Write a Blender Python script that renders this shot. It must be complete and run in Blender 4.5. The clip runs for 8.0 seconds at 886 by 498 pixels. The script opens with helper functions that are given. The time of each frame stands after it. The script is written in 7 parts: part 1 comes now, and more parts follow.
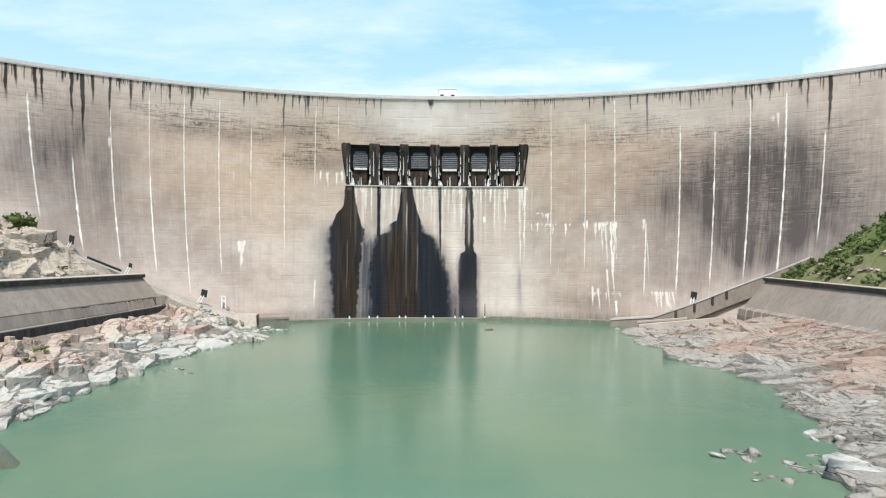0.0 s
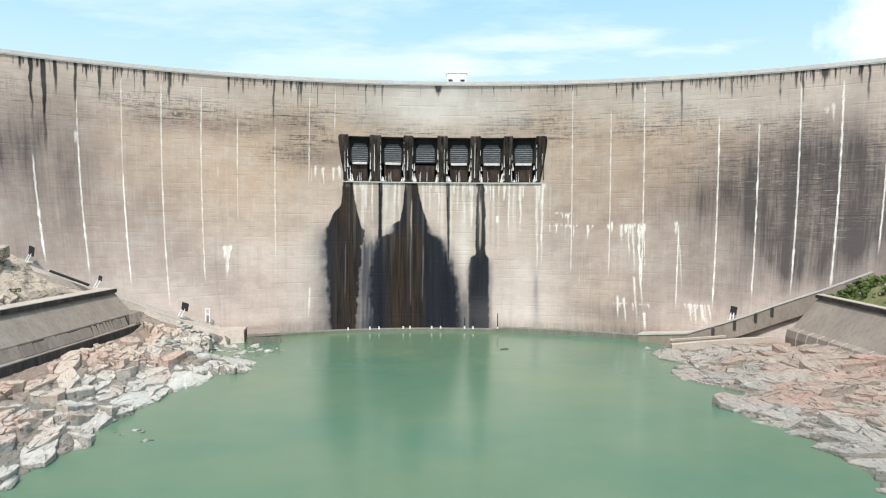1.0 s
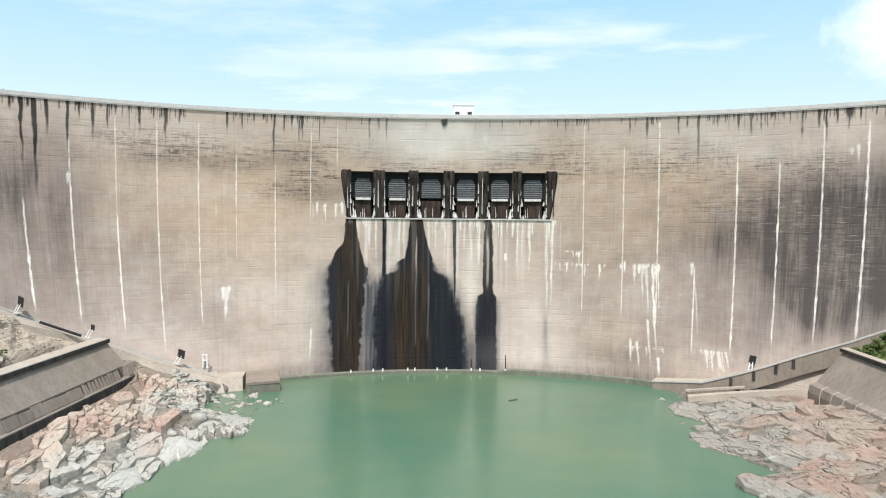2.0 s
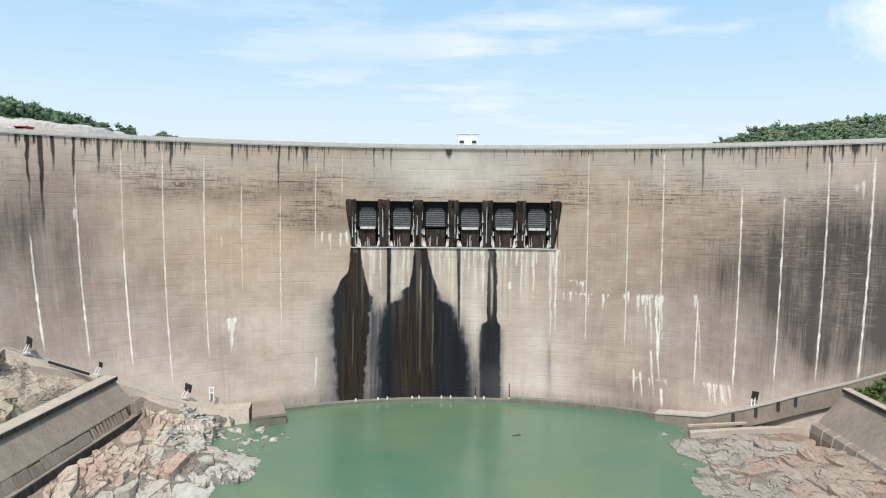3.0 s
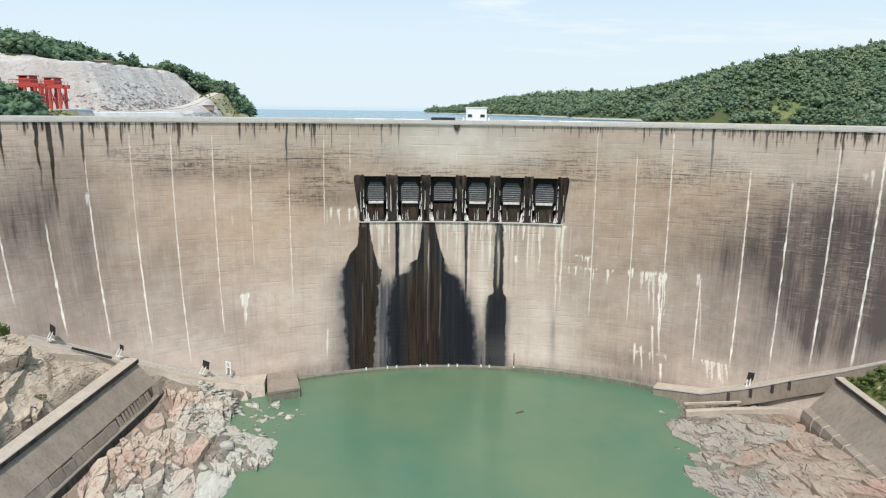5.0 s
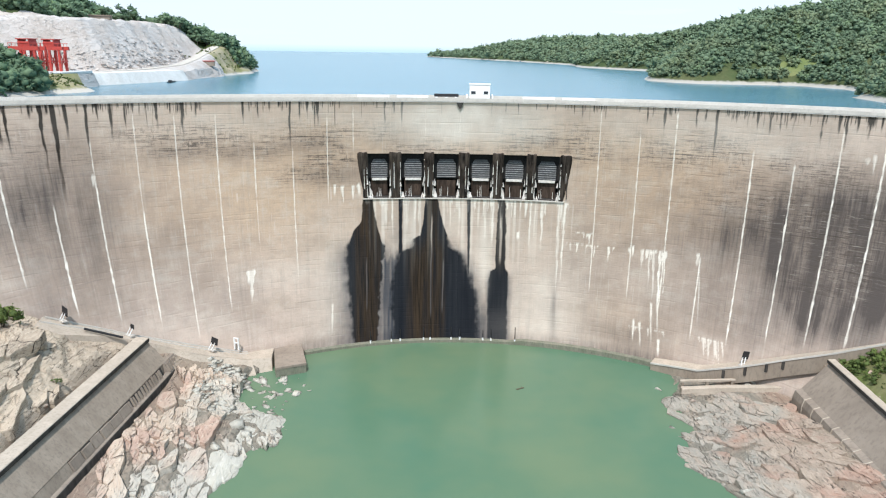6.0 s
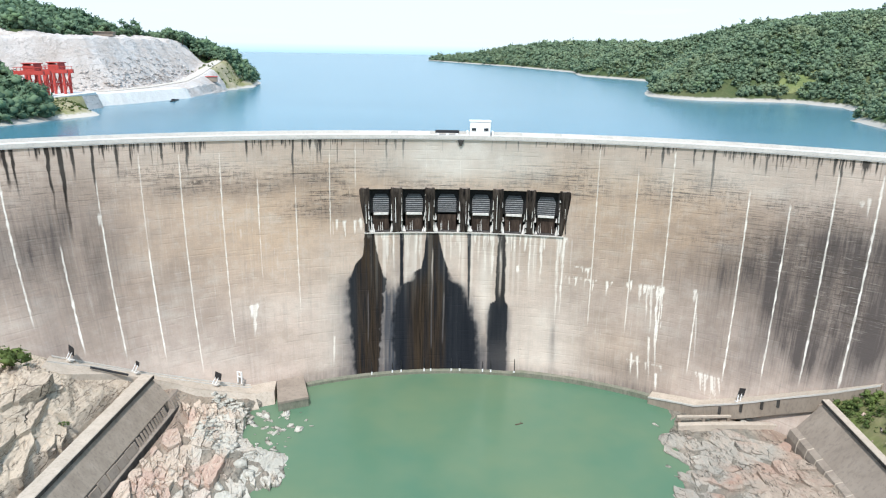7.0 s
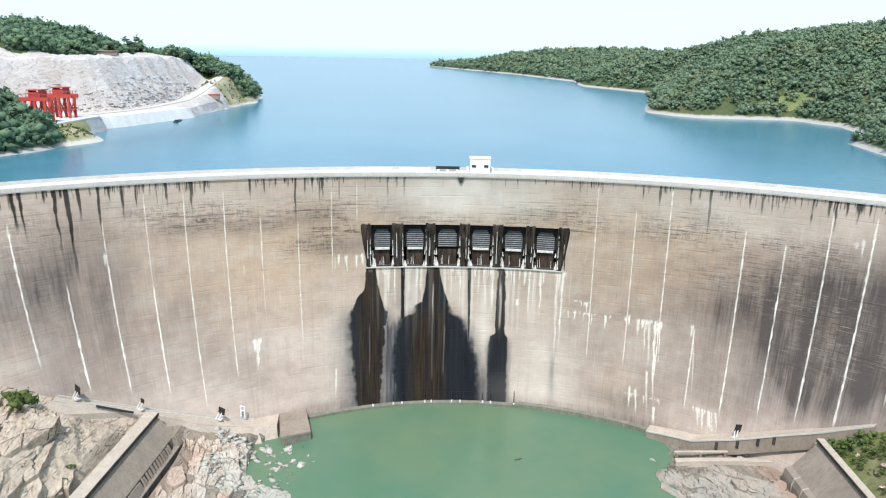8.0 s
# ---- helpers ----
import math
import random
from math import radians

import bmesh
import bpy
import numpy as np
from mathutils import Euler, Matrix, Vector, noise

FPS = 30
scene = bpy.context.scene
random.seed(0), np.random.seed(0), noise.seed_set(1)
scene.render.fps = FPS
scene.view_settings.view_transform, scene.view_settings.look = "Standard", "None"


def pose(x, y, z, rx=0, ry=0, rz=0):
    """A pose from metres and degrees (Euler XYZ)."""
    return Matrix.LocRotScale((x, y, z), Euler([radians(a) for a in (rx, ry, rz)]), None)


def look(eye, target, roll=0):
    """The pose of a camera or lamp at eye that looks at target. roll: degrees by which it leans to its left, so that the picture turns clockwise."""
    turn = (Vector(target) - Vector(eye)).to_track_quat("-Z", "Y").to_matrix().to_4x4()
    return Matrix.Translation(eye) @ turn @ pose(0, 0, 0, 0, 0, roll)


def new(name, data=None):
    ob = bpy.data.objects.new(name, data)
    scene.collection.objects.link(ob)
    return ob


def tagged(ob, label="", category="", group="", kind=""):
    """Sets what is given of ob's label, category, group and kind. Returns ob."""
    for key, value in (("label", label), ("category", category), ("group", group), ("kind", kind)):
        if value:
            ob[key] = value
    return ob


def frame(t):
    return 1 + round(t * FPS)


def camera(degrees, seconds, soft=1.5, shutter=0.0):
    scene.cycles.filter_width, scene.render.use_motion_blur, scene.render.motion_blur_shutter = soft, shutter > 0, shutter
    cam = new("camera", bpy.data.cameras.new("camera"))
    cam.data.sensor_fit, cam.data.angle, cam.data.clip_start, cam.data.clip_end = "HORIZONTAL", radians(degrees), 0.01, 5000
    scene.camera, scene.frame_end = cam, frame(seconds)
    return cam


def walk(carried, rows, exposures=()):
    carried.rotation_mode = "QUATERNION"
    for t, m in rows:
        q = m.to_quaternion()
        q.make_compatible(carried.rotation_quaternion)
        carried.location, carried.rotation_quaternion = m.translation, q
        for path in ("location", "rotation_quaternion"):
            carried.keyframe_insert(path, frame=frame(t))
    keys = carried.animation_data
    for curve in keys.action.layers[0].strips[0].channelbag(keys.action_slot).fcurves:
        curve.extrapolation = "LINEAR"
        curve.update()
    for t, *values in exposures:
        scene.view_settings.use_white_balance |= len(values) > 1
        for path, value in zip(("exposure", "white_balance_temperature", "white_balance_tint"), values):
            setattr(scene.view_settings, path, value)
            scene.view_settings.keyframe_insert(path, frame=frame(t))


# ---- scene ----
cam = camera(63.7, 8.0, soft=1.15)
METRES, EYE, TILT, LEAN, TURN = 150.0, 28.7, 0.8, -0.35, 0.0
ROWS = [
    (0.0, 0.0, 0.0, 0.0, 0.0, 0.0, 0.0),
    (0.5, -0.0078, 0.1081, 0.0492, 0.11, -0.78, -0.0),
    (1.0, -0.0128, 0.2183, 0.1, 0.32, -2.57, -0.08),
    (1.5, -0.0167, 0.2872, 0.1537, 0.56, -2.19, -0.19),
    (1.7, -0.0172, 0.2933, 0.1783, 0.62, -2.46, -0.22),
    (2.8, -0.0166, 0.2942, 0.3122, 1.01, -3.87, -0.13),
    (3.0, -0.0173, 0.2937, 0.3358, 1.07, -4.14, -0.22),
    (3.5, -0.0183, 0.2939, 0.3845, 1.17, -4.4, -0.26),
    (4.0, -0.0175, 0.2938, 0.4321, 1.35, -5.59, -0.29),
    (4.5, -0.0177, 0.2945, 0.4818, 1.53, -8.8, -0.31),
    (5.0, -0.0166, 0.2941, 0.5312, 1.75, -11.85, -0.33),
    (5.2, -0.0166, 0.2935, 0.5496, 1.82, -13.02, -0.37),
    (6.3, -0.0175, 0.2952, 0.6583, 2.07, -16.78, -0.45),
    (6.5, -0.0178, 0.2962, 0.6788, 2.08, -16.67, -0.5),
    (7.0, -0.0175, 0.2968, 0.7279, 2.12, -16.48, -0.55),
    (7.5, -0.0167, 0.2972, 0.7757, 2.19, -16.36, -0.54),
    (8.0, -0.016, 0.2981, 0.8249, 2.23, -16.35, -0.54),
]
walk(cam, [(t, pose(0, 0, EYE, TILT, LEAN, TURN) @ pose(METRES * x, METRES * y, METRES * z, 90 + pitch, roll, yaw)) for t, x, y, z, yaw, pitch, roll in ROWS],
     exposures=[(0.0, 0.30, 6100, 10), (1.5, 0.30, 6200, 10), (3.5, 0.02, 6300, 10), (5.0, 0.04, 6350, 10), (6.5, 0.36, 6050, 10), (8.0, 0.34, 6050, 10)])

# ---------------------------------------------------------------- world, sun
SUN_EL, SUN_AZ = radians(58), radians(187)      # azimuth clockwise from +y
TO_SUN = Vector((math.sin(SUN_AZ) * math.cos(SUN_EL), math.cos(SUN_AZ) * math.cos(SUN_EL), math.sin(SUN_EL)))


class Nodes:
    """Small writer for node trees."""

    def __init__(self, tree):
        self.tree = tree

    def add(self, kind, ins=None, op="", clamp=False, layer=""):
        n = self.tree.nodes.new(kind)
        if op:
            n.operation = op
        if clamp:
            n.use_clamp = True
        if layer:
            n.attribute_name = layer
        if kind == "ShaderNodeMix":
            n.data_type = "RGBA"
        for k, v in (ins or {}).items():
            if isinstance(v, bpy.types.NodeSocket):
                self.tree.links.new(v, n.inputs[k])
            else:
                n.inputs[k].default_value = v
        return n

    def math(self, op, a, b=0.0, clamp=False):
        return self.add("ShaderNodeMath", {0: a, 1: b}, op, clamp).outputs[0]

    def mix(self, fac, a, b):
        return self.add("ShaderNodeMix", {0: fac, 6: a, 7: b}).outputs[2]

    def ramp(self, value, lo, hi, to0=0.0, to1=1.0):
        return self.add("ShaderNodeMapRange", {0: value, 1: lo, 2: hi, 3: to0, 4: to1}).outputs[0]

    def noise(self, vec, scale, detail=4.0, rough=0.55, stretch=None, shift=(0, 0, 0)):
        if stretch or shift != (0, 0, 0):
            vec = self.add("ShaderNodeMapping", {"Vector": vec, "Scale": stretch or (1, 1, 1), "Location": shift}).outputs[0]
        return self.add("ShaderNodeTexNoise", {"Vector": vec, "Scale": scale, "Detail": detail, "Roughness": rough}).outputs["Fac"]


def rgb(r, g, b):
    return (r, g, b, 1.0)


world = bpy.data.worlds.new("sky")
scene.world = world
world.use_nodes = True
world.node_tree.nodes.clear()
N = Nodes(world.node_tree)
direction = N.add("ShaderNodeTexCoord").outputs["Generated"]
sky_node = N.add("ShaderNodeTexSky")
sky_node.sky_type, sky_node.sun_disc = "NISHITA", False
sky_node.sun_elevation, sky_node.sun_rotation = SUN_EL, SUN_AZ
sky_node.altitude, sky_node.air_density, sky_node.dust_density, sky_node.ozone_density = 500.0, 1.0, 1.6, 1.2
sky = sky_node.outputs[0]
axes = N.add("ShaderNodeSeparateXYZ", {0: direction})
up = axes.outputs[2]
flat = N.math("ADD", N.math("MAXIMUM", up, 0.0), 0.10)
plane = N.add("ShaderNodeCombineXYZ", {0: N.math("DIVIDE", axes.outputs[0], flat), 1: N.math("DIVIDE", axes.outputs[1], flat)}).outputs[0]
wisps = N.noise(plane, 0.55, 7.0, 0.6, (1.0, 1.7, 1.0), (3.1, 0.4, 0.0))
banks = N.noise(plane, 0.22, 4.0, 0.5, None, (7.3, 2.2, 0.0))
cloud = N.math("MULTIPLY", N.ramp(wisps, 0.42, 0.60), N.ramp(banks, 0.34, 0.50))
low = N.ramp(up, 0.02, 0.36, 0.88, 0.0)
sky = N.mix(0.6, sky, rgb(3.6, 7.2, 10.2))
cloud = N.math("MINIMUM", N.math("MAXIMUM", cloud, low), 1.0)
sky_col = N.mix(cloud, sky, rgb(7.6, 8.3, 8.6))
away = N.add("ShaderNodeVectorMath", {0: direction, 1: (0.535, 0.805, 0.258)}, "DISTANCE").outputs["Value"]
billow = N.noise(direction, 9.0, 6.0, 0.6)
heap = N.ramp(N.math("ADD", away, N.math("MULTIPLY", billow, 0.16)), 0.15, 0.19, 1.0, 0.0)
sky_col = N.mix(N.math("MULTIPLY", heap, 0.9), sky_col, rgb(9.6, 9.8, 9.8))
sky_col = N.mix(N.ramp(up, 0.04, 0.17, 0.85, 0.0), sky_col, rgb(6.9, 7.85, 8.3))
far_water = N.ramp(up, -0.012, 0.004, 1.0, 0.0)
sky_col = N.mix(far_water, sky_col, rgb(3.7, 6.3, 7.8))
ground = N.ramp(up, -0.30, -0.05, 1.0, 0.0)
sky_col = N.mix(ground, sky_col, rgb(1.1, 1.2, 1.0))
back = N.add("ShaderNodeBackground", {"Color": sky_col, "Strength": 0.11})
N.tree.links.new(back.outputs[0], N.add("ShaderNodeOutputWorld").inputs[0])

sun_data = bpy.data.lights.new("sun", "SUN")
sun_data.energy, sun_data.angle, sun_data.color = 3.45, radians(0.6), (1.0, 0.935, 0.86)
sun = new("sun", sun_data)
sun.matrix_world = look(TO_SUN * 600, (0, 0, 0))


# ---------------------------------------------------------------- materials
def material(name):
    m = bpy.data.materials.new(name)
    m.use_nodes = True
    m.node_tree.nodes.clear()
    return m, Nodes(m.node_tree)


def finish(n, color, rough=0.8, height=None, strength=0.4, dist=0.1, metal=0.0, spec=0.3):
    ins = {"Base Color": color, "Roughness": rough, "Metallic": metal, "Specular IOR Level": spec}
    if height is not None:
        ins["Normal"] = n.add("ShaderNodeBump", {"Height": height, "Strength": strength, "Distance": dist}).outputs[0]
    b = n.add("ShaderNodeBsdfPrincipled", ins)
    n.tree.links.new(b.outputs[0], n.add("ShaderNodeOutputMaterial").inputs[0])
    return b


def grained(name, a, b, c, scale=0.5, rough=0.85, bump=0.4, dist=0.1, stretch=None, metal=0.0, spec=0.3, fine=6.0):
    """Two tones over large patches and a third in fine grain."""
    m, n = material(name)
    p = n.add("ShaderNodeNewGeometry").outputs["Position"]
    big = n.noise(p, scale, 5.0, 0.6, stretch)
    small = n.noise(p, scale * fine, 5.0, 0.65, stretch)
    col = n.mix(n.ramp(big, 0.35, 0.65), rgb(*a), rgb(*b))
    col = n.mix(n.ramp(small, 0.48, 0.78, 0.0, 0.7), col, rgb(*c))
    h = n.math("ADD", big, n.math("MULTIPLY", small, 0.5))
    finish(n, col, rough, h, bump, dist, metal, spec)
    return m


def dam_concrete():
    m, n = material("dam_concrete")
    p = n.add("ShaderNodeNewGeometry").outputs["Position"]

    def layer(name):
        return n.add("ShaderNodeAttribute", layer=name).outputs["Fac"]
    wet, lime, soot, warm, dash, veil, run = (layer(k) for k in ("wet", "lime", "soot", "warm", "dash", "veil", "run"))
    along, z = layer("along"), n.add("ShaderNodeSeparateXYZ", {0: p}).outputs[2]
    patch = n.noise(p, 0.03, 5.0, 0.6)
    mottle = n.noise(p, 0.22, 5.0, 0.65)
    grain = n.noise(p, 1.6, 5.0, 0.7)
    face = n.add("ShaderNodeCombineXYZ", {0: along, 2: z}).outputs[0]
    lifts = n.noise(face, 1.0, 4.0, 0.65, (0.05, 0.05, 1.1))
    dark_dash = n.noise(face, 1.0, 5.0, 0.72, (0.09, 0.09, 2.0), (5, 1, 3))
    pale_dash = n.noise(face, 1.0, 4.0, 0.70, (0.15, 0.15, 1.6), (1, 8, 6))
    runs = n.noise(face, 1.0, 5.0, 0.65, (0.42, 0.42, 0.022))
    smear = n.noise(face, 1.0, 4.0, 0.6, (0.16, 0.16, 0.02), (4, 4, 8))
    thin = n.noise(face, 1.0, 4.0, 0.65, (1.5, 1.5, 0.05), (2, 7, 5))
    plaid = n.noise(face, 1.0, 4.0, 0.65, (1.1, 1.1, 0.22), (8, 3, 2))
    where = n.noise(p, 0.055, 4.0, 0.6, None, (9, 2, 1))
    # pour courses: each lift has its own tone, and a thin seam where it meets the next
    course = n.math("DIVIDE", n.math("ADD", z, n.math("MULTIPLY", n.noise(face, 0.05, 2.0), 0.5)), 1.9)
    row = n.math("FLOOR", course)
    seam = n.math("SUBTRACT", 0.5, n.math("ABSOLUTE", n.math("SUBTRACT", n.math("FRACT", course), 0.5)))
    bay = n.math("FLOOR", n.math("ADD", n.math("DIVIDE", along, 4.1), n.math("MULTIPLY", row, 0.37)))
    tone = n.add("ShaderNodeTexWhiteNoise", {"Vector": n.add("ShaderNodeCombineXYZ", {0: bay, 1: row}).outputs[0]}).outputs["Value"]
    broken = n.noise(face, 1.0, 4.0, 0.65, (0.08, 0.08, 0.50), (3, 3, 7))
    seam_dark = n.math("MULTIPLY", n.ramp(seam, 0.06, 0.19, 1.0, 0.0), n.ramp(broken, 0.50, 0.60))
    seam_pale = n.math("MULTIPLY", n.ramp(seam, 0.05, 0.16, 1.0, 0.0), n.ramp(broken, 0.46, 0.37))
    col = n.mix(n.ramp(patch, 0.36, 0.64), rgb(0.635, 0.512, 0.428), rgb(0.435, 0.350, 0.295))
    panel = n.add("ShaderNodeObjectInfo").outputs["Random"]
    col = n.mix(n.ramp(panel, 0.0, 1.0, 0.0, 0.30), col, rgb(0.42, 0.35, 0.305))
    col = n.mix(warm, col, rgb(0.560, 0.412, 0.295))
    cloud = n.noise(face, 1.0, 5.0, 0.6, (0.045, 0.045, 0.075), (6, 2, 9))
    col = n.mix(n.ramp(cloud, 0.50, 0.66, 0.0, 0.52), col, rgb(0.345, 0.268, 0.21))
    col = n.mix(n.ramp(cloud, 0.46, 0.34, 0.0, 0.40), col, rgb(0.66, 0.585, 0.505))
    col = n.mix(n.ramp(mottle, 0.52, 0.78, 0.0, 0.32), col, rgb(0.31, 0.275, 0.24))
    col = n.mix(n.ramp(mottle, 0.48, 0.28, 0.0, 0.35), col, rgb(0.64, 0.575, 0.50))
    col = n.mix(n.ramp(runs, 0.55, 0.78, 0.0, 0.40), col, rgb(0.60, 0.54, 0.47))
    col = n.mix(n.ramp(runs, 0.45, 0.23, 0.0, 0.40), col, rgb(0.28, 0.25, 0.22))
    col = n.mix(n.math("MULTIPLY", n.ramp(thin, 0.57, 0.68, 0.0, 0.30), n.ramp(where, 0.60, 0.42)), col, rgb(0.27, 0.24, 0.21))
    col = n.mix(n.math("MULTIPLY", n.ramp(thin, 0.42, 0.33, 0.0, 0.42), n.ramp(where, 0.42, 0.58)), col, rgb(0.66, 0.61, 0.54))
    col = n.mix(n.math("MULTIPLY", n.ramp(lifts, 0.57, 0.66, 0.0, 0.36), n.ramp(where, 0.46, 0.62)), col, rgb(0.29, 0.25, 0.21))
    col = n.mix(n.ramp(grain, 0.48, 0.8, 0.0, 0.28), col, rgb(0.28, 0.25, 0.22))
    col = n.mix(n.ramp(tone, 0.0, 1.0, 0.0, 0.06), col, rgb(0.25, 0.215, 0.185))
    col = n.mix(n.math("MULTIPLY", seam_dark, 0.03), col, rgb(0.16, 0.135, 0.115))
    col = n.mix(n.math("MULTIPLY", seam_pale, 0.04), col, rgb(0.66, 0.60, 0.53))
    streaky = n.math("ADD", n.math("MULTIPLY", n.ramp(smear, 0.30, 0.65), 0.36), n.math("MULTIPLY", n.ramp(runs, 0.36, 0.66), 0.13))
    streaky = n.math("ADD", streaky, n.math("MULTIPLY", n.ramp(thin, 0.46, 0.62), 0.15))
    streaky = n.math("ADD", n.math("ADD", streaky, n.math("MULTIPLY", n.ramp(mottle, 0.35, 0.65), 0.08)), 0.58)
    col = n.mix(n.math("MULTIPLY", soot, streaky, True), col, rgb(0.090, 0.076, 0.070))
    col = n.mix(n.math("MULTIPLY", dash, n.math("MULTIPLY", n.ramp(dark_dash, 0.48, 0.58, 0.0, 0.85), n.ramp(n.noise(p, 0.5, 3.0, 0.6), 0.36, 0.52)), True), col, rgb(0.080, 0.064, 0.054))
    col = n.mix(n.math("MULTIPLY", dash, n.ramp(plaid, 0.54, 0.64, 0.0, 0.45), True), col, rgb(0.085, 0.070, 0.060))
    col = n.mix(n.math("MULTIPLY", dash, n.math("MULTIPLY", seam_dark, 0.55), True), col, rgb(0.060, 0.050, 0.042))
    col = n.mix(n.math("MULTIPLY", dash, n.ramp(pale_dash, 0.57, 0.64, 0.0, 0.24), True), col, rgb(0.66, 0.60, 0.52))
    col = n.mix(n.math("MULTIPLY", dash, n.math("MULTIPLY", seam_pale, 0.12), True), col, rgb(0.66, 0.60, 0.52))
    col = n.mix(n.math("MULTIPLY", veil, n.ramp(runs, 0.25, 0.7, 0.8, 1.1), True), col, rgb(0.045, 0.052, 0.066))
    col = n.mix(n.ramp(run, 0.10, 0.75, 0.0, 0.97), col, rgb(0.015, 0.012, 0.010))
    wet_col = n.mix(n.ramp(runs, 0.35, 0.65), rgb(0.009, 0.011, 0.016), rgb(0.020, 0.022, 0.027))
    brown = n.mix(n.ramp(thin, 0.38, 0.60), rgb(0.013, 0.010, 0.008), rgb(0.048, 0.032, 0.020))
    wet_col = n.mix(n.math("MULTIPLY", layer("rust"), n.ramp(runs, 0.30, 0.58, 0.25, 1.0), True), wet_col, brown)
    col = n.mix(n.ramp(wet, 0.10, 0.90), col, wet_col)
    lime_mix = n.math("MULTIPLY", lime, n.ramp(grain, 0.2, 0.6, 0.75, 1.0), True)
    col = n.mix(lime_mix, col, rgb(0.84, 0.79, 0.71))
    h = n.math("ADD", n.math("MULTIPLY", lifts, 0.6), n.math("MULTIPLY", grain, 0.5))
    h = n.math("SUBTRACT", h, n.math("MULTIPLY", seam_dark, 0.4))
    rough = n.ramp(wet, 0.0, 1.0, 0.9, 0.75)
    finish(n, col, rough, h, 0.5, 0.25, spec=0.12)
    return m


def rock_material(name, a, b, c, crack, level=0.0, washed=None, amount=0.8, dense=0.0):
    """Bedded rock: broad colour patches, grain along the beds, fine dark pits, and a washed grey zone near the water."""
    m, n = material(name)
    p = n.add("ShaderNodeNewGeometry").outputs["Position"]
    island = n.add("ShaderNodeNewGeometry").outputs["Random Per Island"]
    rand = n.math("FRACT", n.math("ADD", island, n.add("ShaderNodeObjectInfo").outputs["Random"]))
    turned = n.add("ShaderNodeMapping", {"Vector": p, "Rotation": (0.12, 0.15, -0.35), "Scale": (1.15, 0.42, 1.9)}).outputs[0]
    big = n.noise(p, 0.05, 5.0, 0.62)
    mid = n.noise(turned, 0.30, 6.0, 0.68)
    fine = n.noise(turned, 1.3, 6.0, 0.72)
    z = n.add("ShaderNodeSeparateXYZ", {0: p}).outputs[2]
    col = n.mix(n.ramp(n.math("ADD", n.math("MULTIPLY", big, 0.85), n.math("MULTIPLY", rand, 0.15)), 0.44, 0.58), rgb(*a), rgb(*b))
    if washed:
        high = n.math("ADD", z, n.math("MULTIPLY", n.math("ADD", big, n.math("MULTIPLY", rand, 0.2)), 9.0))
        col = n.mix(n.ramp(high, level + 10.4, level + 8.4), col, rgb(*washed))
    col = n.mix(n.ramp(mid, 0.47, 0.70, 0.0, 0.75), col, rgb(*c))
    col = n.mix(n.ramp(rand, 0.0, 1.0, 0.0, 0.30), col, rgb(a[0] * 0.62, a[1] * 0.62, a[2] * 0.64))
    col = n.mix(n.ramp(fine, 0.43, 0.30, 0.0, 0.80 * amount), col, rgb(*crack))
    seam = n.noise(turned, 0.16, 5.0, 0.6, (1.0, 0.6, 1.0), (6, 3, 1))
    lines = n.ramp(n.math("ABSOLUTE", n.math("SUBTRACT", seam, 0.5)), 0.0, 0.010, 1.0, 0.0)
    lines = n.math("MULTIPLY", lines, n.ramp(mid, 0.46, 0.58))
    col = n.mix(n.math("MULTIPLY", lines, amount), col, rgb(*crack))
    warp = n.add("ShaderNodeTexNoise", {"Vector": p, "Scale": 0.22, "Detail": 3.0}).outputs["Color"]
    bent = n.add("ShaderNodeVectorMath", {0: turned, 1: n.add("ShaderNodeVectorMath", {0: warp, 1: (2.6, 2.6, 2.6)}, "MULTIPLY").outputs[0]}, "ADD").outputs[0]
    joints = None
    for size, wide, lo, hi in ((0.11, 0.012, 0.50, 0.60), (0.42, 0.026, 0.58, 0.70)):
        cell = n.add("ShaderNodeTexVoronoi", {"Vector": bent, "Scale": size})
        cell.feature = "DISTANCE_TO_EDGE"
        gap = n.math("MULTIPLY", n.ramp(cell.outputs["Distance"], 0.0, wide * (1 + 5 * dense), 1.0, 0.0), n.ramp(n.noise(p, 0.11, 3.0, 0.6, None, (size * 40, 2, 5)), lo - dense, hi - dense))
        joints = gap if joints is None else n.math("MAXIMUM", joints, gap)
    beds = n.noise(bent, 1.0, 4.0, 0.65, (2.4, 0.22, 1.2), (2, 9, 4))
    streak = n.math("MULTIPLY", n.ramp(beds, 0.58 - 0.3 * dense, 0.66 - 0.3 * dense), n.ramp(n.noise(p, 0.09, 3.0, 0.6, None, (1, 6, 3)), 0.44 - dense, 0.58 - dense))
    col = n.mix(n.math("MULTIPLY", streak, 0.55 * amount), col, rgb(crack[0] * 2.2, crack[1] * 2.2, crack[2] * 2.2))
    col = n.mix(n.ramp(beds, 0.42, 0.34, 0.0, 0.45), col, rgb(min(c[0] * 1.2, 0.75), min(c[1] * 1.2, 0.72), min(c[2] * 1.2, 0.68)))
    col = n.mix(n.math("MULTIPLY", joints, 1.1 * amount, True), col, rgb(*crack))
    edge = n.math("ADD", z, n.math("MULTIPLY", mid, 1.6))
    col = n.mix(n.ramp(edge, level + 1.15, level + 0.75, 0.0, 0.7), col, rgb(0.12, 0.115, 0.09))
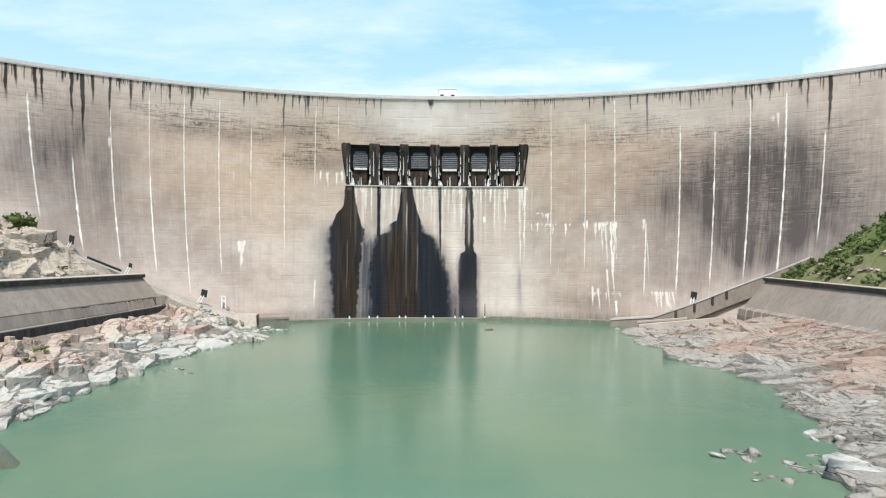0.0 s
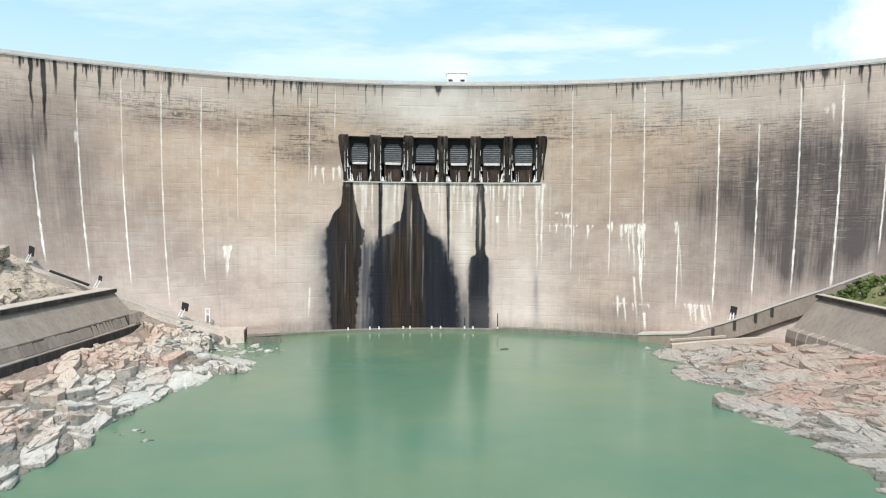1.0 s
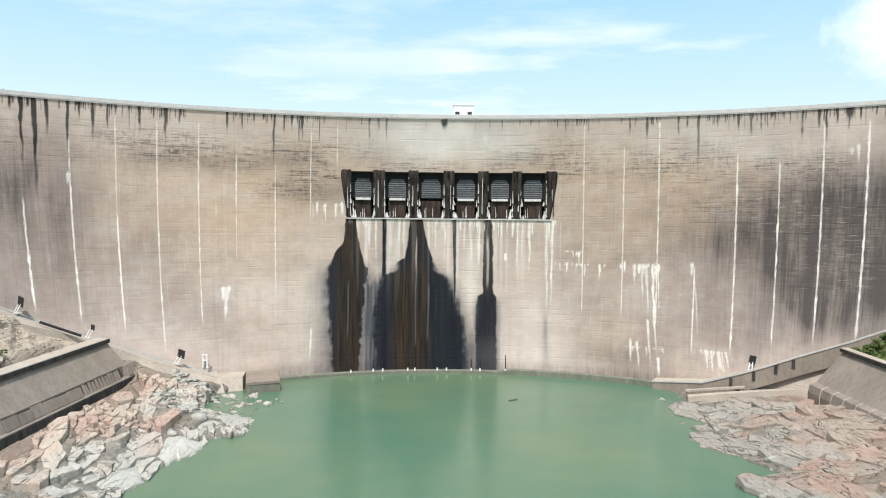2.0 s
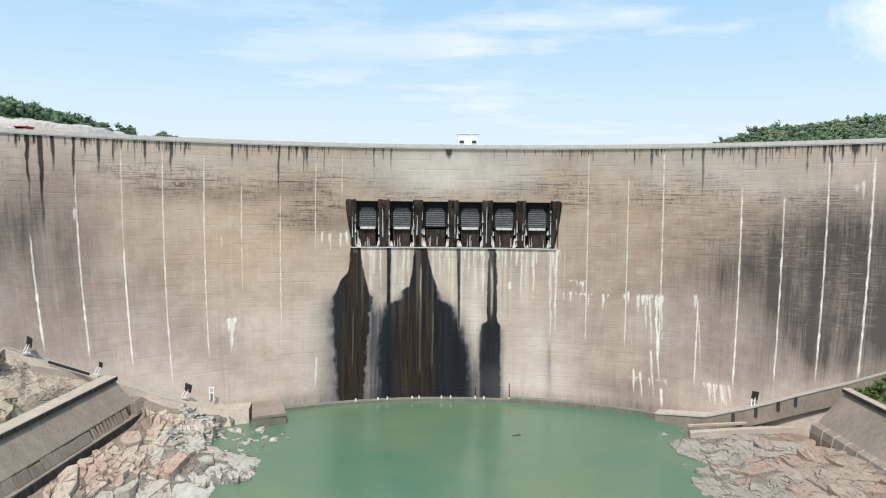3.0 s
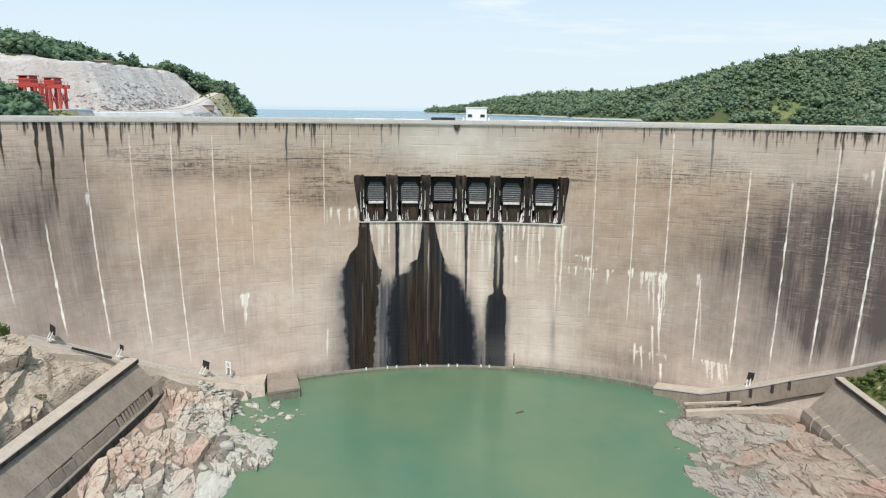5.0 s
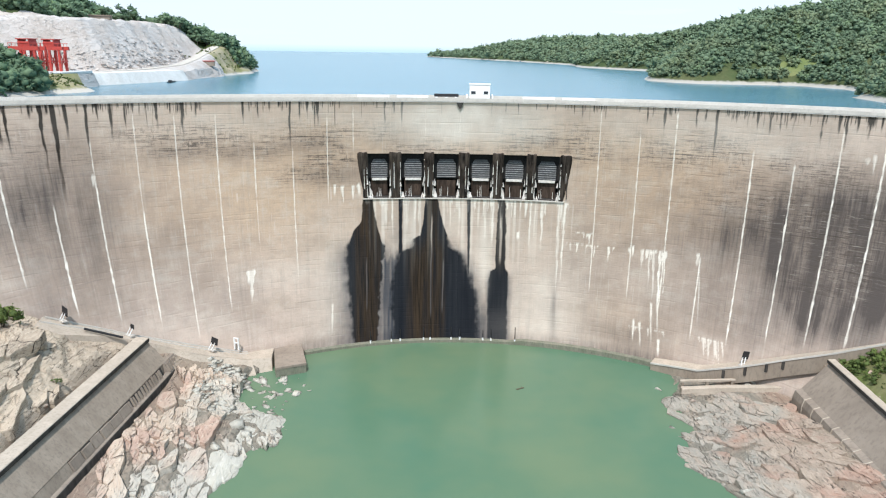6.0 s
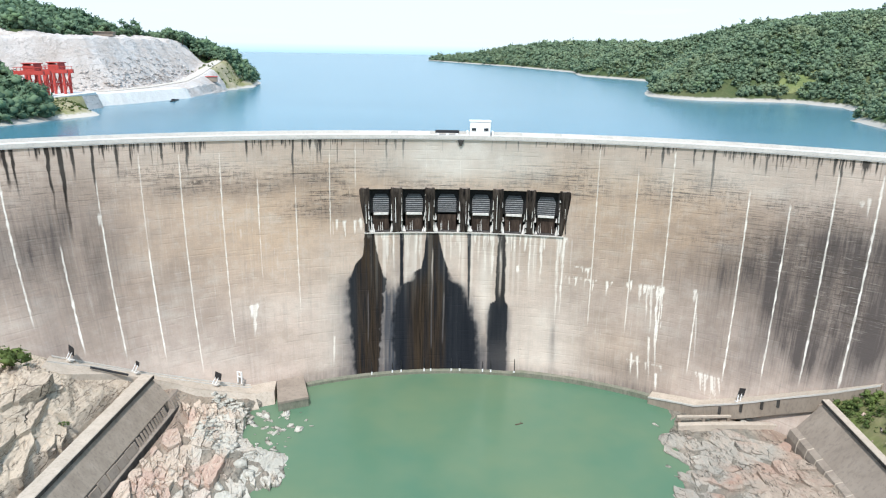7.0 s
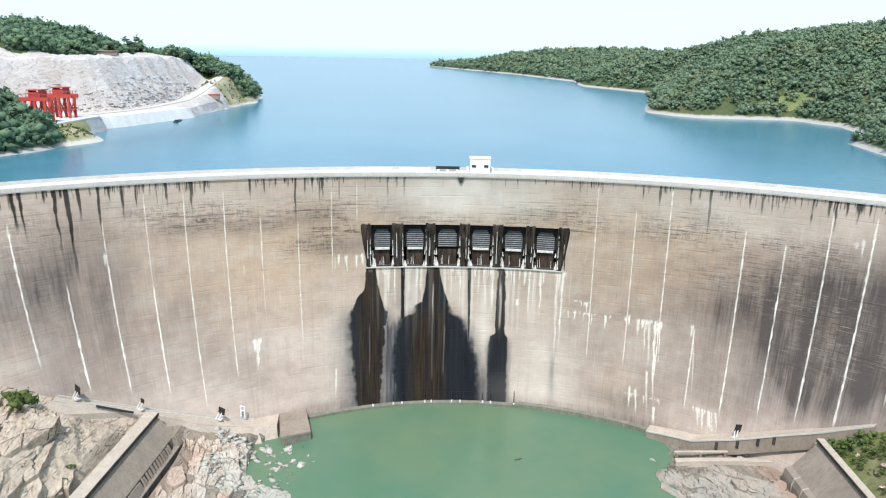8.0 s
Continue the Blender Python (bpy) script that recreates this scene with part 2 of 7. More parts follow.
    h = n.math("SUBTRACT", n.math("ADD", mid, n.math("MULTIPLY", fine, 0.35)), n.math("MULTIPLY", n.math("MAXIMUM", n.math("MAXIMUM", lines, joints), n.math("MULTIPLY", streak, 0.5)), 0.5))
    finish(n, col, 0.9, h, 0.9, 1.0, spec=0.2)
    return m


def water_material(name, deep, pale, rough, wave, amount, scale_y=1.0):
    m, n = material(name)
    p = n.add("ShaderNodeNewGeometry").outputs["Position"]
    patch = n.noise(p, 0.012, 4.0, 0.6)
    ripple = n.noise(p, wave, 5.0, 0.6, (1.0, scale_y, 1.0))
    swell = n.noise(p, wave * 0.2, 3.0, 0.5)
    col = n.mix(n.ramp(patch, 0.38, 0.62), rgb(*deep), rgb(*pale))
    h = n.math("ADD", ripple, swell)
    b = finish(n, col, rough, h, amount, 0.25, spec=0.5)
    b.inputs["IOR"].default_value = 1.33
    return m


def leaf_material(name, a, b, c):
    m, n = material(name)
    p = n.add("ShaderNodeNewGeometry").outputs["Position"]
    rand = n.add("ShaderNodeNewGeometry").outputs["Random Per Island"]
    big = n.noise(p, 0.02, 3.0, 0.6)
    tree = n.noise(p, 0.11, 2.0, 0.5, None, (3, 5, 1))
    col = n.mix(n.ramp(rand, 0.0, 1.0, 0.2, 0.8), rgb(*a), rgb(*b))
    col = n.mix(n.ramp(big, 0.50, 0.68, 0.0, 0.7), col, rgb(*c))
    col = n.mix(n.ramp(tree, 0.56, 0.66, 0.0, 0.6), col, rgb(b[0] * 1.0, b[1] * 1.05, b[2] * 0.85))
    col = n.mix(n.ramp(tree, 0.45, 0.33, 0.0, 0.65), col, rgb(a[0] * 0.6, a[1] * 0.65, a[2] * 0.65))
    finish(n, col, 0.75, None, spec=0.2)
    return m


def ground_material(name, grass, soil, pale, level):
    """Scrubby ground, with a bare washed band just over the water's level."""
    m, n = material(name)
    p = n.add("ShaderNodeNewGeometry").outputs["Position"]
    z = n.add("ShaderNodeSeparateXYZ", {0: p}).outputs[2]
    big = n.noise(p, 0.03, 5.0, 0.65)
    fine = n.noise(p, 0.35, 5.0, 0.7)
    col = n.mix(n.ramp(big, 0.40, 0.62), rgb(*grass), rgb(*soil))
    col = n.mix(n.ramp(fine, 0.5, 0.7, 0.0, 0.5), col, rgb(grass[0] * 0.6, grass[1] * 0.6, grass[2] * 0.6))
    edge = n.math("SUBTRACT", z, n.math("MULTIPLY", fine, 5.0))
    col = n.mix(n.ramp(edge, level - 1.2, level + 0.2, 1.0, 0.0), col, rgb(*pale))
    finish(n, col, 0.95, n.math("ADD", big, fine), 0.7, 1.0, spec=0.15)
    return m


CONCRETE_WALL = dam_concrete()
CONCRETE_PALE = grained("pale_concrete", (0.60, 0.57, 0.52), (0.52, 0.49, 0.45), (0.38, 0.35, 0.32), 0.25)
CONCRETE_OLD = grained("old_concrete", (0.335, 0.278, 0.222), (0.265, 0.217, 0.172), (0.155, 0.125, 0.10), 0.18, stretch=(1, 1, 0.4))
CONCRETE_FACE = grained("worn_concrete", (0.315, 0.262, 0.214), (0.250, 0.206, 0.168), (0.155, 0.128, 0.105), 0.12, stretch=(1, 1, 0.5))
CONCRETE_LEDGE = grained("ledge_concrete", (0.52, 0.445, 0.365), (0.435, 0.370, 0.30), (0.28, 0.232, 0.19), 0.2)
# Black for real stains, and for shade painted into gaps and slots.
CONCRETE_BLACK = grained("stained_shaded_concrete", (0.030, 0.028, 0.027), (0.085, 0.076, 0.068), (0.016, 0.016, 0.016), 0.5, stretch=(1, 1, 0.15))
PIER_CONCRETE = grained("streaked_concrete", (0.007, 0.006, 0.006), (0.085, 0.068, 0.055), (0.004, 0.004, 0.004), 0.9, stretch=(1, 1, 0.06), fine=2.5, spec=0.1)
ALGAE = grained("algae_concrete", (0.17, 0.18, 0.13), (0.24, 0.23, 0.18), (0.08, 0.085, 0.065), 0.3, stretch=(1, 1, 0.3))
RUSTY_PLATE = grained("rusty_plate", (0.030, 0.022, 0.018), (0.085, 0.060, 0.046), (0.012, 0.010, 0.009), 0.7, stretch=(1, 1, 0.2), spec=0.1)
QUAY = grained("quay_concrete", (0.76, 0.74, 0.71), (0.66, 0.63, 0.59), (0.50, 0.47, 0.43), 0.12)
LIMED = grained("lime_crust", (0.80, 0.77, 0.72), (0.60, 0.57, 0.53), (0.20, 0.18, 0.16), 0.8)
GATE_PANEL = grained("gate_lattice", (0.12, 0.122, 0.128), (0.07, 0.071, 0.075), (0.03, 0.03, 0.032), 1.0, 0.6, 0.1)
DECK = grained("deck_asphalt", (0.62, 0.60, 0.57), (0.56, 0.54, 0.51), (0.46, 0.44, 0.42), 0.2)
ROAD_DUST = grained("road_dust", (0.58, 0.53, 0.46), (0.52, 0.47, 0.41), (0.44, 0.40, 0.35), 0.12)
WHITE_PAINT = grained("white_paint", (0.80, 0.80, 0.79), (0.76, 0.76, 0.75), (0.66, 0.66, 0.65), 0.8, 0.6, 0.1)
DARK_GLASS = grained("dark_pane", (0.03, 0.035, 0.04), (0.04, 0.045, 0.05), (0.02, 0.02, 0.025), 2.0, 0.2, 0.05)
GATE_STEEL = grained("gate_steel", (0.030, 0.029, 0.029), (0.018, 0.017, 0.017), (0.060, 0.055, 0.052), 1.1, 0.75, 0.1, spec=0.1)
GATE_BEAM = grained("gate_beam_steel", (0.46, 0.455, 0.45), (0.30, 0.295, 0.29), (0.14, 0.13, 0.12), 1.0, 0.6, 0.1)
BLACK_BOARD = grained("black_paint", (0.022, 0.022, 0.024), (0.030, 0.030, 0.032), (0.014, 0.014, 0.015), 1.5, 0.6, 0.05)
RED_PAINT = grained("red_paint", (0.56, 0.075, 0.06), (0.48, 0.075, 0.06), (0.30, 0.06, 0.05), 0.3, 0.55, 0.1)
ROCK = rock_material("bedrock", (0.59, 0.475, 0.375), (0.54, 0.372, 0.295), (0.67, 0.57, 0.465), (0.036, 0.028, 0.024), 0.0, (0.545, 0.515, 0.452), 0.85, 0.0)
ROCK_GREY = rock_material("grey_bedrock", (0.39, 0.315, 0.25), (0.43, 0.285, 0.22), (0.50, 0.405, 0.325), (0.016, 0.014, 0.012), 0.0, (0.375, 0.352, 0.305), 0.9, 0.01)
ROCK_HILL = rock_material("dusty_rock", (0.55, 0.45, 0.345), (0.45, 0.365, 0.28), (0.65, 0.545, 0.43), (0.026, 0.021, 0.018), 0.0, None, 1.05, 0.035)
# Darker rock for the ground between slabs; its tone paints in crevice shade.
JOINT_SHADE = rock_material("joint_shade", (0.32, 0.26, 0.20), (0.30, 0.215, 0.165), (0.43, 0.36, 0.29), (0.024, 0.020, 0.018), 0.0, (0.22, 0.205, 0.17))
ROCK_SHORE = rock_material("washed_rock", (0.56, 0.535, 0.465), (0.49, 0.46, 0.39), (0.64, 0.61, 0.54), (0.07, 0.066, 0.062))
ROCK_SLAB = rock_material("smooth_slab_rock", (0.60, 0.575, 0.50), (0.54, 0.51, 0.435), (0.68, 0.65, 0.575), (0.12, 0.11, 0.09), -0.6, None, 0.35)
ROCK_CUT = rock_material("quarry_rock", (0.64, 0.585, 0.545), (0.54, 0.465, 0.41), (0.72, 0.69, 0.665), (0.22, 0.19, 0.165), 94.0, None, 0.55)
GRASS_BANK = ground_material("grassy_bank", (0.12, 0.15, 0.045), (0.22, 0.19, 0.11), (0.4, 0.37, 0.33), -20.0)
FAR_GROUND = ground_material("wooded_ground", (0.060, 0.090, 0.035), (0.11, 0.12, 0.055), (0.43, 0.40, 0.355), 96.6)
DRY_SLOPE = ground_material("dry_slope", (0.26, 0.25, 0.11), (0.42, 0.36, 0.25), (0.55, 0.50, 0.44), 96.0)
MEADOW_GRASS = ground_material("meadow_grass", (0.15, 0.19, 0.07), (0.22, 0.23, 0.10), (0.4, 0.37, 0.33), 0.0)
BARE_EARTH = grained("bare_earth", (0.50, 0.45, 0.36), (0.42, 0.37, 0.28), (0.30, 0.29, 0.17), 0.02)
POOL_WATER = water_material("green_water", (0.092, 0.180, 0.116), (0.140, 0.203, 0.120), 0.19, 0.35, 0.16)
LAKE_WATER = water_material("blue_water", (0.06, 0.18, 0.245), (0.08, 0.21, 0.275), 0.2, 0.10, 0.12, 2.5)
LEAF_DARK = leaf_material("dark_leaves", (0.062, 0.108, 0.066), (0.165, 0.235, 0.135), (0.135, 0.19, 0.105))
LEAF_OLIVE = leaf_material("olive_leaves", (0.078, 0.124, 0.074), (0.190, 0.248, 0.152), (0.205, 0.235, 0.130))
LEAF_SHRUB = leaf_material("shrub_leaves", (0.045, 0.075, 0.02), (0.13, 0.165, 0.05), (0.085, 0.11, 0.03))
BARK = grained("bark", (0.12, 0.09, 0.065), (0.09, 0.07, 0.05), (0.05, 0.04, 0.03), 2.0)


# ---------------------------------------------------------------- mesh helpers
def mesh(name, verts, faces, mat, smooth=False):
    me = bpy.data.meshes.new(name)
    me.from_pydata([tuple(map(float, v)) for v in verts], [], [tuple(f) for f in faces])
    me.materials.append(mat)
    if smooth:
        me.polygons.foreach_set("use_smooth", [True] * len(me.polygons))
    me.update()
    return me


def piece(name, me, parent=None, label=""):
    ob = new(name, me)
    if parent:
        ob.parent = parent
    return tagged(ob, label)


def part(name, bm, mat, parent, label=""):
    me = bpy.data.meshes.new(name)
    bmesh.ops.recalc_face_normals(bm, faces=bm.faces[:])
    bm.to_mesh(me)
    bm.free()
    me.materials.append(mat)
    return piece(name, me, parent, label)


def box(bm, lo, hi, bevel=0.0, m=None):
    """A box between two corners, with its edges taken off."""
    lo, hi = Vector(lo), Vector(hi)
    made = bmesh.ops.create_cube(bm, size=1.0)["verts"]
    bmesh.ops.transform(bm, verts=made, matrix=Matrix.Translation((lo + hi) / 2) @ Matrix.Diagonal((*(hi - lo), 1)))
    if bevel:
        edges = list({e for v in made for e in v.link_edges})
        res = bmesh.ops.bevel(bm, geom=edges, offset=bevel, segments=1, affect="EDGES")
        made = list({v for f in res["faces"] for v in f.verts} | {v for v in made if v.is_valid})
    if m is not None:
        bmesh.ops.transform(bm, verts=made, matrix=m)
    return made


def rod(bm, a, b, r0, r1=None, sides=8):
    """A tapered round bar from a to b."""
    a, b = Vector(a), Vector(b)
    d = b - a
    m = Matrix.Translation((a + b) / 2) @ d.to_track_quat("Z", "Y").to_matrix().to_4x4()
    bmesh.ops.create_cone(bm, cap_ends=True, segments=sides, radius1=r0, radius2=r0 if r1 is None else r1, depth=d.length, matrix=m)


def hull(verts_in):
    bm = bmesh.new()
    for v in verts_in:
        bm.verts.new(v)
    bmesh.ops.convex_hull(bm, input=bm.verts[:])
    loose = [v for v in bm.verts if not v.link_faces]
    bmesh.ops.delete(bm, geom=loose, context="VERTS")
    return bm


def thing(name, label, category, at=(0, 0, 0), turn=0.0, group="", kind=""):
    ob = new(name)
    ob.matrix_basis = pose(*at, 0, 0, turn)
    return tagged(ob, label, category, group, kind)


def lattice(ix, iy, seed):
    h = (ix.astype(np.int64) * 374761393 + iy.astype(np.int64) * 668265263 + seed * 974634777) & 0x7FFFFFFF
    h = ((h ^ (h >> 13)) * 1274126177) & 0x7FFFFFFF
    return ((h ^ (h >> 16)) & 0xFFFF) / 65535.0


def vnoise(x, y, seed=0):
    """Smooth value noise of two arrays, 0 to 1."""
    x, y = np.broadcast_arrays(np.asarray(x, float), np.asarray(y, float))
    ix, iy = np.floor(x), np.floor(y)
    fx, fy = x - ix, y - iy
    fx, fy = fx * fx * (3 - 2 * fx), fy * fy * (3 - 2 * fy)
    a, b = lattice(ix, iy, seed), lattice(ix + 1, iy, seed)
    c, d = lattice(ix, iy + 1, seed), lattice(ix + 1, iy + 1, seed)
    return (a + (b - a) * fx) * (1 - fy) + (c + (d - c) * fx) * fy


def fbm(x, y, octaves=4, seed=0):
    total, amp, out = 0.0, 1.0, 0.0
    for k in range(octaves):
        out = out + amp * vnoise(x * 2 ** k, y * 2 ** k, seed + 17 * k)
        total += amp
        amp *= 0.55
    return out / total


def step(a, b, v):
    t = np.clip((v - a) / (b - a), 0, 1)
    return t * t * (3 - 2 * t)


def sheet(name, xs, ys, z, mat, label="", category="", kind="structure", keep=None, smooth=True):
    """A height field over the grid xs by ys."""
    gx, gy = np.meshgrid(xs, ys)
    idx = np.arange(gx.size).reshape(gx.shape)
    quads = np.stack([idx[:-1, :-1], idx[:-1, 1:], idx[1:, 1:], idx[1:, :-1]], -1).reshape(-1, 4)
    if keep is not None:
        k = keep.ravel()
        quads = quads[k[quads].any(axis=1)]
    me = mesh(name, np.stack([gx, gy, z], -1).reshape(-1, 3), quads.tolist(), mat, smooth)
    return tagged(new(name, me), label, category, "", kind)


# ---------------------------------------------------------------- the dam
CREST = 103.1
ARC_X = 0.47


def wall_y(x, z):
    """The downstream face: an arc in plan at every level."""
    s = (np.asarray(z, float) - 50.0) / 50.0
    apex, r = 338.8 - 0.42 * s - 4.86 * s * s, 204.2 + 61.5 * s
    d = np.abs(np.asarray(x, float) - ARC_X)
    m = 0.88 * r
    return apex - r + np.sqrt(r * r - np.minimum(d, m) ** 2) - np.maximum(d - m, 0) * 1.853


def lean(u, z):
    """The joints lie in upright radial planes: where the one that meets the crest at u cuts the face at height z."""
    u = np.asarray(u, float)
    v = np.clip(u, -166, 166)
    hub = np.interp(v, [-30, 30], [138, 108])
    k = (v - ARC_X) / (wall_y(v, 100.0) - hub)
    x = v + 0.0 * z
    for _ in range(28):
        x = 0.3 * (ARC_X + k * (wall_y(x, z) - hub)) + 0.7 * x
    return x + u - v


def face_normal(x, z):
    a, b = float(wall_y(x - 0.5, z)), float(wall_y(x + 0.5, z))
    return Vector((b - a, -1.0, 0.0)).normalized()


JOINTS = [-236, -222, -208, -194, -179, -163, -150.9, -138.2, -125.1, -112.5, -99, -86, -71.9, -58.7, -48.6, -34, -20, -6, 8, 22, 36,
          49.5, 64.6, 77.3, 90.5, 103.8, 116.9, 129.4, 141.3, 153.5, 167, 180, 194, 208, 222, 236]
# joint on the crest, from height, to height, whiteness of the lime along it
LIME_JOINTS = [(-163, 92, 42, 0.8), (-150.9, 68, 30, 0.95), (-138.2, 90, 76, 0.4), (-138.2, 76, 25, 0.9), (-125.1, 99, 62, 0.45),
               (-125.1, 63, 21, 1.0), (-112.5, 98, 13, 0.75), (-99, 98, 21, 0.7), (-86, 87, 64, 0.75), (-86, 64, 45, 0.3),
               (-71.9, 84, 30, 0.6), (-58.7, 97, 60, 0.6), (-48.6, 101, 82, 0.6), (49.5, 101, 24, 0.65), (64.6, 92, 24, 0.65),
               (77.3, 102, 20, 0.8), (90.5, 45, 12, 0.9), (103.8, 88, 13, 0.85), (116.9, 84, 18, 0.8), (129.4, 98, 20, 0.85),
               (141.3, 98, 23, 1.0), (153.5, 80, 35, 0.7)]
# spillway water marks: height, one edge, other edge
MARKS = [
    [(63.3, -45.8, -42.0), (55.0, -46.3, -41.2), (52.8, -46.9, -40.5), (49.6, -49.6, -40.0), (44.1, -51.9, -38.4), (39.8, -52.4, -37.9), (33.0, -52.2, -38.3), (22.0, -51.6, -39.0), (11.2, -50.6, -39.5), (-5, -49.2, -40.3)],
    [(62.9, -20.0, -15.0), (52.5, -20.9, -12.7), (46.8, -22.0, -10.9), (45.2, -24.7, -10.9), (41.2, -25.8, -9.6), (39.6, -30.6, -6.0), (36.8, -31.6, -4.2), (32.3, -32.6, -2.4), (27.9, -33.4, -0.6), (21.2, -33.8, 1.4), (15.6, -33.8, 2.4), (2.4, -32.6, 3.4), (-5, -32.4, 3.4)],
    [(63.0, -31.2, -29.6), (50.3, -31.1, -29.9), (38.3, -31.3, -29.7)],
    [(63.0, -2.6, -0.8), (45.8, -1.9, -0.9), (29.0, -1.5, -1.0)],
    [(63.4, 10.6, 13.8), (51.7, 10.6, 14.2), (32.5, 10.2, 14.6), (31.3, 8.3, 15.7), (26.7, 7.8, 15.9), (15.3, 7.7, 15.8), (-5, 7.6, 16.1)],
]
# lime runs below the gates and at leaks: place, from height, to height, half width, whiteness
LIME_LEAKS = [(-89.2, 36.4, 30, 1.9, 1.0), (-88.7, 34, 22.5, 0.75, 1.0), (-57, 69.2, 63.6, 0.5, 0.9), (-54.5, 68.7, 64.7, 0.9, 0.7), (-50, 69.2, 61.7, 0.5, 1.0), (-47.6, 69.2, 63.7, 0.6, 1.0),
              (56.8, 45.3, 38, 0.5, 0.8), (66.0, 46.4, 41, 0.5, 0.9),
              (69.6, 45.8, 37, 0.6, 0.9), (72.4, 45.8, 30, 0.4, 0.7), (74.0, 45.8, 24, 0.5, 0.7), (76.2, 46.3, 8, 0.6, 1.0), (89.4, 46.8, 41, 0.8, 1.0), (90.2, 44, 14, 0.25, 0.7),
              (67.6, 16.4, 7, 0.5, 0.9), (70.0, 15.9, 5, 0.4, 0.8), (74.0, 24.4, 6, 0.4, 0.7)]
LIME_APRON = [(19.4, 49, 45, 1.1, 0.9), (24.2, 63, 36, 0.5, 0.8), (26.3, 63, 38, 0.4, 0.6), (29.2, 63, 38, 0.6, 0.8), (36.2, 63, 14, 0.7, 0.7), (38.2, 63, 20, 0.6, 0.8),
              (-33.8, 63, 42, 0.5, 0.8), (-36.8, 63, 46, 0.8, 0.6), (-24.3, 63, 47, 0.5, 0.8), (-27.6, 63, 44, 1.0, 0.55), (-22.7, 63, 50, 0.6, 0.9), (-9.5, 63, 48, 0.5, 0.6),
              (-5.7, 63, 40, 0.5, 0.7), (2.4, 63, 45, 0.6, 0.5), (5.4, 63, 34, 0.9, 0.6), (8.5, 63, 36, 0.9, 0.75), (-38.0, 62, 58, 1.2, 0.8), (-12.4, 63, 55, 0.4, 0.7), (-6.4, 63, 57, 1.2, 0.8)]
LIME_SPOTS = [(22.2, 63, 54, 0.8, 0.8), (-58.5, 18.5, 4.7, 0.5, 0.7), (-93.5, 67.4, 62.5, 0.35, 0.5),
              (76.6, 10.4, 3, 0.6, 0.8), (41.5, 62, 44, 0.3, 0.4), (-137.6, 78, 73, 0.9, 0.9), (-44.4, 63, 60, 1.0, 0.8), (138.5, 90, 82, 0.4, 0.9), (136.6, 89, 86, 0.7, 0.8)]
# rows of drips: from place, to place, height, longest, how few are long
DRIPS = [(39, 79, 45.6, 6, 4.5), (64, 79, 45.8, 26, 6.0), (90, 99, 15.6, 9, 2.6), (65.5, 79, 25, 16, 6.0), (65.5, 79, 14, 7, 5.0), (-59, -45, 68.6, 6, 4.0), (-46, 40, 62.9, 18, 5.0), (-46, 40, 62.9, 6, 3.0), (43, 52, 50.5, 7, 5.0)]
# dark runs from the crest: place on the crest, length, half width
DARK_RUNS = [(-168.5, 16, 0.7), (-165.8, 10, 0.5), (-160.7, 15, 0.8), (-158.7, 17, 0.6), (-153.1, 5, 0.4), (-150.2, 26, 0.65), (-147.0, 34, 0.95), (-143.9, 13, 0.6), (-135.1, 7, 0.4), (-127.2, 12, 0.3), (-131.5, 14, 0.55), (-138.4, 19, 0.5), (-109.8, 14, 0.7),
             (-118, 9, 0.5), (-89.4, 9, 0.6), (-84, 7, 0.4), (-72.6, 19, 0.55), (-69, 8, 0.5), (-66, 7, 0.5), (-62, 10, 0.6), (-36.2, 10, 0.4), (-29.3, 10, 0.45), (-5.6, 3, 0.6),
             (17, 7, 0.35), (66.5, 7, 0.4), (73, 11, 0.55), (84, 8, 0.4), (90.8, 22, 0.6), (87, 5, 0.4), (103.9, 7, 0.6), (107.8, 9, 0.3), (123.3, 12, 0.4), (130.0, 13, 0.45), (132.7, 6, 0.4), (138.9, 6, 0.45), (154.6, 26, 0.8), (147.9, 14, 0.4), (111, 8, 0.4), (128, 8, 0.5), (136, 8, 0.6), (146, 7, 0.5)]


def crest_runs():
    """Many short dark runs under the crest, in loose clusters, longer towards the abutments."""
    rng = np.random.default_rng(41)
    out = []
    for _ in range(760):
        ru = rng.uniform(-236, 236)
        if float(vnoise(ru * 0.12, 3.0, 35)) < rng.uniform(0.25, 0.75):
            continue
        central = abs(ru + 4) < 46
        if central and rng.random() < 0.72:
            continue
        long = 1.0 + 2.6 * rng.lognormal(0, 0.65) * (1.35 if ru < -105 else 1.0) * (0.7 if central else 1.0)
        out.append((ru, min(long, 13.0), rng.uniform(0.03, 0.17), rng.uniform(0.4, 1.0)))
    return out


CREST_RUNS = crest_runs()


def spot(x, z, cx, cz, rx, rz):
    return np.exp(-((x - cx) / rx) ** 2 - ((z - cz) / rz) ** 2)


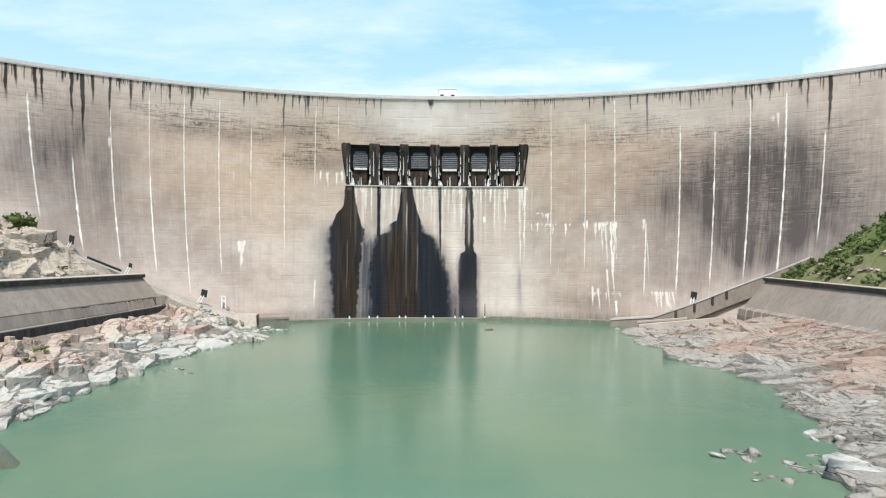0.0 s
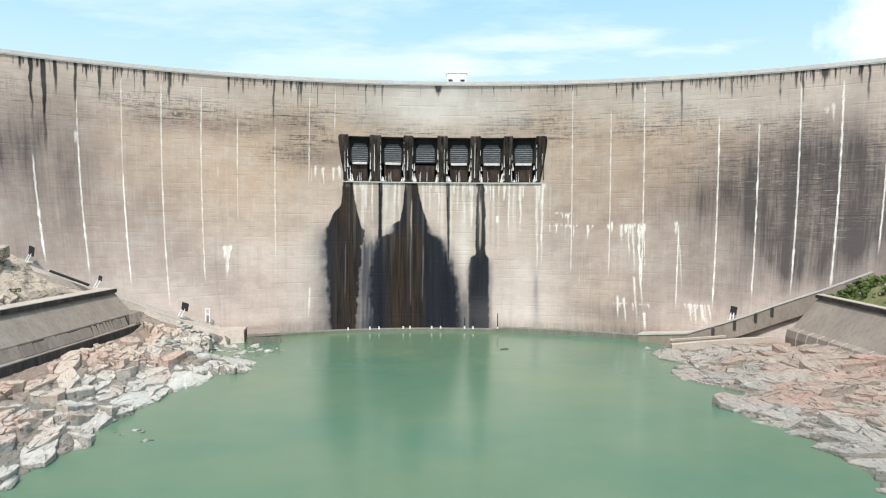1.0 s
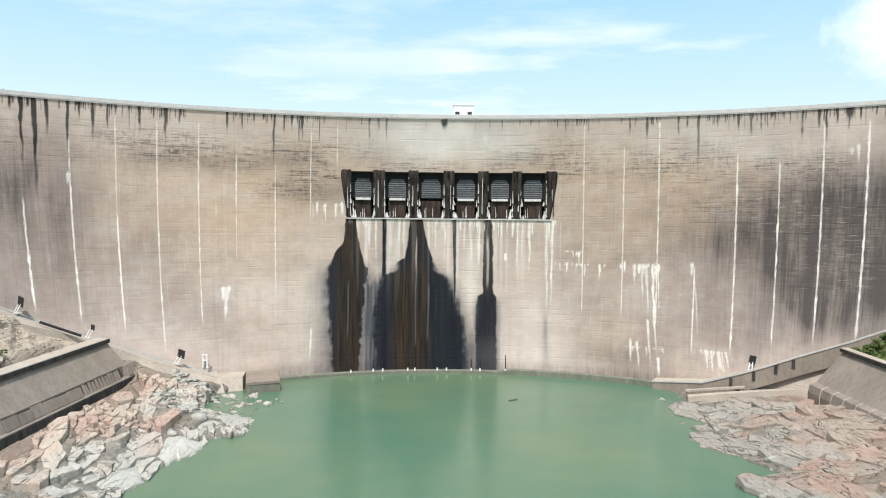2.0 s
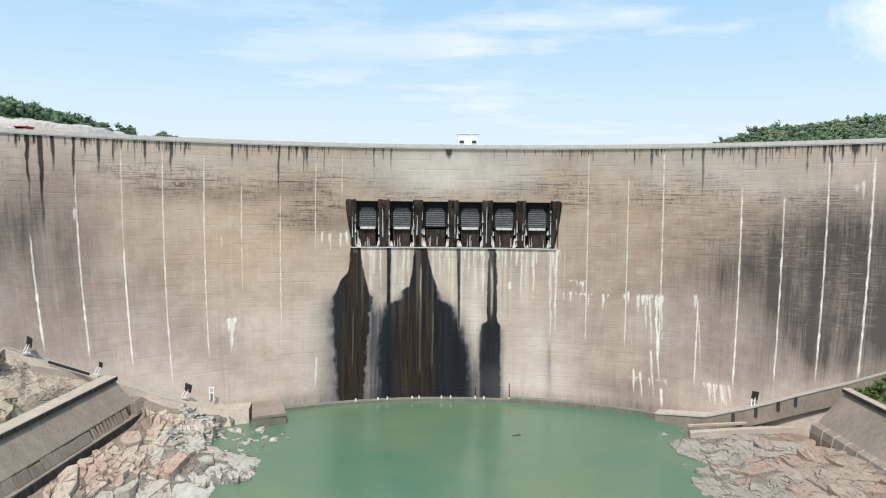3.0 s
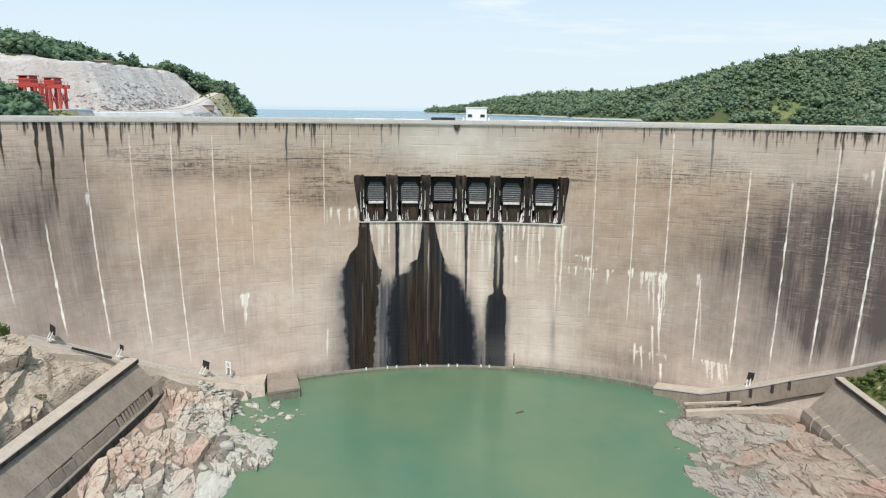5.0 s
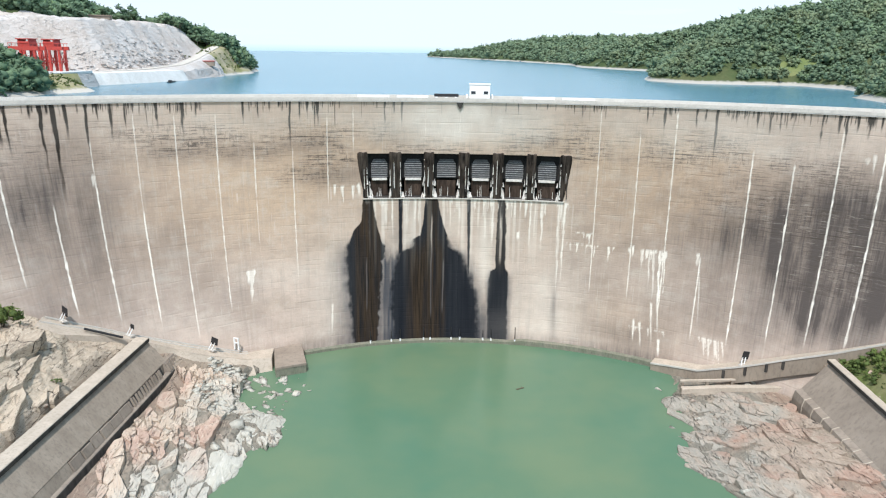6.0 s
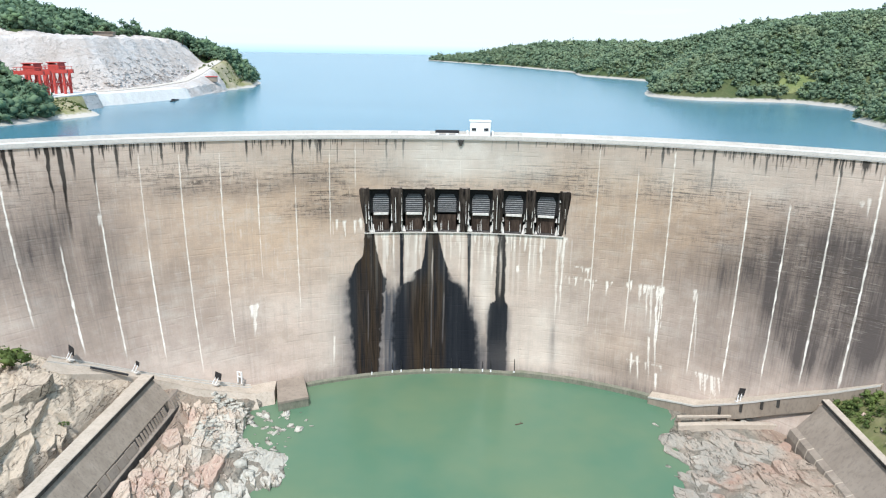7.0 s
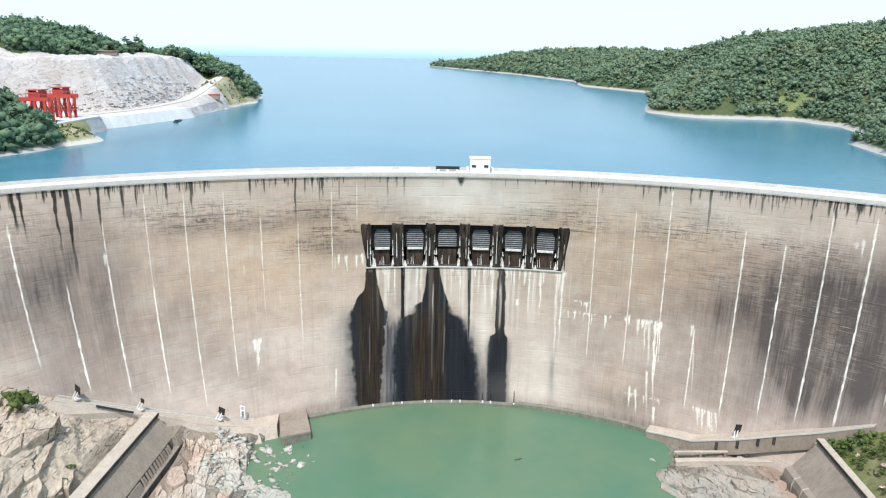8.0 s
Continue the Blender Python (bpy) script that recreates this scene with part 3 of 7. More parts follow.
def weathering(u, x, z):
    """The layers of marks on the face, for arrays of places."""
    tall = vnoise(x * 1.3, z * 0.10, 3)
    rag = (fbm(x * 0.5, z * 0.45, 4, 5) - 0.5)
    comb = fbm(x * 0.15, z * 0.8, 3, 8) - 0.5
    wet, veil = np.zeros_like(x), np.zeros_like(x)
    for k, mark in enumerate(MARKS):
        h = [m[0] for m in mark][::-1]
        lo = np.interp(z, h, [m[1] for m in mark][::-1])
        hi = np.interp(z, h, [m[2] for m in mark][::-1])
        low = step(48, 42, z)
        rough = (0.5 + 1.5 * low) if k < 2 else (0.25 if k < 4 else 0.7)
        edge = rough * (1.25 * rag + 0.5 * (tall - 0.5) + 0.35 * comb * low)
        # the outer side of the broad marks fades, the side beside the bare pier line is sharp
        soft_lo = (0.35 + 1.5 * low) if k < 2 else 0.35 + 0.5 * step(32, 24, z) * (k == 4)
        soft_hi = (0.35 + (0.3 if k == 0 else 2.2) * low) if k < 2 else 0.35
        m = step(-soft_lo, soft_lo * 0.6, x - lo + edge) * step(-soft_hi, soft_hi * 0.6, hi - x + edge) * (z < h[-1] + 0.2) * (z > h[0] - 3.0)
        if k in (2, 3):
            m = m * step(h[0] - 3, h[0] + 2, z)
        if k == 4:
            m = m * (0.93 - 0.20 * step(20, 6, z))
        wet = np.maximum(wet, m)
        if k in (0, 1, 4):
            reach = (10.5, 7.0, 0, 0, 2.6)[k]
            out = np.maximum(lo - x, x - hi) - edge
            veil = np.maximum(veil, 0.80 * np.clip(1 - out / reach, 0, 1) ** 1.3 * step(50 if k < 2 else 33, 36 if k < 2 else 26, z + 6 * rag))
    veil = np.maximum(veil, 0.92 * step(-39.5, -37.0, x) * step(-29, -33, x) * step(43, 34, z + 6 * rag) * (0.8 + 0.4 * tall))
    veil = np.maximum(veil, 0.80 * step(-2, 3, x) * step(10, 6, x) * step(24, 8, z + 5 * rag))
    veil = np.maximum(veil, 0.42 * spot(x, z, 35.8, 15, 1.5, 13) * (0.6 + 0.8 * tall))
    veil = np.maximum(veil, 0.35 * spot(x, z, -31.5, 46, 3.5, 6))
    # paler threads inside the broad marks
    for rx, top, bottom, half in ((-17.3, 58, 8, 0.20), (-12.2, 38, 10, 0.22), (12.3, 58, 33, 0.35), (-44.6, 40, 12, 0.15)):
        wet = wet * (1 - 0.55 * step(half + 0.3, half - 0.1, np.abs(x - rx + 0.4 * (vnoise(z * 0.15, x * 0 + rx, 12) - 0.5))) * step(bottom, bottom + 6, z) * step(top, top - 6, z))
    # runs under the crest
    drop = CREST - z
    run = np.zeros_like(x)
    for ru, length, half, dark in CREST_RUNS:
        if u.min() - 1 < ru < u.max() + 1:
            bend = 0.25 * (vnoise(z * 0.3, u * 0 + ru, 37) - 0.5)
            run = np.maximum(run, dark * step(half + 0.20, half - 0.10, np.abs(u - ru + bend)) * (1 - step(0.5 * length, length, drop)))
    for ru, length, half in DARK_RUNS:
        w = 0.6 * half * (1 - 0.55 * np.clip(drop / length, 0, 1)) + 0.30 * (vnoise(z * 0.5, u * 0 + ru, 4) - 0.5)
        m = step(w + 0.30, w - 0.12, np.abs(u - ru + 0.5 * (vnoise(z * 0.22, u * 0 + ru, 37) - 0.5))) * (1 - step(0.35 * length, 1.25 * length, drop))
        run = np.maximum(run, (0.75 + 0.35 * vnoise(z * 0.4, u * 0 + ru, 38)) * m)
    # lime
    lime = np.zeros_like(x)
    for ju, top, bottom, white in LIME_JOINTS:
        w = 0.06 + 0.09 * white + 0.22 * vnoise(z * 0.55, u * 0 + ju, 6) ** 3 * white
        on = step(bottom, bottom + 6, z) * step(top + 1.5, top - 1.5, z)
        m = step(w + 0.16, w - 0.04, np.abs(u - ju + 0.16 * (vnoise(z * 0.8, u * 0 + ju, 29) - 0.5))) * on * (0.42 + 0.62 * white) * (0.45 + 0.75 * vnoise(z * 0.5, u * 0 + ju, 7))
        lime = np.maximum(lime, m)
    for rx, top, bottom, half, white in LIME_LEAKS + LIME_APRON + LIME_SPOTS:
        span = top - bottom
        w = 0.75 * half * (0.25 + 0.75 * np.clip((z - bottom) / span, 0, 1)) * (0.5 + 1.0 * vnoise(z * 0.6, x * 0 + rx, 9))
        edge = top + 1.2 * (vnoise(x * 1.2, x * 0 + rx, 10) - 0.5)
        m = step(w + 0.22, w - 0.1, np.abs(x - rx + 0.5 * (vnoise(z * 0.2, x * 0 + rx, 12) - 0.5)))
        m = m * step(edge + 0.4, edge - 0.4, z) * step(bottom, bottom + 0.5 * span, z)
        m = m * (0.65 + 0.45 * step(0.25, 0.6, vnoise(x * 2.2, z * 0.12, 19)))
        lime = np.maximum(lime, white * m * (0.72 if rx > 85 else 1.0))
    apron = step(-47, -42, x) * step(41, 36, x) * step(63.4, 62.6, z) * step(20, 55, z)
    lime = np.maximum(lime, apron * (0.05 + np.where(x > 0, 0.28, 0.42) * step(0.45, 0.75, vnoise(x * 0.9, z * 0.02, 13))))
    lime = np.maximum(lime, 0.48 * spot(x, z, 5.4, 40, 3.6, 17) * (0.6 + 0.6 * tall))
    lime = np.maximum(lime, 0.22 * spot(x, z, 31, 14, 15, 20))
    lime = np.maximum(lime, (0.35 + 0.5 * fbm(x * 0.15, z * 0.12, 3, 26)) * np.minimum(1, 1.3 * spot(x, z, -5, 95, 34, 9)))
    lime = np.maximum(lime, (0.26 * spot(x, z, 85, 94, 55, 9) + 0.16 * spot(x, z, -85, 96, 55, 7)) * (0.5 + fbm(x * 0.12, z * 0.12, 3, 30)))
    lime = np.maximum(lime, 0.20 * spot(x, z, -57, 30, 7, 20))
    for k, (x0, x1, top, longest, power) in enumerate(DRIPS):
        crest = top + 0.9 * (vnoise(x * 0.25, x * 0 + k, 14) - 0.5)
        length = 0.25 + 1.3 * longest * vnoise(x * (2.0 if k == 2 else 1.45), x * 0 + 3 * k, 24) ** power
        m = step(crest + 0.35, crest - 0.25, z) * step(crest - length - 0.4, crest - length + 0.3, z) * step(0.36, 0.56, vnoise(x * (3.0 if k == 2 else 1.7), z * 0.08, 28)) * step(x0, x0 + 0.6, x) * step(x1, x1 - 0.6, x)
        there = 1.0 if k == 2 else step(0.40, 0.52, vnoise(x * 0.33, x * 0 + 5 * k, 25))
        lime = np.maximum(lime, (0.6 if k in (2, 3, 4) else 0.85) * m * there)
    # grey weathering and warm tint
    soot = 0.10 * step(30, 80, x) + 1.35 * spot(x, z, 131, 54, 16, 18) + 0.65 * spot(x, z, 112, 58, 15, 14) + 0.45 * spot(x, z, 128, 74, 20, 10)
    soot = soot + 0.48 * spot(x, z, 154, 52, 18, 34) + 0.50 * spot(x, z, 122, 34, 16, 14) + 0.85 * spot(x, z, -152, 72, 18, 20) + 0.40 * spot(x, z, -138, 44, 22, 26) + 0.25 * spot(x, z, -112, 46, 12, 20)
    soot = soot + 0.42 * spot(x, z, -58, 73, 13, 5) + 0.30 * spot(x, z, -66, 86, 13, 5) + 0.25 * spot(x, z, -34, 87, 9, 4) + 0.35 * spot(x, z, 26, 88, 12, 3.5)
    soot = soot + 0.30 * spot(x, z, 100, 22, 30, 14) + 0.35 * spot(x, z, 62, 9, 16, 9) + 0.30 * spot(x, z, 92, 52, 14, 14)
    soot = soot * (0.50 + 1.0 * fbm(x * 0.09, z * 0.03, 4, 16))
    dash = 2.2 * spot(x, z, -58, 73, 14, 6) + 1.2 * spot(x, z, -62, 85, 15, 7) + 0.7 * spot(x, z, -36, 88, 9, 5) + 0.9 * spot(x, z, 25, 88, 12, 5) + 0.8 * spot(x, z, 42, 87, 8, 6) + 0.35 * spot(x, z, -15, 84.5, 20, 3)
    dash = dash + 0.55 * spot(x, z, -112, 90, 26, 6) + 1.3 * spot(x, z, 128, 73, 20, 13) + 0.7 * spot(x, z, 82, 86, 26, 7) + 0.22 * step(99, 92, z) * step(78, 84, z) + 0.6 * spot(x, z, 146, 56, 14, 24) + 0.45 * spot(x, z, 128, 52, 20, 18) + 0.2 * spot(x, z, -150, 70, 20, 20) + 0.4 * spot(x, z, 92, 66, 14, 10)
    dash = dash * 1.7 * step(0.25, 0.75, fbm(x * 0.07, z * 0.12, 3, 27)) + 0.01
    soot = soot + 0.15 * spot(x, z, 140, 36, 14, 16) + 0.22 * spot(x, z, 60, 56, 36, 26) + 0.45 * step(7, 2, z) * (0.4 + 0.8 * tall) + 0.30 * spot(x, z, -96, 84, 24, 4)
    warm = spot(x, z, -88, 70, 44, 24) + 1.1 * spot(x, z, 72, 72, 40, 21) + 0.6 * spot(x, z, 0, 88, 60, 10) + 0.4 * spot(x, z, 66, 14, 18, 14)
    warm = (0.22 * step(25, 60, z) + warm) * (0.5 + 0.9 * fbm(x * 0.05, z * 0.07, 3, 18)) * (1 - 0.7 * spot(x, z, -6, 94, 22, 7))
    lime = lime * (1 - 0.85 * np.clip(np.maximum(wet, 0.9 * veil), 0, 1))
    rust = step(-51.0, -47.5, x) * step(-38, -39.5, x) + step(-30.0, -24.0, x) * step(-9.5, -13.5, x) * step(50, 36, z) + step(3.4, 1.5, np.abs(x + 17)) + 0.6 * step(3, 1, np.abs(x - 12.5)) * step(28, 36, z)
    return [np.clip(v, 0, 1) for v in (wet, lime, soot, warm, dash, rust, veil, run)] + [u]


GATE_LO, GATE_HI, SILL, HEAD = -43.6, 35.2, 63.1, 82.0
dam = thing("dam", "tall curved concrete arch dam streaked with lime and black water marks", "dam")
rows_z = np.unique(np.concatenate([np.linspace(-6, SILL, 120), np.linspace(SILL, HEAD, 30), np.linspace(HEAD, CREST, 40)]))


def monolith(a, b):
    """One upright block of the dam between two joints, with the marks of its face as layers."""
    a, b = a + 0.012, b - 0.012
    edge = np.array([0, 0.1, 0.22, 0.36, 0.55])
    cols = np.concatenate([a + edge, np.linspace(a + 0.8, b - 0.8, int((b - a - 1.6) / 0.27)), b - edge[::-1]])
    for c in (GATE_LO, GATE_HI):
        if a < c < b:
            cols[np.argmin(np.abs(cols - c))] = c
    u, z = np.meshgrid(cols, rows_z)
    x = lean(u, z)
    y = wall_y(x, z) + 0.05 * (fbm(x * 0.7, z * 1.1, 3, 31) - 0.5)
    idx = np.arange(u.size).reshape(u.shape)
    quads = np.stack([idx[:-1, :-1], idx[:-1, 1:], idx[1:, 1:], idx[1:, :-1]], -1)
    um, zm = (u[:-1, :-1] + u[1:, 1:]) / 2, (z[:-1, :-1] + z[1:, 1:]) / 2
    hole = (um > GATE_LO) & (um < GATE_HI) & (zm > SILL) & (zm < HEAD)
    faces = quads[~hole].tolist()
    nr, front = len(rows_z), np.stack([x, y, z], -1).reshape(-1, 3)
    depth = 13.0 + 9.0 * (1 - np.clip(rows_z, 0, CREST) / CREST)
    back = []
    for c in (0, -1):
        back.append(np.stack([x[:, c], y[:, c] + depth, rows_z], -1))
    verts = np.concatenate([front, *back])
    o, p = u.size, u.size + nr
    for r in range(nr - 1):
        faces += [(idx[r + 1, 0], o + r + 1, o + r, idx[r, 0]), (idx[r, -1], p + r, p + r + 1, idx[r + 1, -1]), (o + r, o + r + 1, p + r + 1, p + r)]
    faces.append([*idx[-1].tolist(), p + nr - 1, o + nr - 1])
    me = mesh("monolith", verts, faces, CONCRETE_WALL)
    layers = weathering(u.ravel(), x.ravel(), z.ravel())
    for name, values in zip(("wet", "lime", "soot", "warm", "dash", "rust", "veil", "run", "along"), layers):
        at = me.attributes.new(name, "FLOAT", "POINT")
        at.data.foreach_set("value", np.concatenate([values, np.zeros(2 * nr)]).astype(np.float32))
    return piece("monolith", me, dam)


def arc_strip(name, us, profile, mat, parent, label="", z_of=None):
    """A closed profile of (out, up) swept along the face; out counts from the face, away from the lake."""
    verts, faces, k = [], [], len(profile)
    for u in us:
        base = CREST if z_of is None else z_of(u)
        x = float(lean(u, base))
        y = float(wall_y(x, base))
        n = face_normal(x, base)
        for out, upward in profile:
            verts.append((x + n.x * out, y + n.y * out, base + upward))
    for i in range(len(us) - 1):
        for j in range(k):
            a, b = i * k + j, i * k + (j + 1) % k
            faces.append((a, b, b + k, a + k))
    faces += [tuple(range(k))[::-1], tuple(range((len(us) - 1) * k, len(us) * k))]
    return piece(name, mesh(name, verts, faces, mat), parent, label)


def build_crest():
    us = np.linspace(-236, 236, 119)
    arc_strip("crest_deck", us, [(0.5, 0.0), (0.5, 0.7), (-13.4, 0.7), (-13.4, 0.0)], DECK, dam, "pale roadway along the crest")
    arc_strip("parapet", us, [(0.62, 0.35), (0.62, 1.75), (0.25, 1.75), (0.25, 0.7)], CONCRETE_PALE, dam, "low pale concrete parapet")
    arc_strip("parapet", us, [(-12.9, 0.7), (-12.9, 2.0), (-13.3, 2.0), (-13.3, 0.7)], CONCRETE_PALE, dam, "low pale concrete parapet")
    arc_strip("kerb", us, [(-1.0, 0.7), (-1.0, 0.95), (-1.3, 0.95), (-1.3, 0.7)], CONCRETE_PALE, dam)


build_crest()

BAYS = [(-43.6, -34.9), (-30.0, -20.7), (-16.5, -6.4), (-1.9, 7.7), (12.2, 21.7), (25.6, 35.2)]


def drip_crust(bm, rng, top, foot, wide):
    """A lumpy run of crust from top to foot, thicker below."""
    top, foot = Vector(top), Vector(foot)
    last, r0 = top, wide * 0.35
    for j in range(1, 5):
        p = top.lerp(foot, j / 4) + Vector((rng.normal(0, 0.04 + 0.10 * wide), rng.normal(0, 0.05), 0))
        r1 = wide * (0.35 + 0.65 * j / 4) * rng.uniform(0.75, 1.25)
        rod(bm, last, p, r0, r1, 6)
        last, r0 = p, r1


def build_spillway():
    xs = np.linspace(GATE_LO, GATE_HI, 41)
    # ceiling, back and sloping floor behind the opening
    verts, faces = [], []
    for x in xs:
        yf, yt = float(wall_y(x, SILL)), float(wall_y(x, HEAD))
        verts += [(x, yt + 0.02, HEAD), (x, yt + 8.5, HEAD - 1.0), (x, yf + 8.5, SILL + 2.5), (x, yf + 0.02, SILL)]
    for i in range(len(xs) - 1):
        for j in range(3):
            a = i * 4 + j
            faces.append((a, a + 1, a + 5, a + 4))
    faces += [(0, 3, 2, 1), tuple(len(verts) - 4 + k for k in (0, 1, 2, 3))]
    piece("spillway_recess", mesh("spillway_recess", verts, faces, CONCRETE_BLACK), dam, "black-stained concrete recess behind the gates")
    edges = [-47.7, *[v for b in BAYS for v in b], 39.8]
    for k in range(7):
        x0, x1 = edges[2 * k], edges[2 * k + 1]
        bm = bmesh.new()
        loops = []
        for z, out, inset in ((SILL - 0.2, 0.35, 1.15), (67.0, 0.45, 0.85), (72.0, 0.7, 0.45), (78.0, 1.0, 0.1), (81.2, 1.15, 0.0), (82.3, 1.0, 0.1), (82.7, 0.4, 0.4)):
            a, b = x0 + (inset * (2.2 if k == 0 else 0.4)), x1 - (inset * (2.2 if k == 6 else 0.4))
            ya, yb = float(wall_y(a, z)), float(wall_y(b, z))
            c = (b - a) * 0.16
            behind = 0.06 if z < SILL else 8.0
            if z > HEAD:
                behind = 0.06
            loops.append([bm.verts.new(v) for v in ((a, ya + behind, z), (a, ya - out * 0.35, z), (a + c, ya - out, z), (b - c, yb - out, z), (b, yb - out * 0.35, z), (b, yb + behind, z))])
        for p, q in zip(loops, loops[1:]):
            for j in range(6):
                bm.faces.new((p[j], p[(j + 1) % 6], q[(j + 1) % 6], q[j]))
        bm.faces.new(loops[0]), bm.faces.new(loops[-1])
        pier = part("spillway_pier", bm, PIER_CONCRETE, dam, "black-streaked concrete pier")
        bm = bmesh.new()
        ya = float(wall_y((x0 + x1) / 2, 82))
        box(bm, (x0 + 1.1, ya - 0.75, 82.3), (x1 - 1.1, ya + 0.1, 82.85), 0.15)
        part("pier_cap", bm, CONCRETE_FACE, pier, "worn concrete cap")
        chance = np.random.default_rng(80 + k)
        for edge_, share in ((x0 + 0.35, 0.0 if k == 0 else 0.95), (x1 - 0.35, 0.0 if k == 6 else 0.7)):
            z = 64.0
            while z < 80.5 and share:
                long = chance.uniform(1.5, 5.5)
                if chance.random() < share * (1.0 if z < 74 else 0.6):
                    bm = bmesh.new()
                    top_ = min(z + long, 81.8)
                    drip_crust(bm, chance, (edge_, float(wall_y(edge_, top_)) - 0.5, top_), (edge_, float(wall_y(edge_, z)) - 0.42, z), chance.uniform(0.16, 0.34) * (1.3 if z < 70 else 0.9))
                    part("lime_edge", bm, LIMED, pier, "white lime crust down the pier's edge")
                z += long + chance.uniform(0.2, 1.6)
        for j in range(3):
            at = x0 + (x1 - x0) * chance.uniform(0.25, 0.75)
            z0, z1 = chance.uniform(63.5, 70), chance.uniform(73, 81)
            bm = bmesh.new()
            drip_crust(bm, chance, (at, float(wall_y(at, z1)) - 1.02, z1), (at, float(wall_y(at, z0)) - 0.50, z0), 0.26)
            part("stain_run", bm, (RUSTY_PLATE, LIMED, CONCRETE_BLACK)[j], pier, ("brown stain run", "pale lime run", "black stain run")[j])
    arc_strip("sill_lip", np.linspace(GATE_LO - 1.5, GATE_HI + 2.0, 41), [(0.55, -0.35), (0.55, 0.05), (0.0, 0.12), (0.0, -0.35)], CONCRETE_PALE, dam, "pale sill lip below the gates", z_of=lambda u: SILL)
    for x0, x1 in BAYS:
        xm = (x0 + x1) / 2
        y0, yv = float(wall_y(xm, 76)), float(wall_y(x1, 76)) - float(wall_y(x0, 76))
        gate = thing("spillway_gate", "dark steel sluice gate with horizontal ribs in the spillway recess", "sluice gate", (xm, y0 + 2.3, 71.0), math.degrees(math.atan2(yv, x1 - x0)), "row of spillway gates")
        w = (x1 - x0) / 2 - 0.15
        bm = bmesh.new()
        box(bm, (-w, 0.5, 0.2), (w, 0.8, 10.8), 0.04)
        part("skin_plate", bm, GATE_STEEL, gate)
        bm = bmesh.new()
        ring = [(-0.80, 0.5), (0.80, 0.5), (0.80, 6.3), (0.55, 8.3), (-0.55, 8.3), (-0.80, 6.3)]
        a_ = [bm.verts.new((w * x, -0.05, z)) for x, z in ring]
        b_ = [bm.verts.new((w * x, 0.5, z)) for x, z in ring]
        bm.faces.new(a_), bm.faces.new(b_[::-1])
        for j in range(6):
            bm.faces.new((a_[j], b_[j], b_[(j + 1) % 6], a_[(j + 1) % 6]))
        part("lattice_panel", bm, GATE_PANEL, gate, "grey-blue lattice panel")
        for i in range(8):
            zz = 0.95 + i * 0.9
            bm = bmesh.new()
            half = w * (0.80 if zz < 6.3 else 0.80 - 0.125 * (zz - 6.3))
            box(bm, (-half, -0.36, zz), (half, -0.05, zz + 0.16), 0.03)
            part("rib", bm, GATE_BEAM, gate, "lighter grey steel rib")
        k = BAYS.index((x0, x1))
        chance = np.random.default_rng(60 + k)
        if k != 2:
            bm = bmesh.new()
            box(bm, (-w * 0.74, -0.6, -0.55), (w * 0.74, 0.4, 0.45), 0.12)
            part("bottom_beam", bm, LIMED, gate, "pale lime-crusted bottom beam")
        bm = bmesh.new()
        box(bm, (-w * 0.80, 0.6, -7.2), (w * 0.80, 1.2, -0.55), 0.05)
        part("flow_plate", bm, RUSTY_PLATE, gate, "brown-black plate below the gate")
        for j in range(3):
            bm = bmesh.new()
            dx, top = chance.uniform(-0.7, 0.7) * w, chance.uniform(-5.5, -2.5)
            drip_crust(bm, chance, (dx, 0.45, top), (dx, 0.35, -7.4), 0.16)
            part("lime_drip", bm, LIMED, gate, "thin lime drip")
        for side in (-1, 1):
            bm = bmesh.new()
            box(bm, (side * w - 0.3, -0.35, 0.55), (side * w + 0.3, 0.05, 10.4), 0.05)
            part("side_guide", bm, GATE_STEEL, gate)
            bm = bmesh.new()
            heap, wide = chance.uniform(1.4, 4.4), chance.uniform(0.5, 1.25)
            for j in range(4):
                at = side * (w + 0.1) + chance.normal(0, 0.45) * wide
                drip_crust(bm, chance, (at, 0.0, -7.6 + heap * chance.uniform(0.45, 1.1)), (at - side * chance.uniform(0, 0.5), -1.2, -7.75), wide * chance.uniform(0.35, 0.7))
            part("lime_mound", bm, LIMED, gate, "white lime crust at the bay's corner")
            if chance.random() < 0.75:
                bm = bmesh.new()
                drip_crust(bm, chance, (side * (w - 0.1), -0.4, chance.uniform(-1.2, 0.6)), (side * (w - 0.2), -0.5, chance.uniform(-3.4, -2.2)), chance.uniform(0.22, 0.45))
                part("roller_bracket", bm, LIMED, gate, "lime-crusted bracket")


build_spillway()


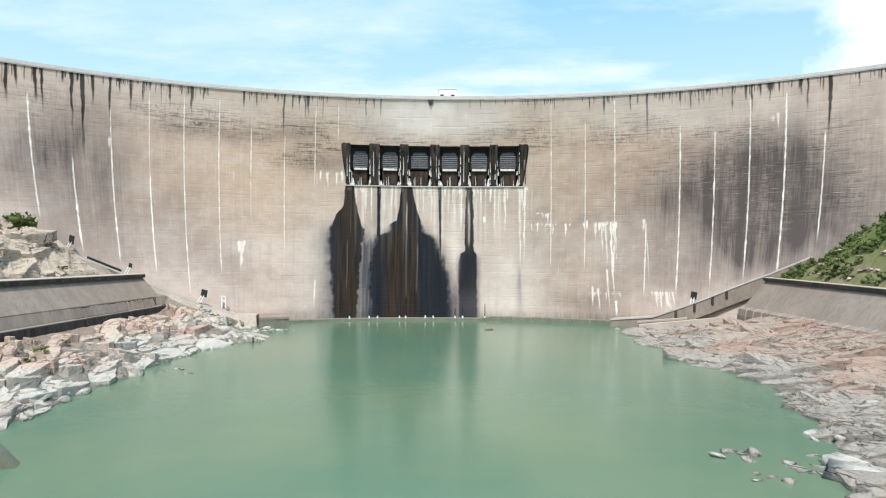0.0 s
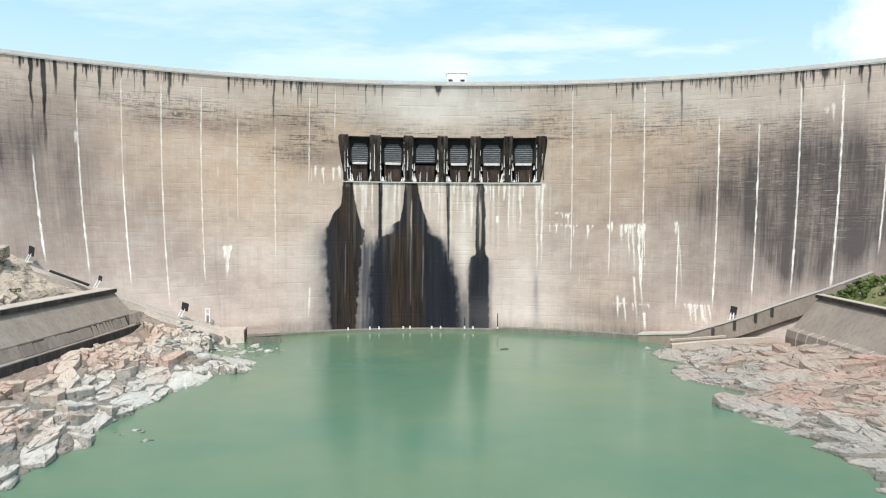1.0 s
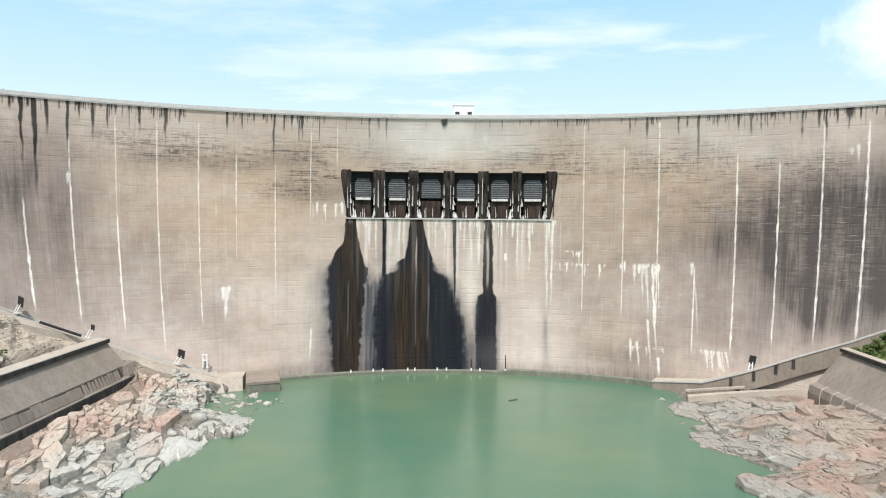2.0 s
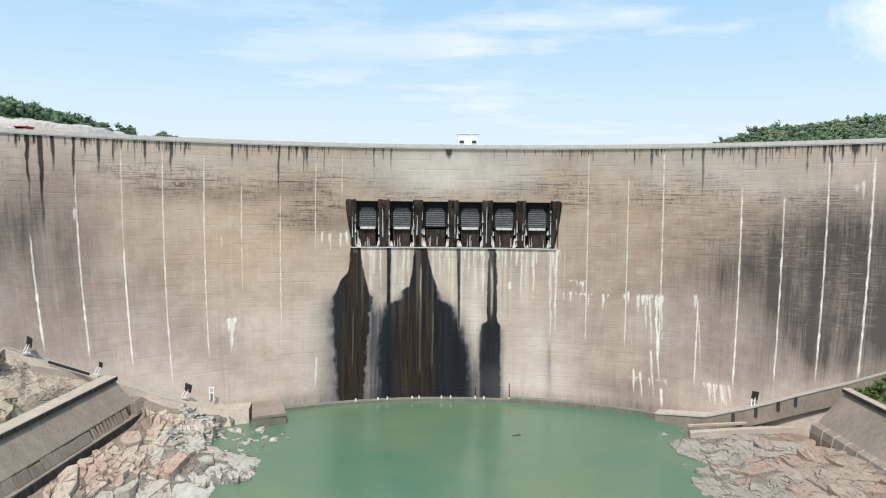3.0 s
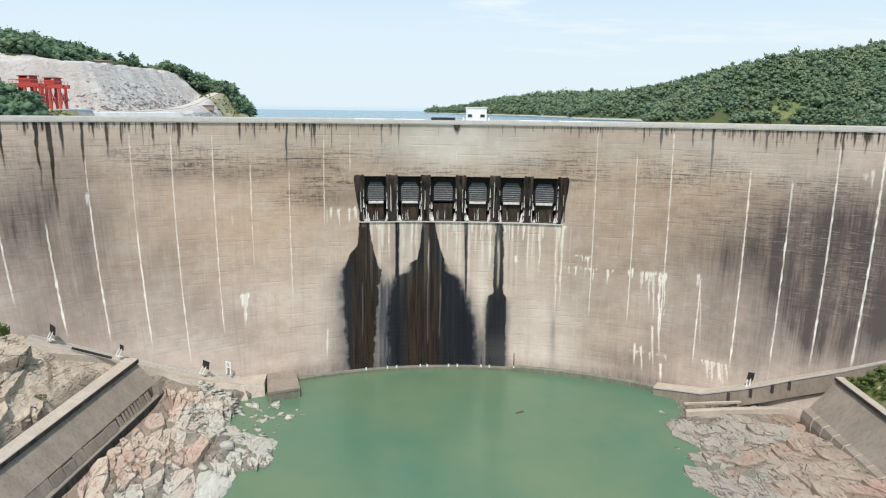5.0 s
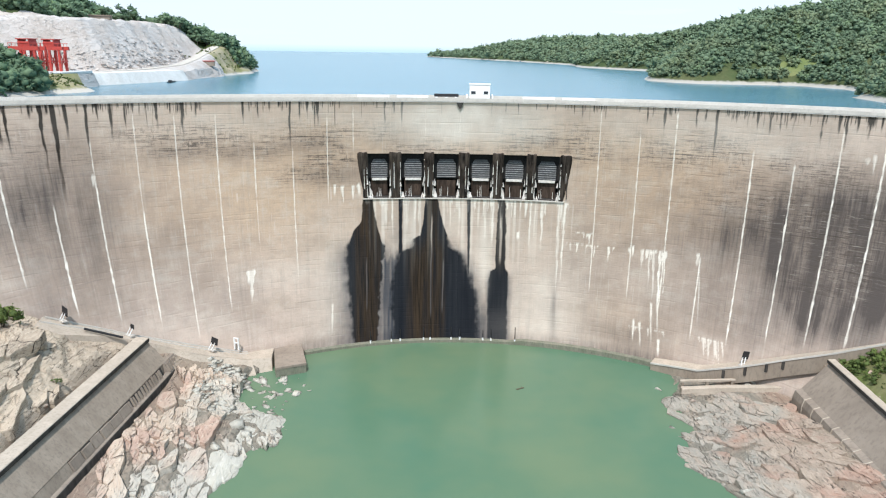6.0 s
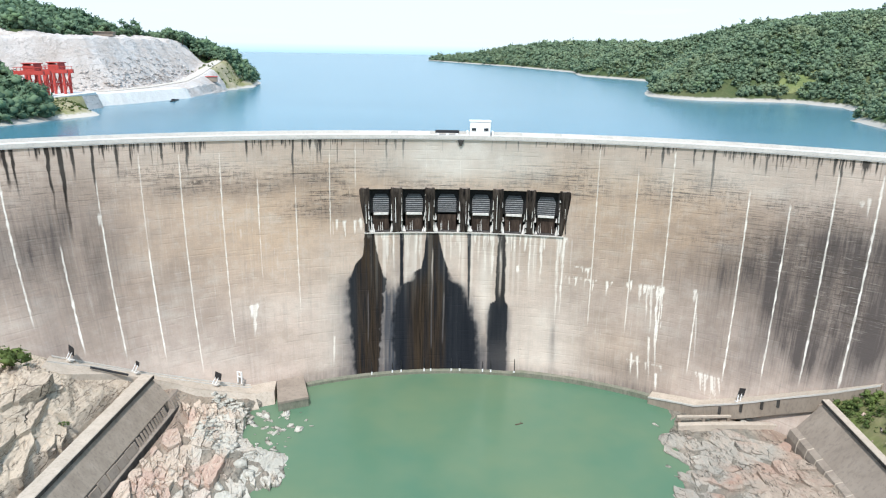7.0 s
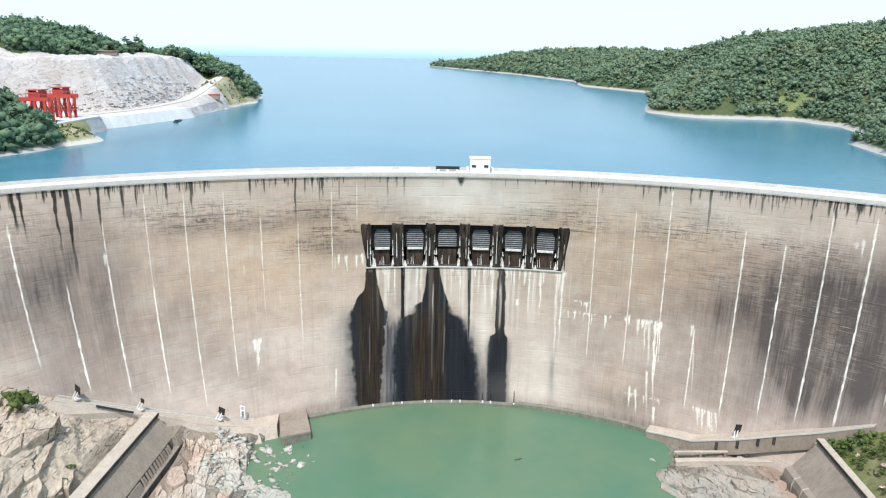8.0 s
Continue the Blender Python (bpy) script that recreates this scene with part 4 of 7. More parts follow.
def build_foot():
    us = np.linspace(-71.9, 78, 76)
    arc_strip("foot_ledge", us, [(2.0, -4.0), (2.0, 0.0), (0.0, 0.3), (0.0, -4.0)], ALGAE, dam, "narrow concrete ledge along the waterline", z_of=lambda u: 1.1 if u < 18 else 1.1 + 0.9 * min(1, (u - 18) / 4))
    for x in (-43, -34.2, -30.4, -20.3, -17.4, -8.2, -4.4, 5.8, 9.4, 19.8):
        z0 = 1.0
        n = face_normal(x, z0)
        y = float(wall_y(x, z0))
        tall = 7.0 if x > 19 else 4.8 + 1.4 * (math.sin(x * 3) * 0.5 + 0.5)
        post = thing("gauge_post", "slim dark post with white foot at the dam waterline", "post", (x + n.x * 1.3, y + n.y * 1.3, z0), 0, "posts along the foot of the dam")
        bm = bmesh.new()
        rod(bm, (0, 0, 0), (0, 0, tall), 0.22, 0.16)
        part("shaft", bm, BLACK_BOARD, post)
        bm = bmesh.new()
        rod(bm, (0, 0, 0), (0, 0, 1.3), 0.42, 0.3)
        part("foot", bm, WHITE_PAINT, post, "white-painted foot")


build_foot()


# ---------------------------------------------------------------- water
def flat_water(name, x0, x1, y0, y1, z, mat, label, nx=2, ny=2):
    xs, ys = np.linspace(x0, x1, nx), np.linspace(y0, y1, ny)
    return sheet(name, xs, ys, np.full((ny, nx), z), mat, label, "water")


flat_water("river_water", -140, 140, -700, 337.5, 0.0, POOL_WATER, "still milky green plunge pool below the dam")
LAKE = 96.0
lake_us = np.linspace(-236, 236, 60)
lx = lean(lake_us, LAKE)
ly = wall_y(lx, LAKE) + 6.0
lv = [(x, y, LAKE) for x, y in zip(lx, ly)] + [(x * 19, 4990.0, LAKE) for x in lx]
lf = [(i, i + 1, 61 + i, 60 + i) for i in range(59)]
lake = tagged(new("lake_water", mesh("lake_water", lv, lf, LAKE_WATER)), "wide calm blue reservoir behind the dam", "water", "", "structure")


# ---------------------------------------------------------------- banks below the dam
LEFT_SHORE = ([-200, 60, 100, 120, 140, 151, 158, 173, 180, 187, 197, 206, 217, 234, 241, 246, 253, 258, 263, 266, 272, 278, 284, 291, 300, 330], [-64, -66, -71, -73.6, -74, -77, -75.3, -73.2, -76, -77.5, -74, -77, -74, -72.5, -70, -61.5, -61.5, -63.5, -72, -79, -82, -86, -84, -87, -80, -74])
RIGHT_SHORE = ([-200, 60, 94, 106, 133, 159, 185, 197, 204, 209, 217, 224, 231, 238, 246, 254, 260, 265, 270, 275, 281, 288, 296, 330], [40, 44, 52, 58, 67, 74, 74, 70.5, 68, 68.5, 80, 77, 73, 71.5, 69, 70, 75, 75.5, 73, 75.5, 72.4, 76, 78, 80])
LEFT_LINE = ([-240, -200, -172, -155, -146, -140.8, -124.5, -116.4, -104.2, -91.1, -83, -70, -60], [120, 90, 55, 39.5, 33.8, 30.6, 21.1, 17.0, 11.1, 5.6, 4.2, 4.0, 3])
RIGHT_LINE = ([70, 77.5, 91.8, 104, 118, 130, 141, 160, 190, 240], [1, 2, 4.1, 10, 17.5, 23.8, 30.4, 46, 80, 120])


def blocks(px, py, size, seed):
    """Jointed blocks: for each place a number per block, its offset from the block's middle, and how near its joint is."""
    gx, gy = px / size, py / size
    ix, iy = np.floor(gx), np.floor(gy)
    one, two = np.full(gx.shape, 9.0), np.full(gx.shape, 9.0)
    mark, ox, oy = np.zeros(gx.shape), np.zeros(gx.shape), np.zeros(gx.shape)
    for dx in (-1, 0, 1):
        for dy in (-1, 0, 1):
            jx, jy = ix + dx, iy + dy
            cx = jx + 0.1 + 0.8 * lattice(jx, jy, seed)
            cy = jy + 0.1 + 0.8 * lattice(jx, jy, seed + 7)
            d = np.hypot(gx - cx, gy - cy)
            near = d < one
            two = np.where(near, one, np.minimum(two, d))
            mark = np.where(near, lattice(jx, jy, seed + 13), mark)
            ox, oy = np.where(near, gx - cx, ox), np.where(near, gy - cy, oy)
            one = np.where(near, d, one)
    return mark, ox, oy, two - one


def ledges(x, y, seed, strike, period, rise):
    """Beds that crop out as long ledges: each climbs gently, then breaks off, and is cut across by joints."""
    wx = x + 9.0 * (fbm(x * 0.045, y * 0.045, 3, seed) - 0.5) + 2.2 * (fbm(x * 0.28, y * 0.28, 3, seed + 3) - 0.5)
    wy = y + 9.0 * (fbm(x * 0.045, y * 0.045, 3, seed + 5) - 0.5) + 2.2 * (fbm(x * 0.28, y * 0.28, 3, seed + 8) - 0.5)
    c, s = math.cos(strike), math.sin(strike)
    across, along = (wx * c + wy * s) / period, (-wx * s + wy * c) / (period * 2.6)
    k = np.floor(across)
    f = across - k
    along = along + lattice(k, k * 0 + 3, seed)
    j = np.floor(along)
    g = along - j
    mark = lattice(k, j, seed + 9)
    saw = np.where(f < 0.92, f / 0.92, (1 - f) / 0.08)
    side = np.minimum(g, 1 - g) * period * 2.6
    notch = (1 - step(0.25, 0.8, side)) * (lattice(k, j, seed + 4) > 0.45)
    foot = (1 - step(0.0, 0.9, f * period)) * (lattice(k, j, seed + 6) > 0.35)
    return rise * ((0.35 + 0.65 * mark) * saw + 0.8 * (mark - 0.5) + 0.5 * (g - 0.5) * (mark - 0.3) - 0.7 * notch - 0.55 * foot)


def slabs(x, y, seed):
    """Broken bedrock: two sets of ledges with a few shattered patches."""
    turn = 0.45 if seed < 60 else -0.75
    out = ledges(x, y, seed, turn, 8.5, 2.1) + ledges(x, y, seed + 40, turn + 0.35, 3.3, 0.75)
    shattered = step(0.50, 0.62, fbm(x * 0.05, y * 0.05, 3, seed + 12))
    mark, ox, oy, edge = blocks(x + 0.4 * y, y * 0.6, 1.9, seed + 31)
    out = out + shattered * (0.75 * (mark - 0.5) + 0.5 * (((mark * 7.3) % 1.0) - 0.4) * ox - 0.4 * (1 - step(0.0, 0.16, edge)))
    return 0.85 * out - 0.6 + 0.35 * (fbm(x * 0.4, y * 0.4, 4, seed + 20) - 0.5)


def beside_wall(x, y, z):
    """1 close to the dam's face, falling to 0 some way off."""
    return step(23.0, 10.0, wall_y(x, np.clip(z, 0, 100)) - y)


def left_height(x, y):
    shore = np.interp(y, *LEFT_SHORE) + 5.0 * (fbm(x * 0.06, y * 0.13, 4, 40) - 0.5)
    d = shore - x
    w = np.maximum(shore + 108.0, 10.0)
    z = np.where(d > 0, 6.4 * np.clip(d / w, 0, 1) ** 0.8 + 0.9 * step(0, 1.2, d), 0.5 * d)
    z = z + 0.8 * step(-98.0, -106.5, x)
    z = np.where(x < -115, 8 + (21.6 - 8) * step(-115, -119.5, x), z)
    far = 21.2 + np.interp(-x, [119.5, 120.6, 123.0, 125.5, 138, 165, 240], [-3.0, -4.0, -3.6, 2.6, 14.5, 20.0, 86.0])
    z = np.where(x < -119.5, far, z)
    line = np.interp(x, *LEFT_LINE) - np.interp(-x, [70, 90, 110], [2.2, 1.0, 0.7])
    near = np.maximum(step(268, 286, y) * step(-70, -80, x) * step(-128, -118, x), beside_wall(x, y, line)) * step(-1.5, 3.0, d)
    z = z * (1 - near) + np.minimum(z + 2 + 4 * step(-86, -96, x), line) * near
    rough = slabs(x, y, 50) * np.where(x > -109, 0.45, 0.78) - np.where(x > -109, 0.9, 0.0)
    amp = np.where(x > -109, 0.35 + 0.65 * step(-2.5, 2.5, z), 0.9) * np.where((x < -108) & (x > -120), 0.0, 1.0) * (1 - 0.7 * near) * np.where(x > -109, 0.35 + 0.65 * step(-107, -101, x), 1.0)
    return z + rough * amp


def right_height(x, y):
    shore = np.interp(y, *RIGHT_SHORE) + 5.0 * (fbm(x * 0.06, y * 0.13, 4, 60) - 0.5)
    d = x - shore
    w = np.maximum(113.0 - shore, 10.0)
    z = np.where(d > 0, (8.5 - 5.2 * step(240, 278, y)) * np.clip(d / w, 0, 1) ** 0.8 + 0.9 * step(0, 1.2, d), 0.5 * d)
    fall = np.interp(y, [60, 190, 274], [-2.6, -1.4, 0.0])
    z = np.where(x > 121, 8.5 + (13.3 + fall) * step(121, 125.5, x), z)
    far = 22.0 + fall + np.interp(x, [126, 150, 165, 240], [0, 22.0, 31.0, 92.0])
    z = np.where(x > 125.5, far, z)
    line = np.interp(x, *RIGHT_LINE) - 2.2
    near = np.maximum(step(285, 297, y) * step(72, 82, x) * step(128, 118, x), beside_wall(x, y, line))
    z = z * (1 - near) + np.minimum(z + 0.2, line) * near
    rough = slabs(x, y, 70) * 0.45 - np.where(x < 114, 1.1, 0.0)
    amp = np.where(x < 114, 0.35 + 0.65 * step(-2.5, 2.5, z), 0.5) * np.where((x > 113) & (x < 126.5), 0.0, 1.0) * (1 - 0.7 * near) * np.where(x < 114, 0.35 + 0.65 * step(112, 106, x), 1.0)
    return z + rough * amp


def rock_cells(rng, x0, x1, y0, y1, size, stretch, strike, gaps):
    """Outlines of jointed slabs that fill a stretch of ground, longer along the strike; leaving seeds out makes some much larger."""
    c, s = math.cos(strike), math.sin(strike)
    seeds = {}
    corners = [(x, y) for x in (x0, x1) for y in (y0, y1)]
    ps = [(x * c + y * s) / size for x, y in corners]
    qs = [(-x * s + y * c) / (size * stretch) for x, y in corners]
    for i in range(int(min(ps)) - 2, int(max(ps)) + 3):
        for j in range(int(min(qs)) - 2, int(max(qs)) + 3):
            if rng.random() > gaps:
                seeds[i, j] = (i + rng.uniform(-0.2, 1.2), j + rng.uniform(-0.2, 1.2))
    for (i, j), (p, q) in seeds.items():
        x, y = p * size * c - q * size * stretch * s, p * size * s + q * size * stretch * c
        if not (x0 < x < x1 and y0 < y < y1):
            continue
        poly = [(p - 1.9, q - 1.5), (p + 1.9, q - 1.5), (p + 1.9, q + 1.5), (p - 1.9, q + 1.5)]
        for di in range(-3, 4):
            for dj in range(-3, 4):
                if (di or dj) and (i + di, j + dj) in seeds:
                    a, b = seeds[i + di, j + dj]
                    nx, ny = a - p, b - q
                    lim = (nx * (a + p) + ny * (b + q)) / 2
                    out = []
                    for (ax, ay), (bx, by) in zip(poly, poly[1:] + poly[:1]):
                        da, db = ax * nx + ay * ny - lim, bx * nx + by * ny - lim
                        if da <= 0:
                            out.append((ax, ay))
                        if da * db < 0:
                            t = da / (da - db)
                            out.append((ax + (bx - ax) * t, ay + (by - ay) * t))
                    poly = out
        if len(poly) > 2:
            yield (x, y), [(u * size * c - v * size * stretch * s, u * size * s + v * size * stretch * c) for u, v in poly]


def slab_mesh(rng, at, poly, ground, lift, tilt):
    """Verts and faces of one slab, about its own middle: a ragged outline, worn edges, a tilted top and steep sides."""
    cx, cy = at
    ring = []
    for (ax, ay), (bx, by) in zip(poly, poly[1:] + poly[:1]):
        long = math.hypot(bx - ax, by - ay)
        cuts = max(1, int(long / 1.5))
        for k in range(cuts):
            t = (k + rng.uniform(-0.25, 0.25) * (k > 0)) / cuts
            off = rng.normal(0, 0.16) * min(1.0, long / 3)
            ring.append((ax + (bx - ax) * t - (by - ay) / (long + 1e-6) * off - cx, ay + (by - ay) * t + (bx - ax) / (long + 1e-6) * off - cy))
    reach = max(math.hypot(x, y) for x, y in ring)
    z = ground(np.array([cx, cx + 1.5, cx - 1.5, cx, cx]), np.array([cy, cy, cy, cy + 1.5, cy - 1.5]))
    gx, gy = np.clip([(z[1] - z[2]) / 3.0, (z[3] - z[4]) / 3.0], -0.28, 0.28)
    gx, gy = 0.85 * gx + tilt[0] + rng.normal(0, 0.05), 0.85 * gy + tilt[1] + rng.normal(0, 0.05)
    base = float(z.mean())
    verts = []
    for shrink, down in ((1.0, 3.6), (0.99, 0.16), (0.965, 0.0)):
        k = 1 - min(1 - shrink + 0.09 / reach, 0.3)
        for x, y in ring:
            verts.append((x * k, y * k, lift + gx * x * k + gy * y * k - down + (rng.normal(0, 0.06) if down < 1 else 0)))
    m = len(ring)
    for x, y in ring:
        verts.append((x * 0.5 + rng.normal(0, 0.1), y * 0.5 + rng.normal(0, 0.1), lift + (gx * x + gy * y) * 0.5 + rng.normal(0.03, 0.16)))
    verts.append((0, 0, lift + rng.normal(0.05, 0.08)))
    faces = []
    for r in range(3):
        faces += [(r * m + j, r * m + (j + 1) % m, (r + 1) * m + (j + 1) % m, (r + 1) * m + j) for j in range(m)]
    faces += [(3 * m + j, 3 * m + (j + 1) % m, 4 * m) for j in range(m)]
    return (cx, cy, base), verts, faces


def build_slabs(parent, ground, fits, area, strike, dip, mat, seed, proud=0.95, uneven=0.38, size=3.6, stretch=2.7):
    """Large slabs as pieces of the bank, and shattered ground between them as one loose field."""
    rng = np.random.default_rng(seed)
    for at, poly in rock_cells(rng, *area, size, stretch, strike, 0.48):
        kind = fits(*at)
        broken = float(fbm(at[0] * 0.05, at[1] * 0.05, 3, seed)) > 0.60 or (seed == 11 and at[1] > 276 and at[0] < -80)
        if kind <= 0 or (broken and kind < 2):
            continue
        spot_, verts, faces = slab_mesh(rng, at, poly, ground, rng.normal(proud, uneven), dip)
        ob = piece("slab", mesh("slab", verts, faces, mat), parent)
        ob.location = spot_
    vs, fs = [], []
    for at, poly in rock_cells(rng, *area, 1.3, 2.6, strike + 0.2, 0.45):
        if fits(*at) <= 0 or (float(fbm(at[0] * 0.05, at[1] * 0.05, 3, seed)) < 0.585 and not (seed == 11 and at[1] > 274 and at[0] < -78)):
            continue
        spot_, verts, faces = slab_mesh(rng, at, poly, ground, rng.normal(0.75, 0.28), (dip[0] + rng.normal(0, 0.12), dip[1] + rng.normal(0, 0.08)))
        o = len(vs)
        vs += [(x + spot_[0], y + spot_[1], z + spot_[2]) for x, y, z in verts]
        fs += [[o + k for k in f] for f in faces]
    tagged(new("shattered_rock", mesh("shattered_rock", vs, fs, mat)), "shattered angular rock between the larger slabs", "rock", "", "stuff")


# broad washed slabs at the shores: middle and half widths
SHORE_SLABS = [(-73.0, 253.0, 11.5, 13.0), (-75.5, 231.0, 5.5, 11.5), (-79.5, 207.0, 5.0, 9.0), (76.0, 281.0, 5.0, 5.5)]


def build_shore_slabs():
    for cx, cy, rx, ry in SHORE_SLABS:
        ob = thing("shore_slab", "broad smooth pale slab of rock sloping into the pool" if cx < 0 else "flat grey slab of rock below the concrete steps", "rock", (cx, cy, 0), 0, "broad slabs on the shore")
        rings, count = [], 64
        wob = fbm(np.cos(np.arange(count) / count * 6.2832) * 3.0 + 9, np.sin(np.arange(count) / count * 6.2832) * 3.0 + 9, 4, int(cx) + 500)
        for share, z in ((1.06, -2.0), (1.0, 0.25), (0.97, 0.75), (0.8, 1.35), (0.55, 1.85), (0.28, 2.15)):
            ring = []
            for k in range(count):
                a = k / count * 6.2832
                r = share * (0.62 + 0.76 * wob[k])
                x, y = rx * r * math.cos(a), ry * r * math.sin(a)
                lift = 0.5 * (float(fbm(np.array(cx + x) * 0.35, np.array(cy + y) * 0.2, 3, 77)) - 0.5) if z > 0.5 else 0.0
                ring.append((x, y, z - 0.09 * x * (1 if cx < 0 else -0.6) + lift))
            rings.append(ring)
        verts = [p for ring in rings for p in ring] + [(0, 0, 2.2)]
        faces = [(i * count + k, i * count + (k + 1) % count, (i + 1) * count + (k + 1) % count, (i + 1) * count + k) for i in range(len(rings) - 1) for k in range(count)]
        faces += [((len(rings) - 1) * count + k, (len(rings) - 1) * count + (k + 1) % count, len(verts) - 1) for k in range(count)]
        piece("slab_face", mesh("slab_face", verts, faces, ROCK_SLAB if cx < 0 else ROCK_GREY), ob)


def build_banks():
    ys = np.concatenate([np.arange(-150, 84, 3.0), np.arange(84, 326, 0.42)])
    xs = np.arange(-120.2, -54, 0.42)
    gx, gy = np.meshgrid(xs, ys)
    z = left_height(gx, gy)
    inside = gy < wall_y(gx, np.clip(z, 0, 100)) + 2.5
    west = sheet("bank_rock_west", xs, ys, z, JOINT_SHADE, "broken grey and pink bedrock bank beside the pool", "rock bank", "structure", inside)
    xs = np.concatenate([np.arange(-240, -162, 3.0), np.arange(-162, -119.6, 0.6)])
    gx, gy = np.meshgrid(xs, ys)
    z = left_height(gx, gy)
    inside = gy < wall_y(gx, np.clip(z, 0, 100)) + 2.5
    hill = sheet("hill_rock_west", xs, ys, z, ROCK_HILL, "dusty beige rock slope above the retaining wall", "rock slope", "structure", inside)
    xs = np.arange(48, 126.6, 0.42)
    gx, gy = np.meshgrid(xs, ys)
    z = right_height(gx, gy)
    inside = gy < wall_y(gx, np.clip(z, 0, 100)) + 2.5
    east = sheet("bank_rock_east", xs, ys, z, JOINT_SHADE, "broken grey and pink bedrock bank beside the pool", "rock bank", "structure", inside)
    xs = np.concatenate([np.arange(125.6, 170, 1.0), np.arange(171, 241, 3.0)])
    gx, gy = np.meshgrid(xs, ys)
    z = right_height(gx, gy) + 0.02
    inside = gy < wall_y(gx, np.clip(z, 0, 100)) + 2.5
    sheet("bank_grass_east", xs, ys, z, GRASS_BANK, "steep hillside of green scrub and grass", "hillside", "structure", inside)

    def on_west(x, y):
        d = float(np.interp(y, *LEFT_SHORE)) - x
        clear = float(wall_y(x, max(0.0, float(np.interp(x, *LEFT_LINE))))) - y
        if any(((x - cx) / rx) ** 2 + ((y - cy) / ry) ** 2 < 0.5 for cx, cy, rx, ry in SHORE_SLABS):
            return 0
        return 0 if d < -0.5 or x < (-106.2 if y < 279 else -103.0) or clear < float(np.interp(-x, [64, 75, 80, 92, 100, 110], [22.0, 21.0, 19.0, 19.0, 17.0, 13.0])) else (2 if d < 7 else 1)

    def on_hill(x, y):
        clear = float(wall_y(x, max(0.0, float(np.interp(x, *LEFT_LINE))))) - y
        return 0 if x > -125.5 or x < -158 or clear < 7 or float(fbm(x * 0.06, y * 0.06, 3, 8)) < 0.45 else 1

    def on_east(x, y):
        d = x - float(np.interp(y, *RIGHT_SHORE))
        return 0 if d < -0.5 or (y > 270 and d < 4) or x > 111.3 or y > 283.5 - 0.13 * (x - 78) else 1
    build_slabs(west, lambda x, y: left_height(x, y), on_west, (-108, -56, 86, 300), 0.30, (0.13, -0.04), ROCK, 11, 0.48, 0.30, 3.0, 2.7)
    build_slabs(hill, lambda x, y: left_height(x, y), on_hill, (-160, -121, 150, 292), 0.25, (0.08, 0.03), ROCK_HILL, 12, 0.25, 0.50, 3.0)
    build_slabs(east, lambda x, y: right_height(x, y), on_east, (50, 113, 86, 292), 0.62, (0.12, 0.09), ROCK_GREY, 13, 0.75, 0.40, 2.9, 2.6)


build_banks()
build_shore_slabs()


def sweep_y(name, ys, profile, mat, parent, label=""):
    """A closed profile of (x, z) swept along y; profile is called with y."""
    verts, faces = [], []
    k = len(profile(ys[0]))
    for y in ys:
        verts += [(x, y, z) for x, z in profile(y)]
    for i in range(len(ys) - 1):
        for j in range(k):
            a, b = i * k + j, i * k + (j + 1) % k
            faces.append((a, b, b + k, a + k))
    faces += [tuple(range(k))[::-1], tuple(range((len(ys) - 1) * k, len(ys) * k))]
    me = mesh(name, verts, faces, mat)
    bm = bmesh.new()
    bm.from_mesh(me)
    bmesh.ops.recalc_face_normals(bm, faces=bm.faces[:])
    bm.to_mesh(me)
    bm.free()
    return piece(name, me, parent, label)


